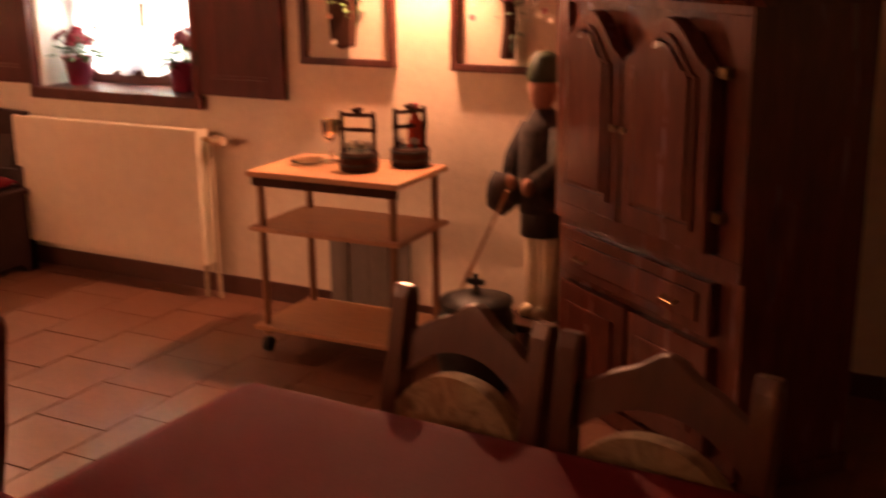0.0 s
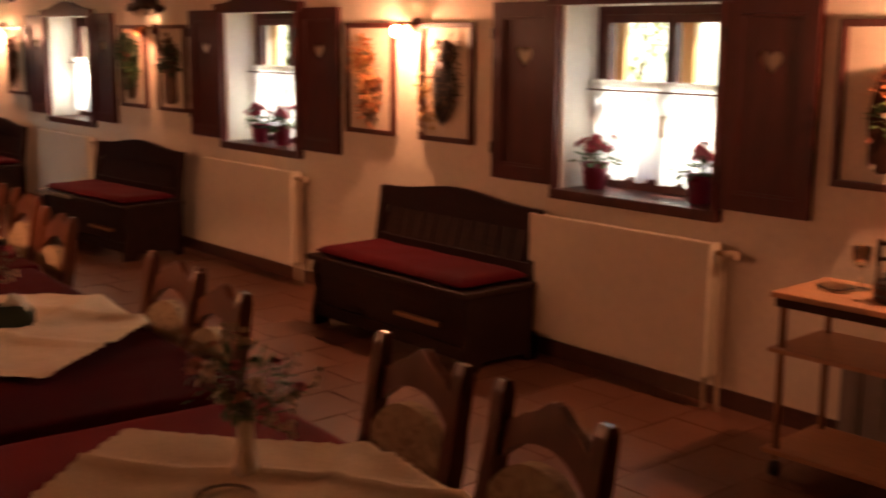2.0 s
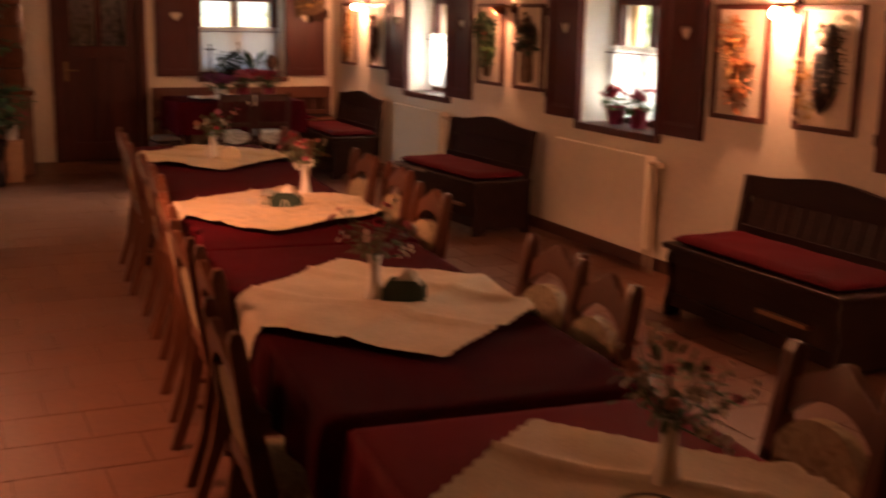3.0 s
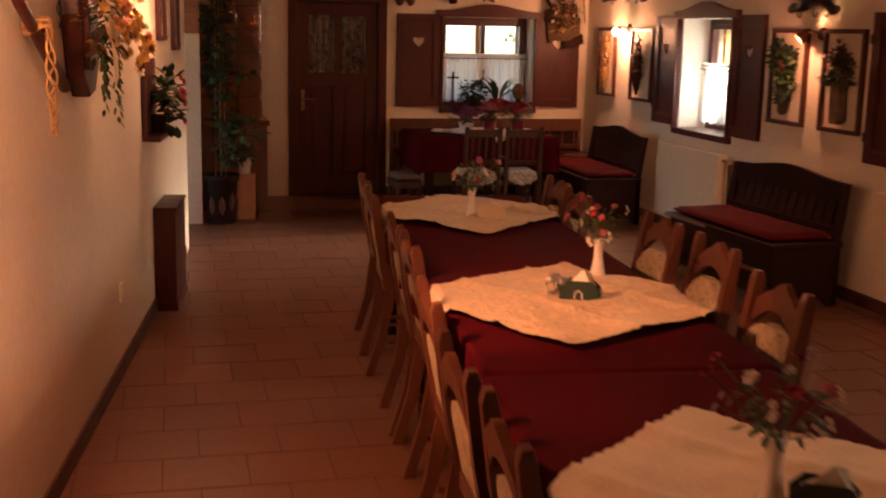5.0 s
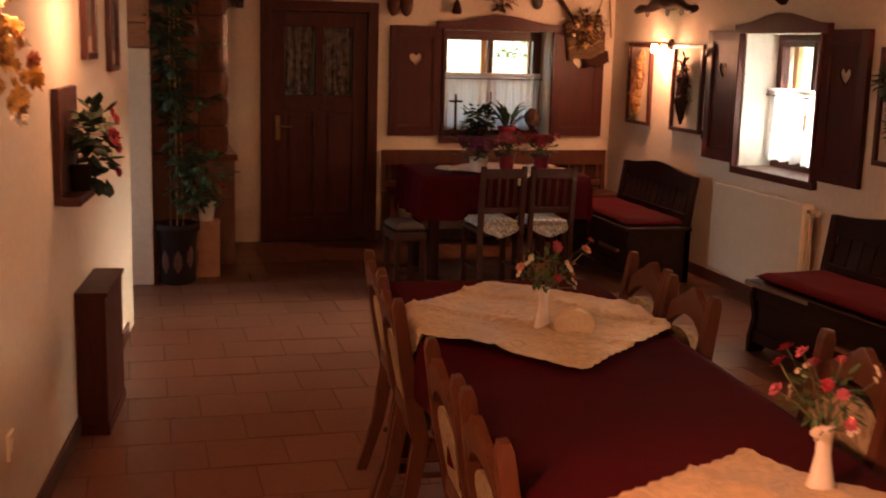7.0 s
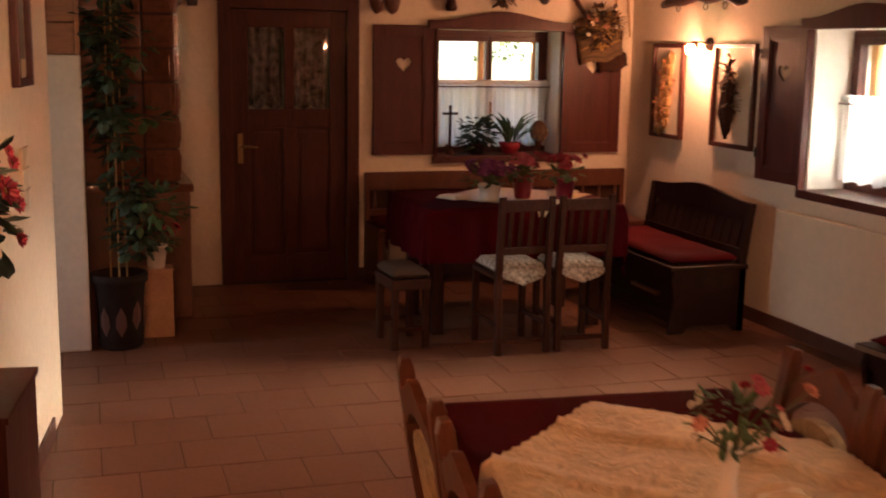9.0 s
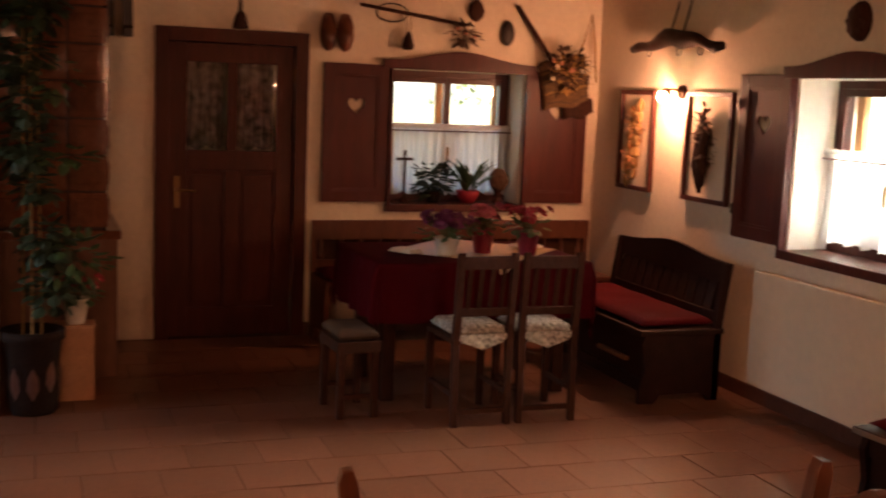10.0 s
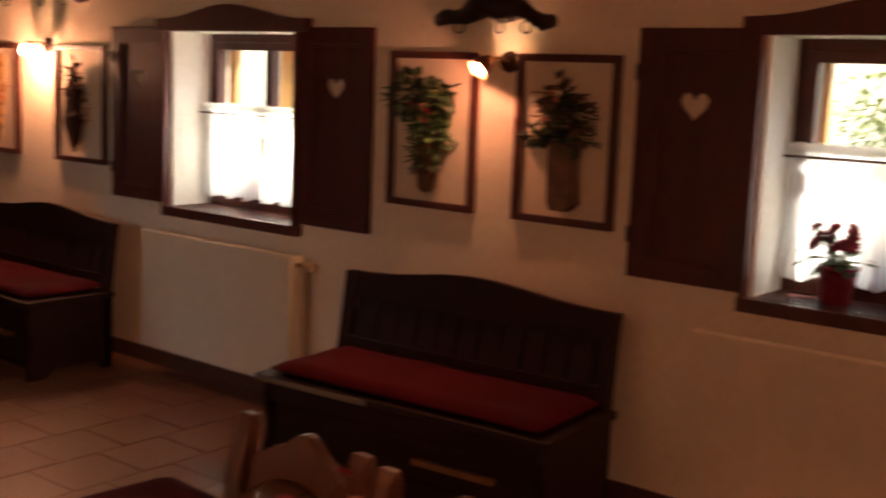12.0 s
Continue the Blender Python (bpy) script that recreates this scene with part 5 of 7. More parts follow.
def slat_chair():
    c = thing("slat_chair", "dark wooden chair with slatted back and a lace cushion", "chair", None, "chairs at the corner table")
    W, D = 0.325, 0.36
    for sx in (-1, 1):
        x = sx * (W / 2 - 0.017)
        part("back_post", prism(bmesh.new(), [(-D / 2 - 0.03, 0), (-D / 2 + 0.005, 0), (-D / 2 + 0.02, 0.42), (-D / 2 - 0.025, 0.88), (-D / 2 - 0.055, 0.885), (-D / 2 - 0.018, 0.42)], "x", x - 0.017, x + 0.017, 0.004), OLD_WOOD, c)
        part("front_leg", boxed(x - 0.017, x + 0.017, D / 2 - 0.034, D / 2, 0, 0.42, bevel=0.004), OLD_WOOD, c)
        part("stretcher", boxed(x - 0.009, x + 0.009, -D / 2, D / 2 - 0.03, 0.15, 0.175), OLD_WOOD, c)
    part("top_rail", boxed(-W / 2 + 0.034, W / 2 - 0.034, -D / 2 - 0.05, -D / 2 - 0.025, 0.80, 0.865, bevel=0.005), OLD_WOOD, c)
    part("lower_rail", boxed(-W / 2 + 0.034, W / 2 - 0.034, -D / 2 - 0.018, -D / 2 + 0.006, 0.56, 0.6, bevel=0.005), OLD_WOOD, c)
    for i in range(4):
        x = -0.09 + 0.06 * i
        part("slat", prism(bmesh.new(), [(-D / 2 - 0.012, 0.6), (-D / 2 + 0.0, 0.6), (-D / 2 - 0.03, 0.80), (-D / 2 - 0.042, 0.80)], "x", x - 0.011, x + 0.011), OLD_WOOD, c)
    part("rear_stretcher", boxed(-W / 2 + 0.034, W / 2 - 0.034, -D / 2 - 0.015, -D / 2 + 0.005, 0.06, 0.085), OLD_WOOD, c)
    part("seat", boxed(-W / 2, W / 2, -D / 2, D / 2, 0.42, 0.445, bevel=0.008), OLD_WOOD, c)
    return c


def lace_cushion():
    c = thing("chair_cushion", "padded grey lace-covered cushion with a hanging point", "cushion", None, "cushions on the corner table chairs")
    bm = bmesh.new()
    cushion_pad(bm, -0.15, 0.15, -0.17, 0.17, 0.447, 0.06, 4)
    part("pad", bm, LACE, c, smooth=True)
    part("lace_point", prism(bmesh.new(), [(-0.15, 0.47), (-0.11, 0.425), (-0.05, 0.415), (0.0, 0.385), (0.05, 0.415), (0.11, 0.425), (0.15, 0.47)], "y", -0.192, -0.186), LACE, c, "lace point hanging off the seat")
    return c


sc, lc = slat_chair(), lace_cushion()
for i, (x, y, h) in enumerate(((-11.10, 3.075, 92), (-11.10, 3.445, 88))):
    m = pose(x, y, 0, 0, 0, h)
    if i:
        copy_thing(sc, m), copy_thing(lc, m)
    else:
        sc.matrix_basis = m
        lc.matrix_basis = m


k = thing("padded_stool", "low dark wooden stool with a cream padded seat", "stool", pose(-11.30, 2.50, 0, 0, 0, 3))
bm = bmesh.new()
cushion_pad(bm, -0.16, 0.16, -0.11, 0.11, 0.40, 0.06, 6)
part("seat_pad", bm, SHADED_PAD, k, "cream padded seat with shade put into its colour", smooth=True)
part("seat_frame", boxed(-0.165, 0.165, -0.115, 0.115, 0.34, 0.40, bevel=0.006), OLD_WOOD, k)
for sx in (-1, 1):
    for sy in (-1, 1):
        part("leg", boxed(sx * 0.14 - 0.018, sx * 0.14 + 0.018, sy * 0.09 - 0.018, sy * 0.09 + 0.018, 0, 0.34, bevel=0.004), OLD_WOOD, k)
    part("stretcher", boxed(sx * 0.14 - 0.009, sx * 0.14 + 0.009, -0.072, 0.072, 0.1, 0.125), OLD_WOOD, k)


# ---- far window sill ----
def far_sill(y, d=0.1):
    return pose(END_X - d, y, SILL_Z + 0.008)


k = thing("crucifix", "slim dark wooden standing crucifix on the sill", "crucifix", far_sill(3.385))
part("base", lathe(bmesh.new(), [(0.035, 0), (0.035, 0.012), (0.014, 0.03), (0.009, 0.06)], seg=12), OLD_WOOD, k)
part("upright", boxed(-0.009, 0.009, -0.009, 0.009, 0.05, 0.36, bevel=0.002), OLD_WOOD, k)
part("crossbar", boxed(-0.007, 0.007, -0.06, 0.06, 0.29, 0.308, bevel=0.002), OLD_WOOD, k)
rnd = random.Random(31)
k = thing("leafy_pot_plant", "bushy green pot plant with pale tips on the sill", "plant", far_sill(3.60))
part("pot", lathe(bmesh.new(), [(0.045, 0), (0.06, 0.07), (0.063, 0.08), (0.05, 0.08)], seg=16), POT_DARK, k, smooth=True)
bm = bmesh.new()
leaf_cloud(bm, rnd, (0, 0, 0.16), (0.1, 0.15, 0.12), 150, 0.075, 0.1, 0.7)
part("foliage", bm, LEAF_DARK, k)
k = thing("aloe_plant", "spiky aloe in a red bowl on the sill", "plant", far_sill(3.86))
part("pot", lathe(bmesh.new(), [(0.05, 0), (0.075, 0.05), (0.085, 0.085), (0.075, 0.085), (0.06, 0.05)], seg=18), PETAL_RED, k, "glossy red bowl", smooth=True)
bm = bmesh.new()
for i in range(24):
    a = rnd.uniform(0, math.tau)
    leaf(bm, (0.02 * math.cos(a), 0.03 * math.sin(a), 0.07), (math.cos(a) * 0.6, math.sin(a) * 0.9, rnd.uniform(0.5, 2)), rnd.uniform(0.2, 0.34), 0.035, 0.8)
part("foliage", bm, LEAF, k, "long pointed leaves")
k = thing("ball_plant", "round dark brown woven ball on a small stand", "ornament", far_sill(4.09))
bm = bmesh.new()
blob(bm, (0, 0, 0.16), (0.07, 0.07, 0.08), 3, 0.25, 8)
part("ball", bm, DRY_BROWN, k)
part("stand", lathe(bmesh.new(), [(0.04, 0), (0.04, 0.01), (0.02, 0.04), (0.03, 0.09)], seg=14), OLD_WOOD, k)


# ---- pieces hung over the far window ----
def hung(name, label, category, y, z):
    return thing(name, label, category, pose(END_X + 0.003, y, z, 0, 0, 90), "old farm pieces hung on the far wall")


k = hung("wooden_clogs", "pair of old brown wooden clogs hung on the wall", "clogs", 2.84, 1.89)
for x in (-0.056, 0.056):
    bm = bmesh.new()
    blob(bm, (x, -0.05, 0.13), (0.055, 0.05, 0.125), 3, 0.12, 2)
    for v in bm.verts:
        if v.co.z > 0.15 and v.co.y < -0.06:
            v.co.y += 0.03
    part("clog", bm, CHAIR_WOOD, k, smooth=True)
k = hung("flail", "long thin wooden flail with a leather loop", "tool", 3.4, 2.12)
part("handle", tube(bmesh.new(), [(-0.4, -0.03, 0.09), (0.0, -0.03, 0.04), (0.4, -0.03, -0.01)], 0.012, 8), OLD_WOOD, k)
ring = [(-0.18 + 0.11 * math.cos(a * math.tau / 16), -0.025, 0.05 + 0.06 * math.sin(a * math.tau / 16)) for a in range(17)]
part("loop", tube(bmesh.new(), ring, 0.005, 6, cap=False), LEATHER, k)
k = hung("hanging_scoop", "small dark scoop hanging from two strings", "tool", 3.33, 1.93)
part("scoop", lathe(bmesh.new(), [(0.03, 0), (0.045, 0.02), (0.03, 0.08), (0.012, 0.12)], 0, -0.05, 0, 12), OLD_WOOD, k, smooth=True)
for s in (-1, 1):
    part("string", tube(bmesh.new(), [(s * 0.012, -0.05, 0.11), (s * 0.02, -0.035, 0.24)], 0.004, 5), ROPE, k)
rnd = random.Random(41)
k = hung("dried_bunch", "small dried flower bunch hung over the window", "bouquet", 3.72, 2.03)
bm = bmesh.new()
leaf_cloud(bm, rnd, (0, -0.06, 0.02), (0.1, 0.05, 0.07), 80, 0.06, 0.1, 0.5)
part("foliage", bm, DRY_BROWN, k)
for i in range(6):
    bloom(k, "white" if i % 2 else "peach", (rnd.uniform(-0.08, 0.08), -0.1, rnd.uniform(-0.03, 0.07)), (0, -1, 0.2), 0.7)
k = hung("carved_boss", "round dark carved wooden ornament on the wall", "ornament", 3.82, 2.22)
bm = bmesh.new()
blob(bm, (0, -0.02, 0), (0.06, 0.03, 0.075), 2, 0.1, 4)
part("disc", bm, OLD_WOOD, k, smooth=True)
k = hung("oval_plaque", "dark oval wooden plaque on the wall", "ornament", 4.06, 2.08)
bm = bmesh.new()
blob(bm, (0, -0.015, 0), (0.05, 0.03, 0.085), 3, 0.05, 6)
part("plaque", bm, LEATHER, k, smooth=True)
k = hung("straw_pouch", "straw and wicker pouch with dried flowers on ropes", "basket", 4.52, 1.72)
def bag_panel(x0, x1, z0, z1, seed):
    """A soft bulging cloth panel, hung at a slant."""
    bm = bmesh.new()
    nx, nz = 14, 12
    sides = []
    for back in (0, 1):
        grid = []
        for j in range(nz + 1):
            row = []
            for i in range(nx + 1):
                u, w = i / nx, j / nz
                x, z = x0 + (x1 - x0) * u, z0 + (z1 - z0) * w
                belly = 0.055 * math.sin(math.pi * u) ** 0.6 * (1 - 0.7 * w) + 0.012 * noise.noise(Vector((x * 9, z * 9, seed)))
                row.append(bm.verts.new((x + 0.28 * (z - z0) * -0.6, -0.03 if back else -0.06 - belly, z + 0.22 * (x - x0) + 0.014 * math.sin(9 * u))))
            grid.append(row)
        sides.append(grid)
        for p, q in zip(grid, grid[1:]):
            for i in range(nx):
                bm.faces.new((p[i], p[i + 1], q[i + 1], q[i]))
    f, g = sides
    for i in range(nx):
        bm.faces.new((f[0][i], f[0][i + 1], g[0][i + 1], g[0][i])), bm.faces.new((f[nz][i], f[nz][i + 1], g[nz][i + 1], g[nz][i]))
    for j in range(nz):
        bm.faces.new((f[j][0], f[j + 1][0], g[j + 1][0], g[j][0])), bm.faces.new((f[j][nx], f[j + 1][nx], g[j + 1][nx], g[j][nx]))
    return bm


part("bag", bag_panel(-0.17, 0.17, -0.16, 0.16, 3), BAG_CLOTH, k, "woven brown and cream striped bag", smooth=True)
part("flap", bag_panel(-0.02, 0.21, -0.22, -0.12, 5), OLD_WOOD, k, "dark brown lower flap", smooth=True)
for i in range(4):
    z0 = -0.125 + 0.07 * i
    line = []
    for j in range(13):
        u = j / 12
        line.append((-0.165 + 0.33 * u - 0.168 * (z0 + 0.16), -0.072 - 0.052 * math.sin(math.pi * u) ** 0.6 * (1 - 0.6 * i / 4), z0 + 0.075 * u + 0.014 * math.sin(9 * u)))
    part("band", tube(bmesh.new(), line, 0.007, 6), ROPE if i % 2 else DRY_BROWN, k, "cream woven band" if i % 2 else "")
bm = bmesh.new()
leaf_cloud(bm, rnd, (-0.05, -0.13, 0.13), (0.18, 0.06, 0.15), 260, 0.06, 0.1, 0.5)
part("dry_leaves", bm, DRY_BROWN, k)
bm = bmesh.new()
leaf_cloud(bm, rnd, (-0.02, -0.15, 0.10), (0.17, 0.05, 0.13), 110, 0.045, 0.1, 0.6)
part("gold_leaves", bm, DRY_GOLD, k)
for i in range(9):
    bloom(k, "white" if i % 2 else "peach", (rnd.uniform(-0.18, 0.1), -0.18, rnd.uniform(0.06, 0.24)), (0, -1, 0.2), 0.8)
part("rope", tube(bmesh.new(), [(0.0, -0.1, 0.1), (0.1, -0.07, 0.33), (0.17, -0.04, 0.52), (0.19, -0.07, 0.3), (0.2, -0.1, 0.05)], 0.008, 6), ROPE, k, "hemp rope sling")
part("stick", tube(bmesh.new(), [(-0.4, -0.03, 0.55), (-0.22, -0.06, 0.3), (-0.1, -0.08, 0.12)], [0.016, 0.018, 0.014], 8), OLD_WOOD, k, "dark wooden stick")


# ---- stove and plants by the recess ----
stove = thing("tiled_stove", "tall brown glazed tile stove with a wider base", "stove", pose(0, 0, 0))
SX0, SX1, SY0, SY1 = -13.05, -12.25, 0.55, 1.345
part("core", boxed(SX0, SX1 - 0.012, SY0, SY1 - 0.012, 0.82, 2.4), STOVE_JOINT, stove)
part("base", boxed(SX0, SX1 + 0.03, SY0, SY1 + 0.06, 0.0, 0.78, bevel=0.01), STOVE_CLAD, stove, "brown clad base")
part("cornice", boxed(SX0, SX1 + 0.05, SY0, SY1 + 0.08, 0.78, 0.83, bevel=0.012), STOVE_TILE, stove)
TS = 0.2


def stove_tile_mesh():
    bm = bmesh.new()
    s = TS / 2 - 0.004
    box(bm, -s, s, -s, s, 0, 0.022, 0.011)
    box(bm, -s + 0.035, s - 0.035, -s + 0.035, s - 0.035, 0.012, 0.032, 0.009)
    me = bpy.data.meshes.new("tile")
    bm.to_mesh(me)
    bm.free()
    me.materials.append(STOVE_TILE)
    return me


st_me = stove_tile_mesh()
for j in range(7):
    z = 0.84 + TS * (j + 0.5)
    for i in range(4):
        o = new("tile", st_me)
        o.parent, o.matrix_basis = stove, pose(SX1 - 0.012, SY1 - TS * (i + 0.5), z, 0, 90, 0)
        o = new("tile", st_me)
        o.parent, o.matrix_basis = stove, pose(SX1 - TS * (i + 0.5), SY1 - 0.012, z, -90, 0, 0)

pn = thing("plank_panel", "varnished wooden plank cladding above the partition", "panel", pose(0, 0, 0))
for j in range(6):
    part("plank", boxed(-11.75, -11.535, -0.6, 0.775, 1.605 + 0.165 * j, 1.765 + 0.165 * j, bevel=0.006), PANEL_WOOD, pn)
part("end_post", boxed(-11.76, -11.52, 0.775, 0.80, 1.602, CEIL - 0.002, bevel=0.005), PANEL_WOOD, pn)

rnd = random.Random(51)
pp = thing("climbing_plant", "tall leafy climbing plant on canes in a dark pot", "plant", pose(-11.60, 0.96, 0))
part("pot", lathe(bmesh.new(), [(0.105, 0), (0.12, 0.02), (0.128, 0.12), (0.122, 0.2), (0.138, 0.36), (0.155, 0.375), (0.155, 0.42), (0.138, 0.42), (0.125, 0.36)], seg=22), POT_DARK, pp, "dark ornamented pot", smooth=True)
part("soil", lathe(bmesh.new(), [(0.001, 0.36), (0.106, 0.36), (0.1, 0.375), (0.001, 0.38)], seg=14), SOIL, pp)
bm = bmesh.new()
for i in range(9):
    a = math.tau * i / 9
    leaf(bm, (0.126 * math.cos(a), 0.126 * math.sin(a), 0.08 + 0.03 * (i % 2)), (0.12 * math.cos(a), 0.12 * math.sin(a), 1), 0.17, 0.06, 0.2, (math.cos(a), math.sin(a), 0))
part("relief", bm, SKIRT, pp, "reddish leaf relief")
for a in (0.0, 2.1, 4.2):
    part("cane", tube(bmesh.new(), [(0.05 * math.cos(a), 0.05 * math.sin(a), 0.37), (0.04 * math.cos(a + 0.2), 0.04 * math.sin(a), 1.3), (0.03 * math.cos(a), 0.03 * math.sin(a), 2.2)], 0.005, 6), ROPE, pp, "pale cane")
bm, b2 = bmesh.new(), bmesh.new()
for y, z, n, r in ((0.10, 0.62, 70, 0.15), (0.06, 0.85, 90, 0.13), (0.02, 1.12, 40, 0.09), (-0.03, 1.32, 90, 0.12), (-0.02, 1.52, 70, 0.11), (-0.04, 1.75, 120, 0.13), (0.0, 2.0, 160, 0.17), (0.02, 2.2, 120, 0.18)):
    leaf_cloud(bm, rnd, (rnd.uniform(-0.03, 0.03), y, z), (r, r, 0.13), n, 0.075, 0.35, 0.85)
leaf_cloud(bm, rnd, (0.0, -0.03, 1.3), (0.07, 0.08, 0.9), 70, 0.06, 0.4, 0.8)
leaf_cloud(b2, rnd, (0.02, 0.17, 1.27), (0.09, 0.13, 0.05), 26, 0.09, 0.2, 0.6)
leaf_cloud(b2, rnd, (0.0, 0.12, 1.66), (0.1, 0.1, 0.1), 18, 0.08, 0.3, 0.6)
leaf_cloud(b2, rnd, (0.03, 0.2, 0.78), (0.12, 0.16, 0.12), 60, 0.085, 0.2, 0.6)
part("foliage", bm, LEAF_DARK, pp)
part("light_foliage", b2, LEAF, pp)
bx = thing("wooden_box", "plain pale wooden box standing beside the plant pot", "box", pose(-11.80, 1.17, 0))
part("body", boxed(-0.09, 0.05, -0.09, 0.09, 0, 0.385, bevel=0.006), PALE_WOOD, bx)
part("lid", boxed(-0.095, 0.055, -0.095, 0.095, 0.386, 0.40, bevel=0.004), PALE_WOOD, bx)
pot_plant(pose(-11.80, 1.17, 0.402), 55, "red", "bushy red-flowered plant in a white pot on a box", POT_WHITE, 0.065, 0.12, 0.16, 7, "pot plants by the stove")
bt = thing("hanging_boots", "pair of small black leather boots hung on the wall", "boots", pose(END_X + 0.01, 1.46, 1.92, 0, 0, 90))
for x in (-0.05, 0.06):
    bm = bmesh.new()
    prism(bm, [(-0.09, 0.0), (0.0, 0.0), (0.0, 0.25), (-0.06, 0.25), (-0.055, 0.07), (-0.09, 0.05)], "x", x - 0.03, x + 0.03, 0.012)
    part("boot", bm, LEATHER, bt)
part("string", tube(bmesh.new(), [(-0.05, -0.03, 0.25), (0.0, -0.01, 0.4), (0.06, -0.03, 0.25)], 0.004, 5), LEATHER, bt)


# ---- inner wall ----
k = thing("heater_cover", "brown wooden box cover standing against the wall", "cabinet", south(-8.50, 0))
part("body", prism(bmesh.new(), [(0, 0), (0.0, -0.125), (0.52, -0.125), (0.52, 0)], "z", 0, 0.60, 0.006), DOOR_WOOD, k)
part("top", boxed(-0.01, 0.53, -0.135, 0, 0.6, 0.62, bevel=0.004), DOOR_WOOD, k)
part("plinth", boxed(-0.006, 0.526, -0.131, 0, 0, 0.05, bevel=0.004), DOOR_WOOD, k)
k = thing("wall_socket", "ivory plastic wall socket", "socket", south(-7.28, 0.36))
part("plate", boxed(-0.04, 0.04, -0.012, 0, 0, 0.085, bevel=0.004), PLASTIC, k)
part("insert", tube(bmesh.new(), [(0, -0.012, 0.042), (0, -0.016, 0.042)], 0.024, 14), PLASTIC, k)
k = thing("light_switches", "ivory block of light switches on the wall", "switch", south(-9.70, 1.04))
for i in range(2):
    for j in range(3):
        part("switch", boxed(-0.06 + 0.085 * i, 0.02 + 0.085 * i, -0.014, 0, 0.08 * j, 0.075 + 0.08 * j, bevel=0.004), PLASTIC, k)
picture(south(-8.98, 1.57), 0.30, 0.55, "plain", 71, "dark framed faded picture on the inner wall")
picture(south(-9.72, 1.50), 0.30, 0.55, "plain", 72, "dark framed faded picture on the inner wall")

k = thing("flower_shelf", "dark wooden corner shelf with a red rose plant", "shelf", south(-8.34, 1.035))
part("back_board", boxed(-0.2, 0.2, -0.03, 0, 0.0, 0.44, bevel=0.006), FRAME_WOOD, k)
part("ledge", boxed(-0.22, 0.22, -0.10, -0.03, 0.0, 0.035, bevel=0.006), FRAME_WOOD, k)
rnd = random.Random(61)
k = thing("rose_plant", "artificial red roses with dark leaves on the shelf", "plant", south(-8.34, 1.071))
part("pot", lathe(bmesh.new(), [(0.035, 0), (0.045, 0.09), (0.05, 0.1), (0.04, 0.1)], 0, -0.068, 0, 14), POT_DARK, k, smooth=True)
bm = bmesh.new()
leaf_cloud(bm, rnd, (0.02, -0.11, 0.22), (0.16, 0.07, 0.12), 130, 0.065, 0.1, 0.75)
leaf_cloud(bm, rnd, (0.16, -0.13, 0.08), (0.09, 0.05, 0.08), 30, 0.065, 0.1, 0.75)
part("foliage", bm, LEAF_DARK, k)
for p, s in (((-0.08, -0.2, 0.22), 1.9), ((0.12, -0.19, 0.16), 1.4), ((0.02, -0.2, 0.28), 1.2), ((0.2, -0.18, 0.05), 1.2), ((0.14, -0.17, 0.3), 1.0)):
    bloom(k, "red", p, (-0.3, -1, 0.3), s)

rnd = random.Random(62)
k = thing("dried_bouquet", "golden dried bouquet with ribbon on a dark wooden trough", "bouquet", south(-6.24, 1.295))
part("trough", prism(bmesh.new(), [(0.0, 0.17), (0.10, 0.09), (0.22, 0.11), (0.32, 0.22), (0.34, 1.0), (-0.07, 1.0), (-0.07, 0.4)], "y", -0.07, 0, 0.012), FRAME_WOOD, k, "dark wooden back trough")
part("trough_rim", tube(bmesh.new(), [(-0.01, -0.08, 0.2), (-0.04, -0.085, 0.5), (-0.04, -0.08, 0.98)], 0.016, 8), FRAME_WOOD, k)
GOLD_SPOTS = ((0.1, 0.54, 0.13, 120), (0.26, 0.46, 0.11, 90), (-0.07, 0.38, 0.11, 80), (0.3, 0.28, 0.1, 70), (0.1, 0.34, 0.1, 50))
bm = bmesh.new()
for cx, cz, r, n in GOLD_SPOTS:
    leaf_cloud(bm, rnd, (cx, -0.12, cz), (r, 0.07, r), n // 6, 0.035, 0.0, 0.85)
part("gold_leaves", bm, DRY_GOLD, k)
bm = bmesh.new()
leaf_cloud(bm, rnd, (0.1, -0.14, 0.4), (0.2, 0.08, 0.2), 210, 0.045, 0.3, 0.4)
for i in range(6):
    x0, y0 = rnd.uniform(-0.02, 0.2), rnd.uniform(-0.2, -0.1)
    low = rnd.uniform(-0.02, 0.16)
    for j in range(12):
        z = 0.24 + (low - 0.24) * j / 11
        leaf(bm, (x0 + 0.02 * math.sin(3 * j + i), y0, z), (rnd.uniform(-1, 1), rnd.uniform(-1, 0.3), -0.9), 0.035, 0.014, 0.4)
part("trailing_leaves", bm, LEAF, k, "thin green trailing leaves")
bm = bmesh.new()
leaf_cloud(bm, rnd, (0.08, -0.12, 0.4), (0.2, 0.06, 0.18), 90, 0.06, 0.2, 0.5)
part("brown_leaves", bm, DRY_BROWN, k)
bm = bmesh.new()
for dx, dz, ln in ((-0.2, 0.07, 0.13), (0.2, 0.1, 0.13), (0.0, -0.2, 0.2), (0.05, -0.2, 0.16), (-0.1, 0.16, 0.1)):
    leaf(bm, (-0.13, -0.19, 0.32), (dx, -0.03, dz), ln, 0.075, 0.5, (0, -1, 0.2))
part("ribbon", bm, LINEN, k, "cream lace ribbon bow")
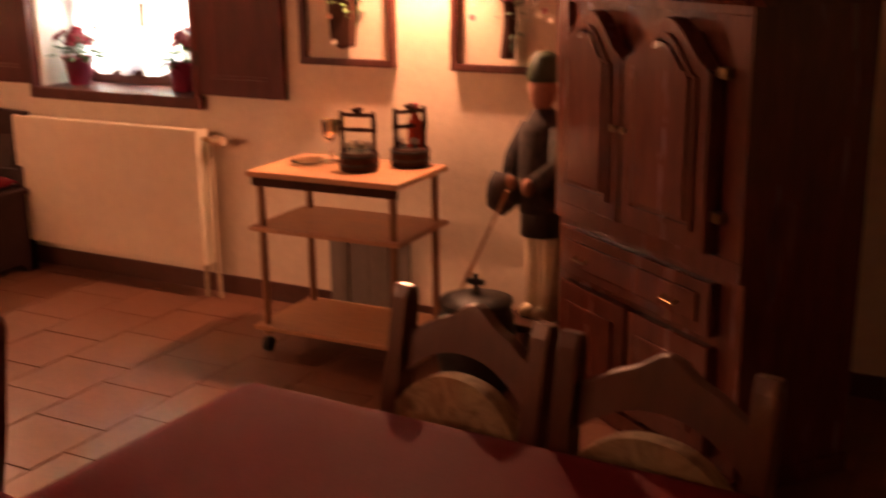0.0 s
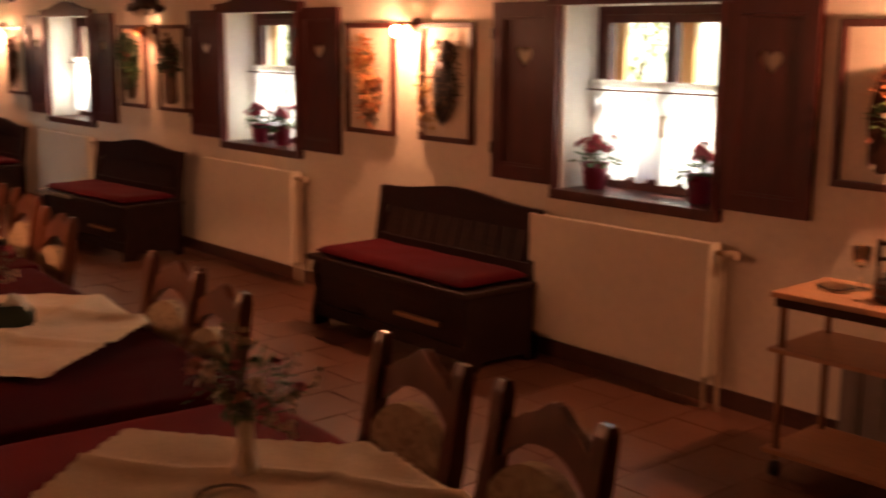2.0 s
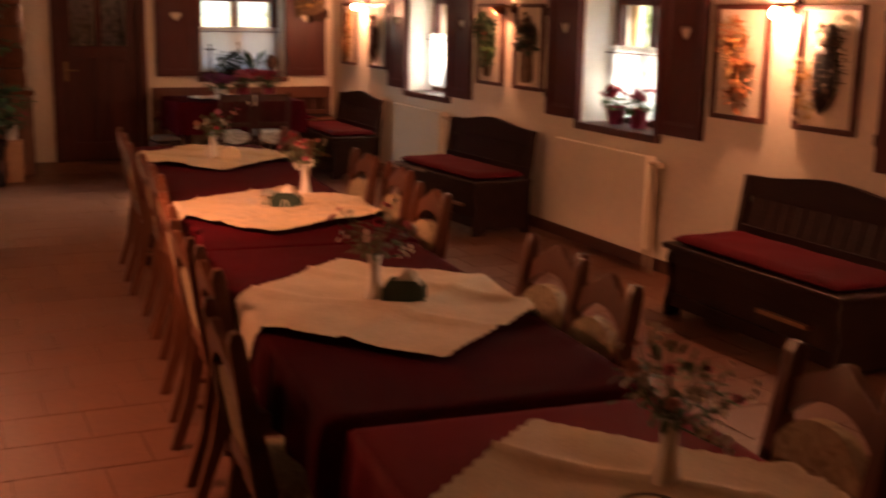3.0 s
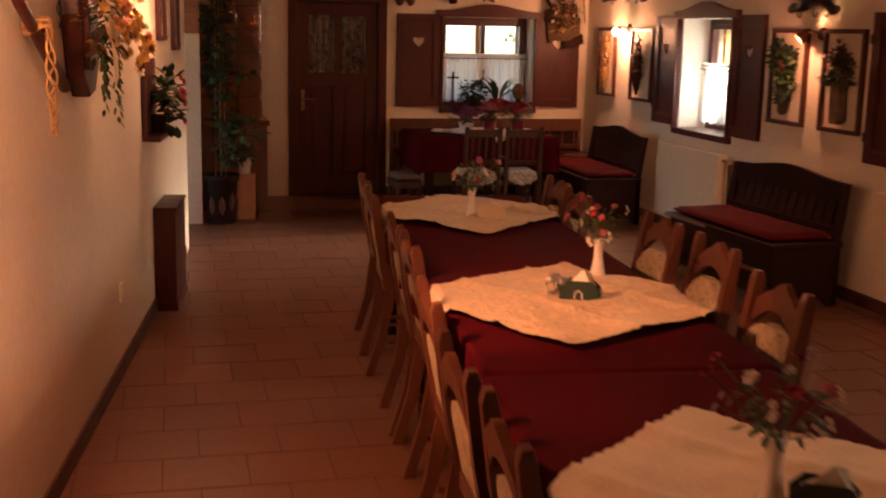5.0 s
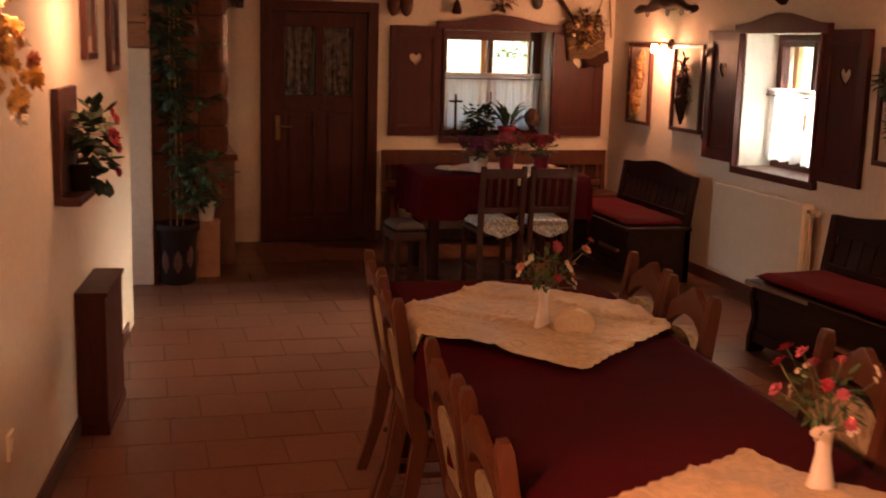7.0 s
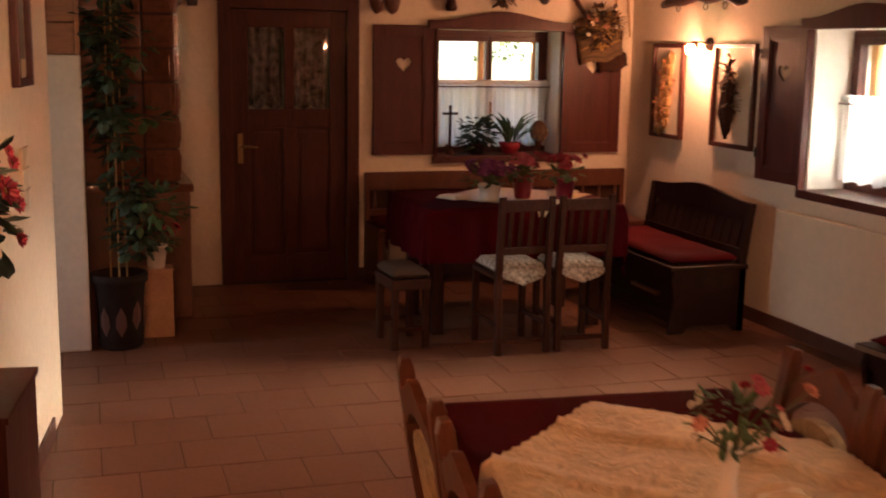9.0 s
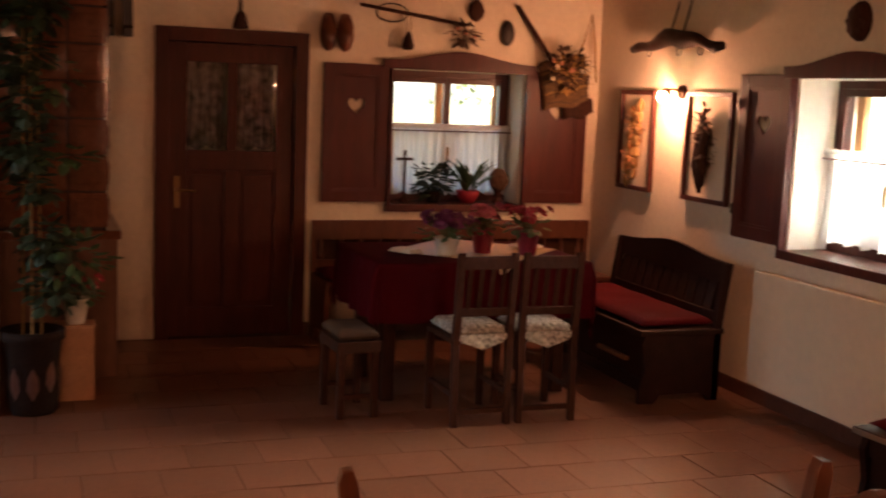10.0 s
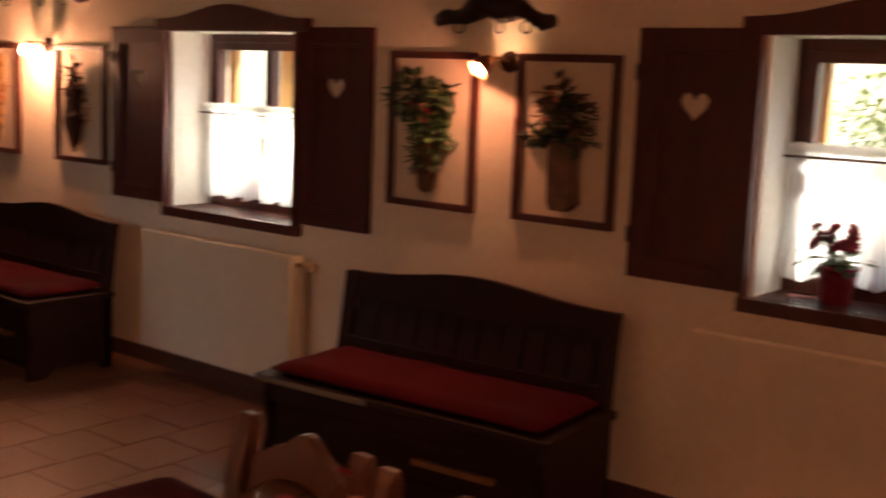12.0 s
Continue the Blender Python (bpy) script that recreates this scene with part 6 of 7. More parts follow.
for i in range(75):
    cx, cz, r, n = GOLD_SPOTS[i % 5]
    bloom(k, "peach" if i % 6 == 0 else "white" if i % 9 == 1 else "gold", (cx + rnd.uniform(-r, r), rnd.uniform(-0.27, -0.15), cz + rnd.uniform(-r, r)), (rnd.uniform(-1.2, 0.6), -1, rnd.uniform(-0.2, 0.7)), rnd.uniform(0.9, 1.6))

k = thing("rope_and_pole", "dark wooden pole with a loose bundle of hemp rope", "tool", south(-5.68, 1.50))
part("pole", tube(bmesh.new(), [(-0.62, -0.05, 0.5), (-0.3, -0.05, 0.22), (0.0, -0.045, 0.09), (0.32, -0.045, -0.06)], [0.016, 0.019, 0.021, 0.022], 10), FRAME_WOOD, k, smooth=True)
for i in range(3):
    line = []
    for j in range(19):
        u = j / 18
        turn = 11.0 * u + i * math.tau / 3
        wide = 0.012 + 0.016 * math.sin(math.pi * u) ** 2
        line.append((-0.1 + 0.02 * u + wide * math.cos(turn), -0.09 + 0.6 * wide * math.sin(turn), 0.15 - 0.34 * u))
    part("rope_strand", tube(bmesh.new(), line, 0.0048, 6), ROPE, k)
for dz in (0.0, 0.02):
    ring = [(-0.1 + 0.036 * math.cos(x * math.tau / 12), -0.055 + 0.042 * math.sin(x * math.tau / 12), 0.14 + dz + 0.014 * math.sin(x * math.tau / 6)) for x in range(13)]
    part("rope_knot", tube(bmesh.new(), ring, 0.009, 6, cap=False), ROPE, k)


k = thing("hanging_chain", "short rusty iron chain hung on the wall", "chain", south(-6.04, 1.67))
for i in range(6):
    turn = math.pi / 2 * (i % 2)
    ring = [(0.009 * math.cos(a * math.tau / 12) * math.cos(turn), -0.03 + 0.009 * math.cos(a * math.tau / 12) * math.sin(turn), 0.04 * i + 0.024 * math.sin(a * math.tau / 12)) for a in range(13)]
    part("link", tube(bmesh.new(), ring, 0.0035, 6, cap=False), IRON, k)
part("hook", tube(bmesh.new(), [(0, 0, 0.27), (0, -0.035, 0.265), (0, -0.04, 0.245), (0, -0.03, 0.225)], 0.005, 6), IRON, k)
k = thing("hanging_brush", "small dark bristle brush hung above the door", "brush", pose(END_X + 0.003, 2.21, 1.995, 0, 0, 90), "old farm pieces hung on the far wall")
part("bristles", lathe(bmesh.new(), [(0.045, 0.012), (0.05, 0.02), (0.035, 0.09), (0.02, 0.12)], 0, -0.055, 0, 12, 1, 0.7), OLD_WOOD, k, smooth=True)
part("handle", tube(bmesh.new(), [(0, -0.055, 0.11), (0, -0.05, 0.2), (0, -0.02, 0.3)], [0.014, 0.011, 0.01], 8), OLD_WOOD, k)


# ---- on the tables ----
def on_row(x, y, z=0.0):
    return pose(x, y, TABLE_Z + 0.019 + z)


flower_vase(on_row(-6.99, 1.965), 1, ("peach", "pink", "red"), "slim white vase with peach and pink flowers")
flower_vase(on_row(-5.62, 2.09), 2, ("pink", "red", "pink"), "slim white vase with pink and red carnations")
flower_vase(on_row(-3.60, 1.675), 3, ("pink", "white", "red"), "slim white vase with dried pink flowers")
flower_vase(on_row(-2.11, 1.70, -0.012), 4, ("pink", "white", "peach"), "slim white vase with pale dried flowers", 14, 1.3)


def napkin_holder(m, body, label, mark):
    h = thing("napkin_holder", label, "napkin holder", m, "napkin holders on the tables")
    woven = body is LINEN
    side = [(-0.065, 0), (0.065, 0), (0.065, 0.05), (0.04, 0.075), (-0.04, 0.075), (-0.065, 0.05)]
    if woven:
        side = [(-0.05, 0), (0.05, 0)] + [(0.065 * math.cos(math.pi * a / 10), 0.03 + 0.05 * math.sin(math.pi * a / 10)) for a in range(11)]
    peak = 0.086 if woven else 0.115
    for y in (-0.03, 0.024):
        part("side_board", prism(bmesh.new(), side, "y", y, y + 0.006, 0.0015), body, h)
    part("base", boxed(-0.065, 0.065, -0.024, 0.024, 0, 0.008), body, h)
    for i in range(5):
        y = -0.02 + 0.009 * i
        part("napkin", prism(bmesh.new(), [(-0.055, 0.008), (0.055, 0.008), (0.05, 0.05), (0.01 + 0.006 * i, peak - 0.004 * i), (-0.045, 0.055)], "y", y, y + 0.006), PAPER, h)
    if mark:
        bm = bmesh.new()
        tube(bm, [(-0.013, -0.031, 0.015), (-0.011, -0.031, 0.036), (0.0, -0.031, 0.045), (0.011, -0.031, 0.036), (0.013, -0.031, 0.015)], 0.0022, 5)
        part("emblem", bm, PAPER, h, "pale horseshoe-shaped emblem")


napkin_holder(on_row(-5.245, 1.885) @ pose(0, 0, 0, 0, 0, 62), GREEN_BOX, "dark green napkin holder filled with white napkins", True)
napkin_holder(on_row(-6.93, 2.05) @ pose(0, 0, 0, 0, 0, 70), LINEN, "cream wicker napkin holder filled with napkins", False)
napkin_holder(on_row(-3.53, 1.745) @ pose(0, 0, 0, 0, 0, 60), GREEN_BOX, "dark green napkin holder filled with white napkins", False)


def shaker(x, y):
    s = thing("salt_shaker", "small glass shaker with a steel cap", "shaker", on_row(x, y), "salt and pepper shakers")
    part("body", lathe(bmesh.new(), [(0.016, 0), (0.018, 0.004), (0.014, 0.03), (0.016, 0.055), (0.013, 0.058)], seg=12), CLEAR, s, smooth=True)
    part("salt", lathe(bmesh.new(), [(0.012, 0.003), (0.011, 0.03), (0.001, 0.032)], seg=10), PAPER, s)
    part("cap", lathe(bmesh.new(), [(0.0165, 0.0585), (0.0165, 0.072), (0.01, 0.08), (0.001, 0.081)], seg=12), CHROME, s, smooth=True)


for x, y in ((-5.30, 1.80), (-5.27, 1.83), (-5.33, 1.83)):
    shaker(x, y)
k = thing("ashtray", "round clear glass dish on the cream cloth", "dish", on_row(-2.02, 1.60, -0.012))
part("dish", lathe(bmesh.new(), [(0.05, 0), (0.055, 0.004), (0.058, 0.02), (0.056, 0.02), (0.05, 0.006), (0.001, 0.007)], seg=24), CLEAR, k, smooth=True)


# ---- serving corner ----
k = thing("serving_trolley", "three-tier serving trolley with pale beech shelves", "trolley", pose(-2.255, 4.42, 0, 0, 0, 1.5))
for z, t_ in ((0.095, 0.018), (0.49, 0.018), (0.70, 0.022)):
    part("shelf", boxed(-0.325, 0.325, -0.20, 0.20, z, z + t_, bevel=0.005), PALE_WOOD, k)
part("shelf_rim", boxed(-0.31, 0.31, -0.187, -0.171, 0.665, 0.70), OLD_WOOD, k)
for sx in (-1, 1):
    for sy in (-1, 1):
        x, y = sx * 0.285, sy * 0.165
        part("post", tube(bmesh.new(), [(x, y, 0.07), (x, y, 0.70)], 0.015, 10), POST_WOOD, k)
        part("caster", tube(bmesh.new(), [(x - 0.011, y, 0.03), (x + 0.011, y, 0.03)], 0.03, 14), IRON, k)
k = thing("leaning_boards", "grey weathered boards leaning against the wall", "boards", pose(-2.37, WALL_Y - 0.05, 0))
for i in range(4):
    part("board", boxed(-0.19 + 0.098 * i, -0.10 + 0.098 * i, -0.01, 0.012, 0.0, 0.46 - 0.012 * (i % 2), bevel=0.003), GREY_BOARD, k)


def bottle_caddy(m, bottles, seed):
    c = thing("condiment_caddy", "dark turned wooden caddy holding small bottles", "caddy", m, "wooden caddies on the trolley")
    part("tub", lathe(bmesh.new(), [(0.068, 0), (0.074, 0.01), (0.074, 0.06), (0.07, 0.07), (0.062, 0.07), (0.062, 0.012), (0.001, 0.011)], seg=20), OLD_WOOD, c, smooth=True)
    for z in (0.02, 0.052):
        part("hoop", lathe(bmesh.new(), [(0.0755, z), (0.077, z + 0.002), (0.077, z + 0.008), (0.0755, z + 0.01)], seg=20), IRON, c)
    for s in (-1, 1):
        part("upright", tube(bmesh.new(), [(s * 0.062, 0, 0.05), (s * 0.062, 0, 0.12), (s * 0.064, 0, 0.15), (s * 0.062, 0, 0.22)], [0.009, 0.008, 0.011, 0.008], 8), OLD_WOOD, c)
    for z in (0.15, 0.205):
        part("crossbar", tube(bmesh.new(), [(-0.066, 0, z), (0, 0, z), (0.066, 0, z)], [0.007, 0.009, 0.007], 8), OLD_WOOD, c)
    part("knob", lathe(bmesh.new(), [(0.008, 0.21), (0.022, 0.222), (0.024, 0.23), (0.001, 0.236)], seg=12), OLD_WOOD, c)
    rnd = random.Random(seed)
    for i in range(bottles):
        a = math.tau * i / bottles + 0.5
        b = thing("small_bottle", "small bottle standing in the wooden caddy", "bottle", m @ pose(0.036 * math.cos(a), 0.036 * math.sin(a), 0.014), "bottles in the caddies")
        tall = 0.2 if (seed == 2 and i == 0) else 0.075
        wide = 0.027 if tall > 0.1 else 0.02
        part("body", lathe(bmesh.new(), [(wide, 0), (wide + 0.001, 0.004), (wide + 0.001, tall * 0.7), (wide * 0.55, tall * 0.85), (wide * 0.55, tall)], seg=12), RED_SAUCE if tall > 0.1 else CLEAR, b, smooth=True)
        part("cap", lathe(bmesh.new(), [(wide * 0.65, tall), (wide * 0.65, tall + 0.016), (0.001, tall + 0.018)], seg=10), PETAL_RED if tall > 0.1 else CHROME, b)


bottle_caddy(pose(-2.19, 4.40, 0.724, 0, 0, 12), 4, 1)
bottle_caddy(pose(-2.06, 4.56, 0.724, 0, 0, 60), 3, 2)
k = thing("glass_goblet", "clear stemmed glass on the trolley", "glass", pose(-2.38, 4.50, 0.724))
part("goblet", lathe(bmesh.new(), [(0.04, 0), (0.04, 0.004), (0.006, 0.01), (0.005, 0.07), (0.03, 0.1), (0.036, 0.16), (0.033, 0.16), (0.027, 0.1), (0.001, 0.08)], seg=20), CLEAR, k, smooth=True)
k = thing("glass_saucer", "shallow glass saucer on the trolley", "plate", pose(-2.43, 4.42, 0.724))
part("dish", lathe(bmesh.new(), [(0.035, 0), (0.04, 0.003), (0.07, 0.012), (0.071, 0.015), (0.038, 0.006), (0.001, 0.005)], seg=22), CLEAR, k, smooth=True)

CUP = pose(-1.395, 4.385, 0, 0, 0, -36.0)
cup = thing("carved_cupboard", "dark polished wooden cupboard with arched raised-panel doors", "cupboard", CUP)
CW, CD, CH = 0.95, 0.44, 1.40
part("body", boxed(0, CW, 0.02, CD, 0.06, CH, bevel=0.004), CUP_WOOD, cup)
part("plinth", boxed(-0.01, CW + 0.01, 0.0, CD, 0, 0.06, bevel=0.006), CUP_WOOD, cup)
part("cornice", prism(bmesh.new(), [(-0.045, CH + 0.045), (-0.045, CH + 0.03), (0.0, CH - 0.02), (CD, CH - 0.02), (CD, CH + 0.045)], "x", -0.04, CW + 0.04, 0.003), CUP_WOOD, cup)
FZ0, FZ1 = 0.70, 1.385
for z0, z1, x0, x1 in ((FZ0 - 0.06, FZ0, 0, CW), (FZ1 - 0.03, CH - 0.02, 0, CW), (FZ0, FZ1 - 0.03, 0, 0.07), (FZ0, FZ1 - 0.03, CW - 0.09, CW)):
    part("face_frame", boxed(x0, x1, 0.0, 0.022, z0, z1, bevel=0.003), CUP_WOOD, cup)


def arch(x0, x1, z0, z1, rise, n=16):
    """Outline with a bell-arched head."""
    pts = [(x0, z0), (x1, z0)]
    for i in range(n + 1):
        u = 1 - 2 * i / n
        pts.append(((x0 + x1) / 2 + (x1 - x0) / 2 * u, z1 - rise + rise * (0.5 + 0.5 * math.cos(math.pi * u)) ** 0.8))
    return pts


for x0, x1 in ((0.085, 0.44), (0.45, 0.85)):
    d = part("cupboard_door", prism(bmesh.new(), arch(x0, x1, FZ0 + 0.01, FZ1 - 0.045, 0.14), "y", -0.05, 0.004, 0.008), CUP_WOOD, cup, "arched raised-panel door")
    part("raised_panel", prism(bmesh.new(), arch(x0 + 0.075, x1 - 0.075, FZ0 + 0.09, FZ1 - 0.11, 0.09), "y", -0.066, -0.046, 0.011), CUP_WOOD, d)
    part("moulding", ring_prism(bmesh.new(), arch(x0 + 0.05, x1 - 0.05, FZ0 + 0.065, FZ1 - 0.085, 0.11), arch(x0 + 0.066, x1 - 0.066, FZ0 + 0.081, FZ1 - 0.101, 0.1), "y", -0.06, -0.046), CUP_WOOD, d)
    kx = x1 - 0.02 if x0 < 0.2 else x0 + 0.02
    part("knob", tube(bmesh.new(), [(kx, -0.05, 1.0), (kx, -0.065, 1.0)], [0.006, 0.012], 10), BRASS, d)
for x0, x1 in ((0.06, 0.85),):
    d = part("drawer", boxed(x0, x1, -0.016, 0.02, 0.46, 0.62, bevel=0.006), CUP_WOOD, cup)
    part("raised_panel", boxed(x0 + 0.05, x1 - 0.05, -0.026, -0.014, 0.495, 0.585, bevel=0.008), CUP_WOOD, d)
    for kx in (x0 + 0.16, x1 - 0.16):
        part("drawer_pull", tube(bmesh.new(), [(kx - 0.03, -0.026, 0.54), (kx - 0.03, -0.045, 0.53), (kx + 0.03, -0.045, 0.53), (kx + 0.03, -0.026, 0.54)], 0.004, 6), BRASS, d)
for x0, x1 in ((0.06, 0.445), (0.465, 0.85)):
    d = part("lower_door", boxed(x0, x1, -0.016, 0.02, 0.09, 0.43, bevel=0.006), CUP_WOOD, cup)
    part("raised_panel", boxed(x0 + 0.06, x1 - 0.06, -0.026, -0.014, 0.15, 0.37, bevel=0.008), CUP_WOOD, d)
for z in (0.80, 1.19):
    part("hinge", boxed(0.851, 0.885, -0.03, -0.0005, z, z + 0.03, bevel=0.003), BRASS, cup, "worn brass door hinge")
top = CH + 0.046
k = thing("decorative_plate", "white decorative plate leaning on the cupboard top", "plate", CUP @ pose(0.20, 0.16, top + 0.1, 78, 0, 0))
part("dish", lathe(bmesh.new(), [(0.06, 0), (0.07, 0.004), (0.1, 0.018), (0.1, 0.022), (0.065, 0.009), (0.001, 0.007)], seg=26), POT_WHITE, k, smooth=True)
k = thing("storage_jar", "dark stoneware jar on top of the cupboard", "jar", CUP @ pose(0.42, 0.2, top))
part("jar", lathe(bmesh.new(), [(0.06, 0), (0.075, 0.02), (0.08, 0.12), (0.06, 0.17), (0.045, 0.18), (0.045, 0.2), (0.001, 0.2)], seg=20), POT_DARK, k, smooth=True)
for i, (x, mt, lab) in enumerate(((0.60, CLEAR, "clear glass bottle on top of the cupboard"), (0.68, GREEN_BOX, "dark green bottle on top of the cupboard"), (0.77, DRY_GOLD, "golden oil bottle on top of the cupboard"))):
    k = thing("tall_bottle", lab, "bottle", CUP @ pose(x, 0.16, top), "bottles on the cupboard")
    part("body", lathe(bmesh.new(), [(0.03, 0), (0.033, 0.006), (0.033, 0.14), (0.012, 0.19), (0.012, 0.25), (0.014, 0.252), (0.001, 0.256)], seg=16), mt, k, smooth=True)

# doll beside the cupboard, one mesh
SKIN = mat("doll_cloth_face", (0.3, 0.15, 0.1), 0.8, var=0.15, scale=12)
PLAID = mat("doll_plaid_jacket", (0.013, 0.015, 0.012), 0.9, var=0.6, scale=32, fine=60, bump=0.3, second=(0.055, 0.036, 0.03), mixup=0.8)
stool = thing("low_stool", "low dark wooden stool carrying the doll", "stool", pose(-1.54, 4.60, 0) @ Matrix.Diagonal((0.8, 0.9, 1, 1)))
part("seat", boxed(-0.16, 0.16, -0.13, 0.13, 0.15, 0.18, bevel=0.006), OLD_WOOD, stool)
for sx in (-1, 1):
    for sy in (-1, 1):
        part("leg", boxed(sx * 0.12 - 0.018, sx * 0.12 + 0.018, sy * 0.09 - 0.018, sy * 0.09 + 0.018, 0, 0.15), OLD_WOOD, stool)
bm = bmesh.new()


def doll_piece(slot, fn):
    n0 = len(bm.faces)
    fn()
    bm.faces.ensure_lookup_table()
    for f in bm.faces[n0:]:
        f.material_index = slot


doll_piece(0, lambda: [tube(bm, [(s * 0.05, 0, 0.0), (s * 0.05, 0, 0.16), (s * 0.05, 0, 0.36)], [0.052, 0.056, 0.06], 12) for s in (-1, 1)])
doll_piece(0, lambda: [blob(bm, (s * 0.05, -0.04, 0.03), (0.035, 0.07, 0.03), 2) for s in (-1, 1)])
doll_piece(1, lambda: tube(bm, [(0, 0, 0.33), (0, 0, 0.4), (0, 0, 0.48)], [0.115, 0.115, 0.1], 12))
doll_piece(2, lambda: tube(bm, [(0, 0, 0.42), (0, 0, 0.55), (0, 0.0, 0.72), (0, 0, 0.8)], [0.12, 0.125, 0.12, 0.05], 14))
doll_piece(2, lambda: [tube(bm, [(s * 0.11, 0, 0.72), (s * 0.17, -0.06, 0.6), (s * 0.1, -0.14, 0.54)], [0.05, 0.048, 0.04], 10) for s in (-1, 1)])
doll_piece(3, lambda: [blob(bm, (s * 0.07, -0.16, 0.53), (0.035, 0.035, 0.035), 2) for s in (-1, 1)])
doll_piece(2, lambda: blob(bm, (-0.12, -0.16, 0.49), (0.085, 0.08, 0.085), 2, 0.3, 3))
doll_piece(3, lambda: blob(bm, (0, -0.01, 0.87), (0.07, 0.07, 0.085), 2))
doll_piece(4, lambda: lathe(bm, [(0.078, 0.9), (0.086, 0.912), (0.084, 0.95), (0.068, 0.985), (0.035, 1.005), (0.001, 1.01)], seg=16))
doll = part("rag_doll", bm, LINEN)
doll.matrix_basis = pose(-1.53, 4.60, 0.181, 0, 0, -25) @ Matrix.Diagonal((0.7, 0.75, 0.98, 1))
for m_ in (LEATHER, PLAID, SKIN, LEAF_DARK):
    doll.data.materials.append(m_)
doll.data.shade_smooth()
tagged(doll, "standing rag doll in dark plaid jacket and green cap", "doll")
k = thing("fishing_stick", "thin wooden stick leaning from the floor to the doll", "stick", pose(0, 0, 0))
part("stick", tube(bmesh.new(), [(-2.0, 4.62, 0.005), (-1.85, 4.56, 0.25), (-1.58, 4.40, 0.70)], [0.008, 0.008, 0.007], 6), PALE_WOOD, k)
CHURN_AT = (-1.64, 4.27)
k = thing("iron_churn", "black iron pot with a cross-shaped lid handle", "pot", pose(*CHURN_AT, 0) @ Matrix.Diagonal((0.8, 0.8, 0.76, 1)))
part("body", lathe(bmesh.new(), [(0.12, 0), (0.15, 0.02), (0.18, 0.18), (0.17, 0.36), (0.15, 0.4), (0.16, 0.41), (0.16, 0.425)], seg=24), IRON, k, smooth=True)
part("lid", lathe(bmesh.new(), [(0.165, 0.426), (0.165, 0.436), (0.1, 0.46), (0.02, 0.47), (0.001, 0.47)], seg=24), IRON, k, smooth=True)
bm = bmesh.new()
box(bm, -0.012, 0.012, -0.012, 0.012, 0.465, 0.56, 0.003), box(bm, -0.04, 0.04, -0.012, 0.012, 0.51, 0.535, 0.003)
part("lid_handle", bm, IRON, k, "black cross-shaped handle")


# ---- outside ----
# Made-up bank: its slope catches the sun, so the view outside turns bright.
k = tagged(part("backdrop", prism(bmesh.new(), [(9.4, -0.42), (20.0, -0.42), (20.0, 3.4), (16.5, 2.9), (12.5, 1.5)], "x", -34.0, 2.0), YARD_WALL), "made-up pale bank behind the yard, sloped to catch the sun", "bank", "", "structure")
k = tagged(part("backdrop", boxed(-19.4, -19.0, 1.0, 8.5, -0.4, 1.5), YARD_WALL), "sunlit pale rendered neighbouring wall outside", "wall", "", "structure")
rnd = random.Random(81)
for cx, cy in ((-12.2, 8.6), (-13.0, 9.3), (-8.3, 9.6), (-10.6, 9.8), (-21.0, 4.6), (-20.8, 6.4)):
    sh = thing("shrub", "leafy sunlit green shrub in the yard outside", "shrub", pose(cx, cy, -0.35), "shrubs outside the windows")
    bm = bmesh.new()
    for i in range(6):
        a = rnd.uniform(0, math.tau)
        tube(bm, [(0, 0, 0), (0.2 * math.cos(a), 0.2 * math.sin(a), 0.9), (0.5 * math.cos(a), 0.5 * math.sin(a), 1.8)], [0.03, 0.02, 0.008], 6)
    part("limbs", bm, OLD_WOOD, sh)
    bm = bmesh.new()
    for i in range(9):
        leaf_cloud(bm, rnd, (rnd.uniform(-0.6, 0.6), rnd.uniform(-0.5, 0.5), rnd.uniform(0.5, 2.4)), (0.45, 0.45, 0.4), 260, 0.07, 0.2, 0.6)
    part("foliage", bm, HEDGE, sh)


# ---- skirting and floor tiles ----
def skirt_mesh(w):
    me = bpy.data.meshes.new("skirting_tile")
    bm = boxed(-w / 2 + 0.0015, w / 2 - 0.0015, -0.011, 0, 0, 0.085)
    bm.to_mesh(me)
    bm.free()
    me.materials.append(SKIRT)
    return me


sk = skirt_mesh(0.32)
for name, origin, heading, count, label in (("baseboard_north", (END_X + 0.02, WALL_Y - 0.001), 0, 50, "reddish brown tiled skirting along the window wall"), ("baseboard_west", (END_X + 0.001, 2.67), 90, 6, "reddish brown tiled skirting along the end wall"), ("baseboard_south", (2.9, left_y(2.9) + 0.001), 173.55, 41, "reddish brown tiled skirting along the inner wall")):
    if not count:
        continue
    b = tagged(new(name), label, "skirting", "", "structure")
    b.matrix_basis = pose(*origin, 0, 0, 0, heading)
    for i in range(count):
        o = new("tile", sk)
        o.parent, o.location = b, (0.16 + 0.32 * i, 0, 0)

PITCH = 0.32


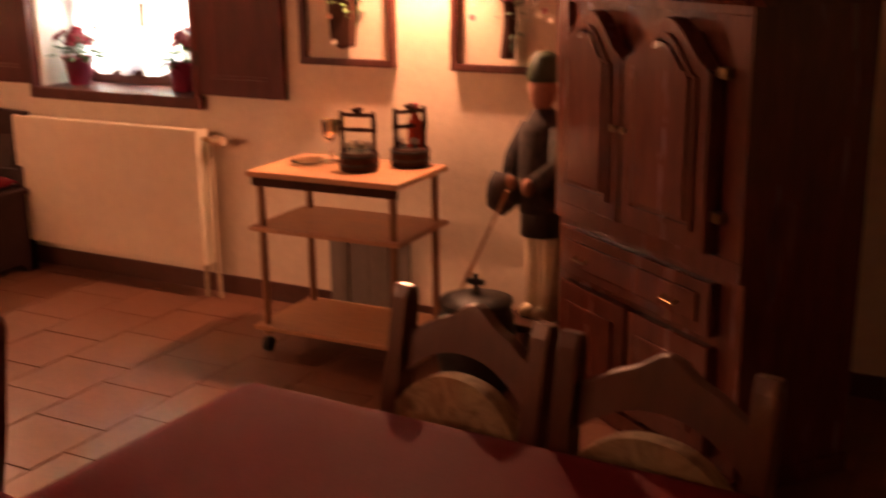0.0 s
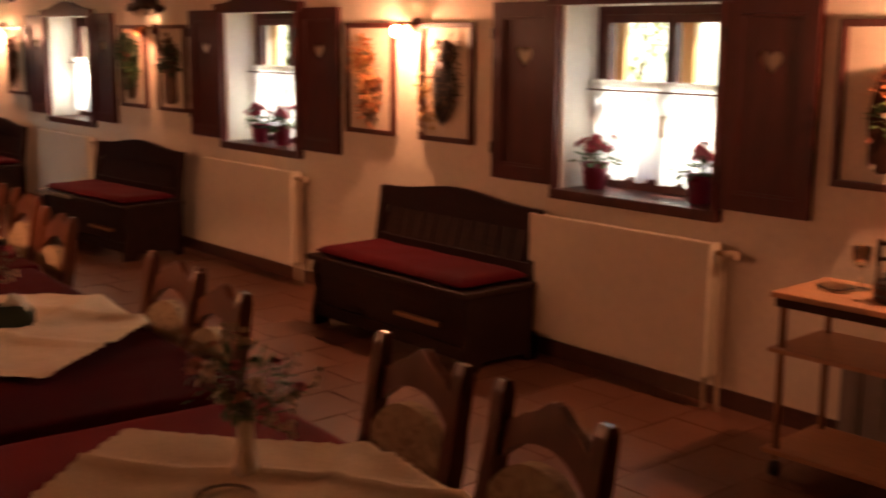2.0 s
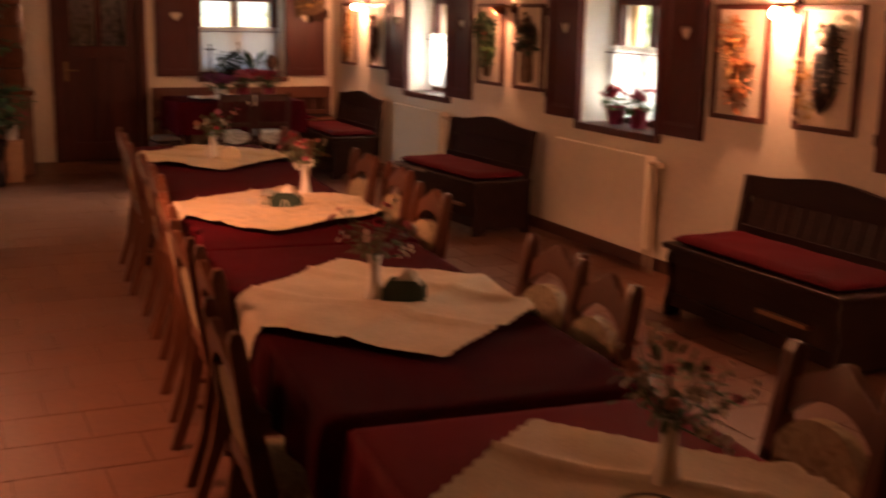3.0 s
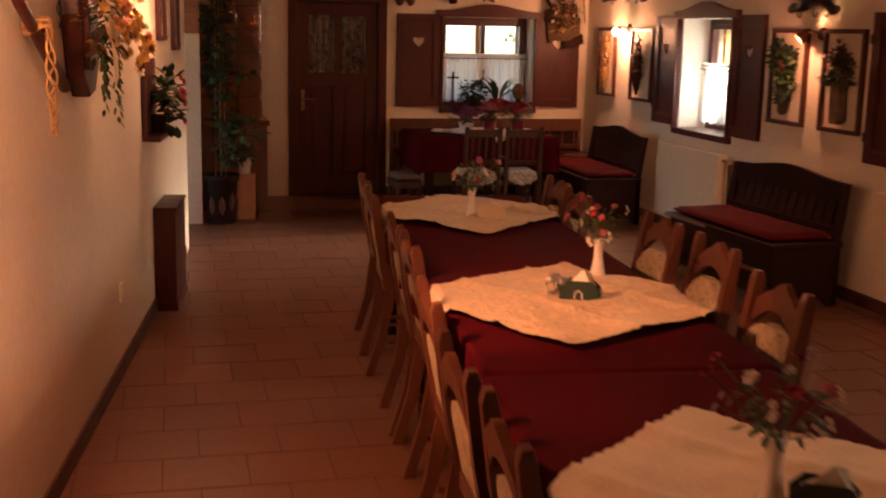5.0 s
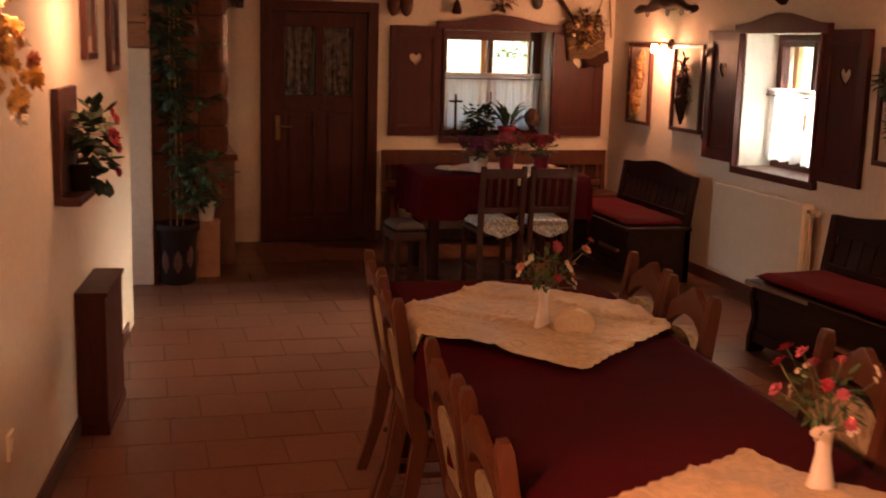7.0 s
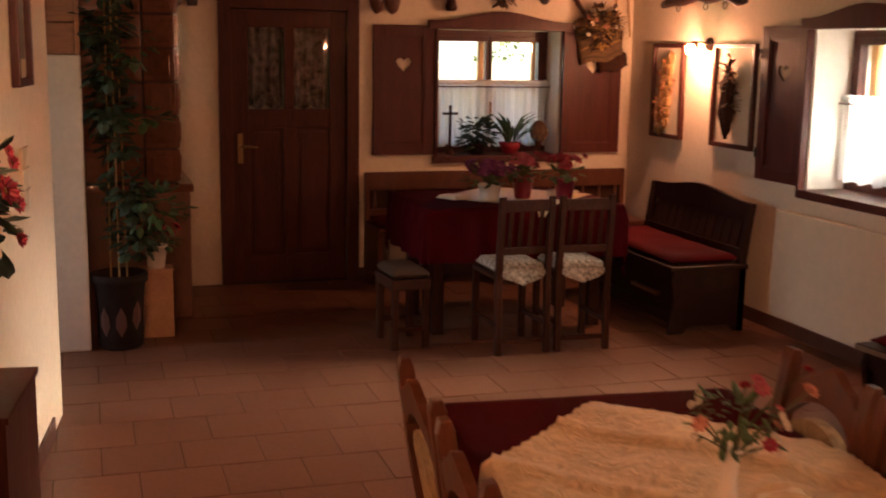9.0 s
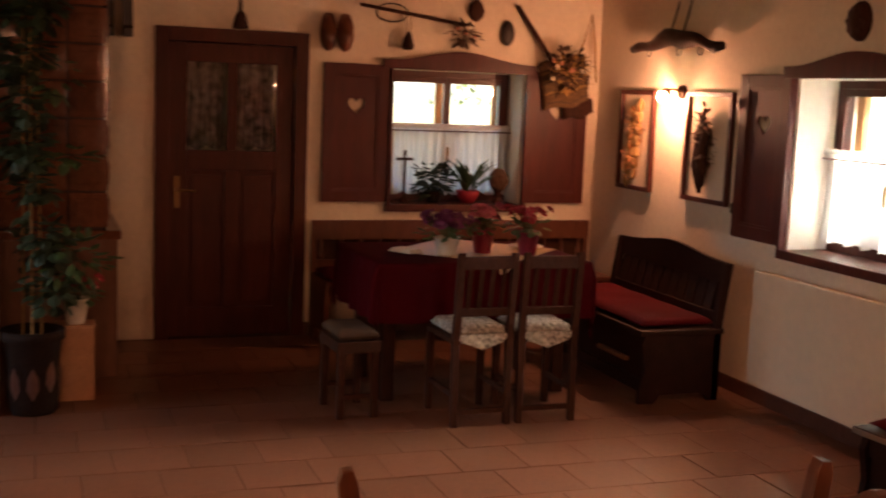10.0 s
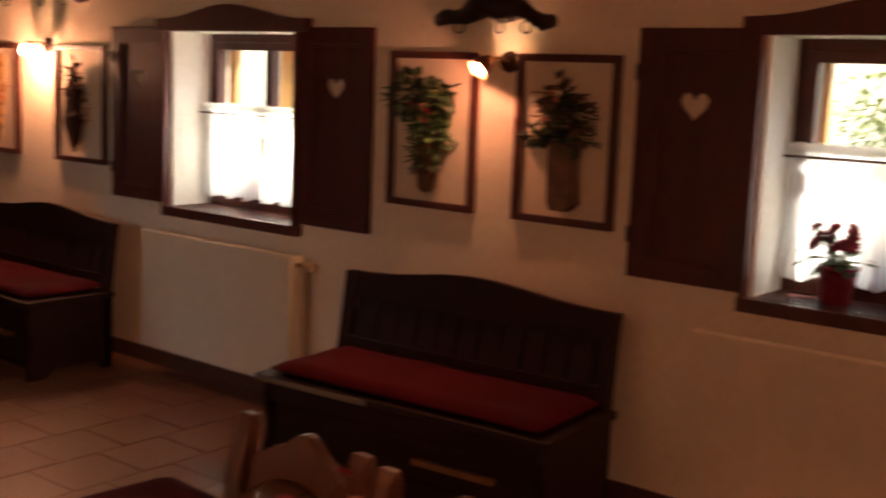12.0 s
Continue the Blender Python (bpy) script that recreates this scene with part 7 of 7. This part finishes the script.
def tile_mesh():
    me = bpy.data.meshes.new("tile")
    s = PITCH / 2 - 0.0022
    bm = bmesh.new()
    low = [bm.verts.new((x, y, -0.006)) for x, y in ((-s, -s), (s, -s), (s, s), (-s, s))]
    e = 0.0005
    mid = [bm.verts.new((x, y, -0.0003)) for x, y in ((-s, -s), (s, -s), (s, s), (-s, s))]
    up = [bm.verts.new((x, y, 0)) for x, y in ((-s + e, -s + e), (s - e, -s + e), (s - e, s - e), (-s + e, s - e))]
    for a, b in ((low, mid), (mid, up)):
        for i in range(4):
            bm.faces.new((a[i], a[(i + 1) % 4], b[(i + 1) % 4], b[i]))
    bm.faces.new(up)
    bm.to_mesh(me)
    bm.free()
    me.materials.append(TILE)
    return me


tm = tile_mesh()
spots = []
nx = int((BACK_X - END_X) / PITCH) + 1
for i in range(nx):
    x = END_X + 0.02 + PITCH * (i + 0.5)
    off = 0.14 * (i % 2)
    y = -1.25 + off
    while y < WALL_Y + 0.1:
        if y > left_y(x) - 0.2 or x < -10.3:
            spots.append((x, y))
        y += PITCH


def worth(p):
    """The open floor of the aisle, the far end and beside the trolley comes first."""
    x, y = p
    if -13.2 < x < -7.9 and y > 0.3:
        return 0 if y < 3.2 else 1
    if x < -5.0 and y < 1.6:
        return 1
    if -5 < x < -1.2 and 2.9 < y < 4.7:
        return 2
    return 3


spots.sort(key=worth)
rnd = random.Random(91)
for x, y in spots[:300]:
    o = new("tile", tm)
    o.parent, o.matrix_basis = floor, pose(x, y, rnd.uniform(-0.0006, 0.0006), rnd.uniform(-0.08, 0.08), rnd.uniform(-0.08, 0.08), rnd.choice((0, 90, 180, 270)))
verts, faces = [], []
src_v, src_f = [v.co.copy() for v in tm.vertices], [tuple(p.vertices) for p in tm.polygons]
for x, y in spots[300:]:
    n0 = len(verts)
    z = rnd.uniform(-0.0006, 0.0006)
    verts += [(v.x + x, v.y + y, v.z + z) for v in src_v]
    faces += [tuple(k_ + n0 for k_ in f) for f in src_f]
me = bpy.data.meshes.new("tile_field")
me.from_pydata(verts, [], faces)
me.materials.append(TILE)
tf = new("tile_field", me)
tf.parent = floor
tf["kind"] = "stuff"
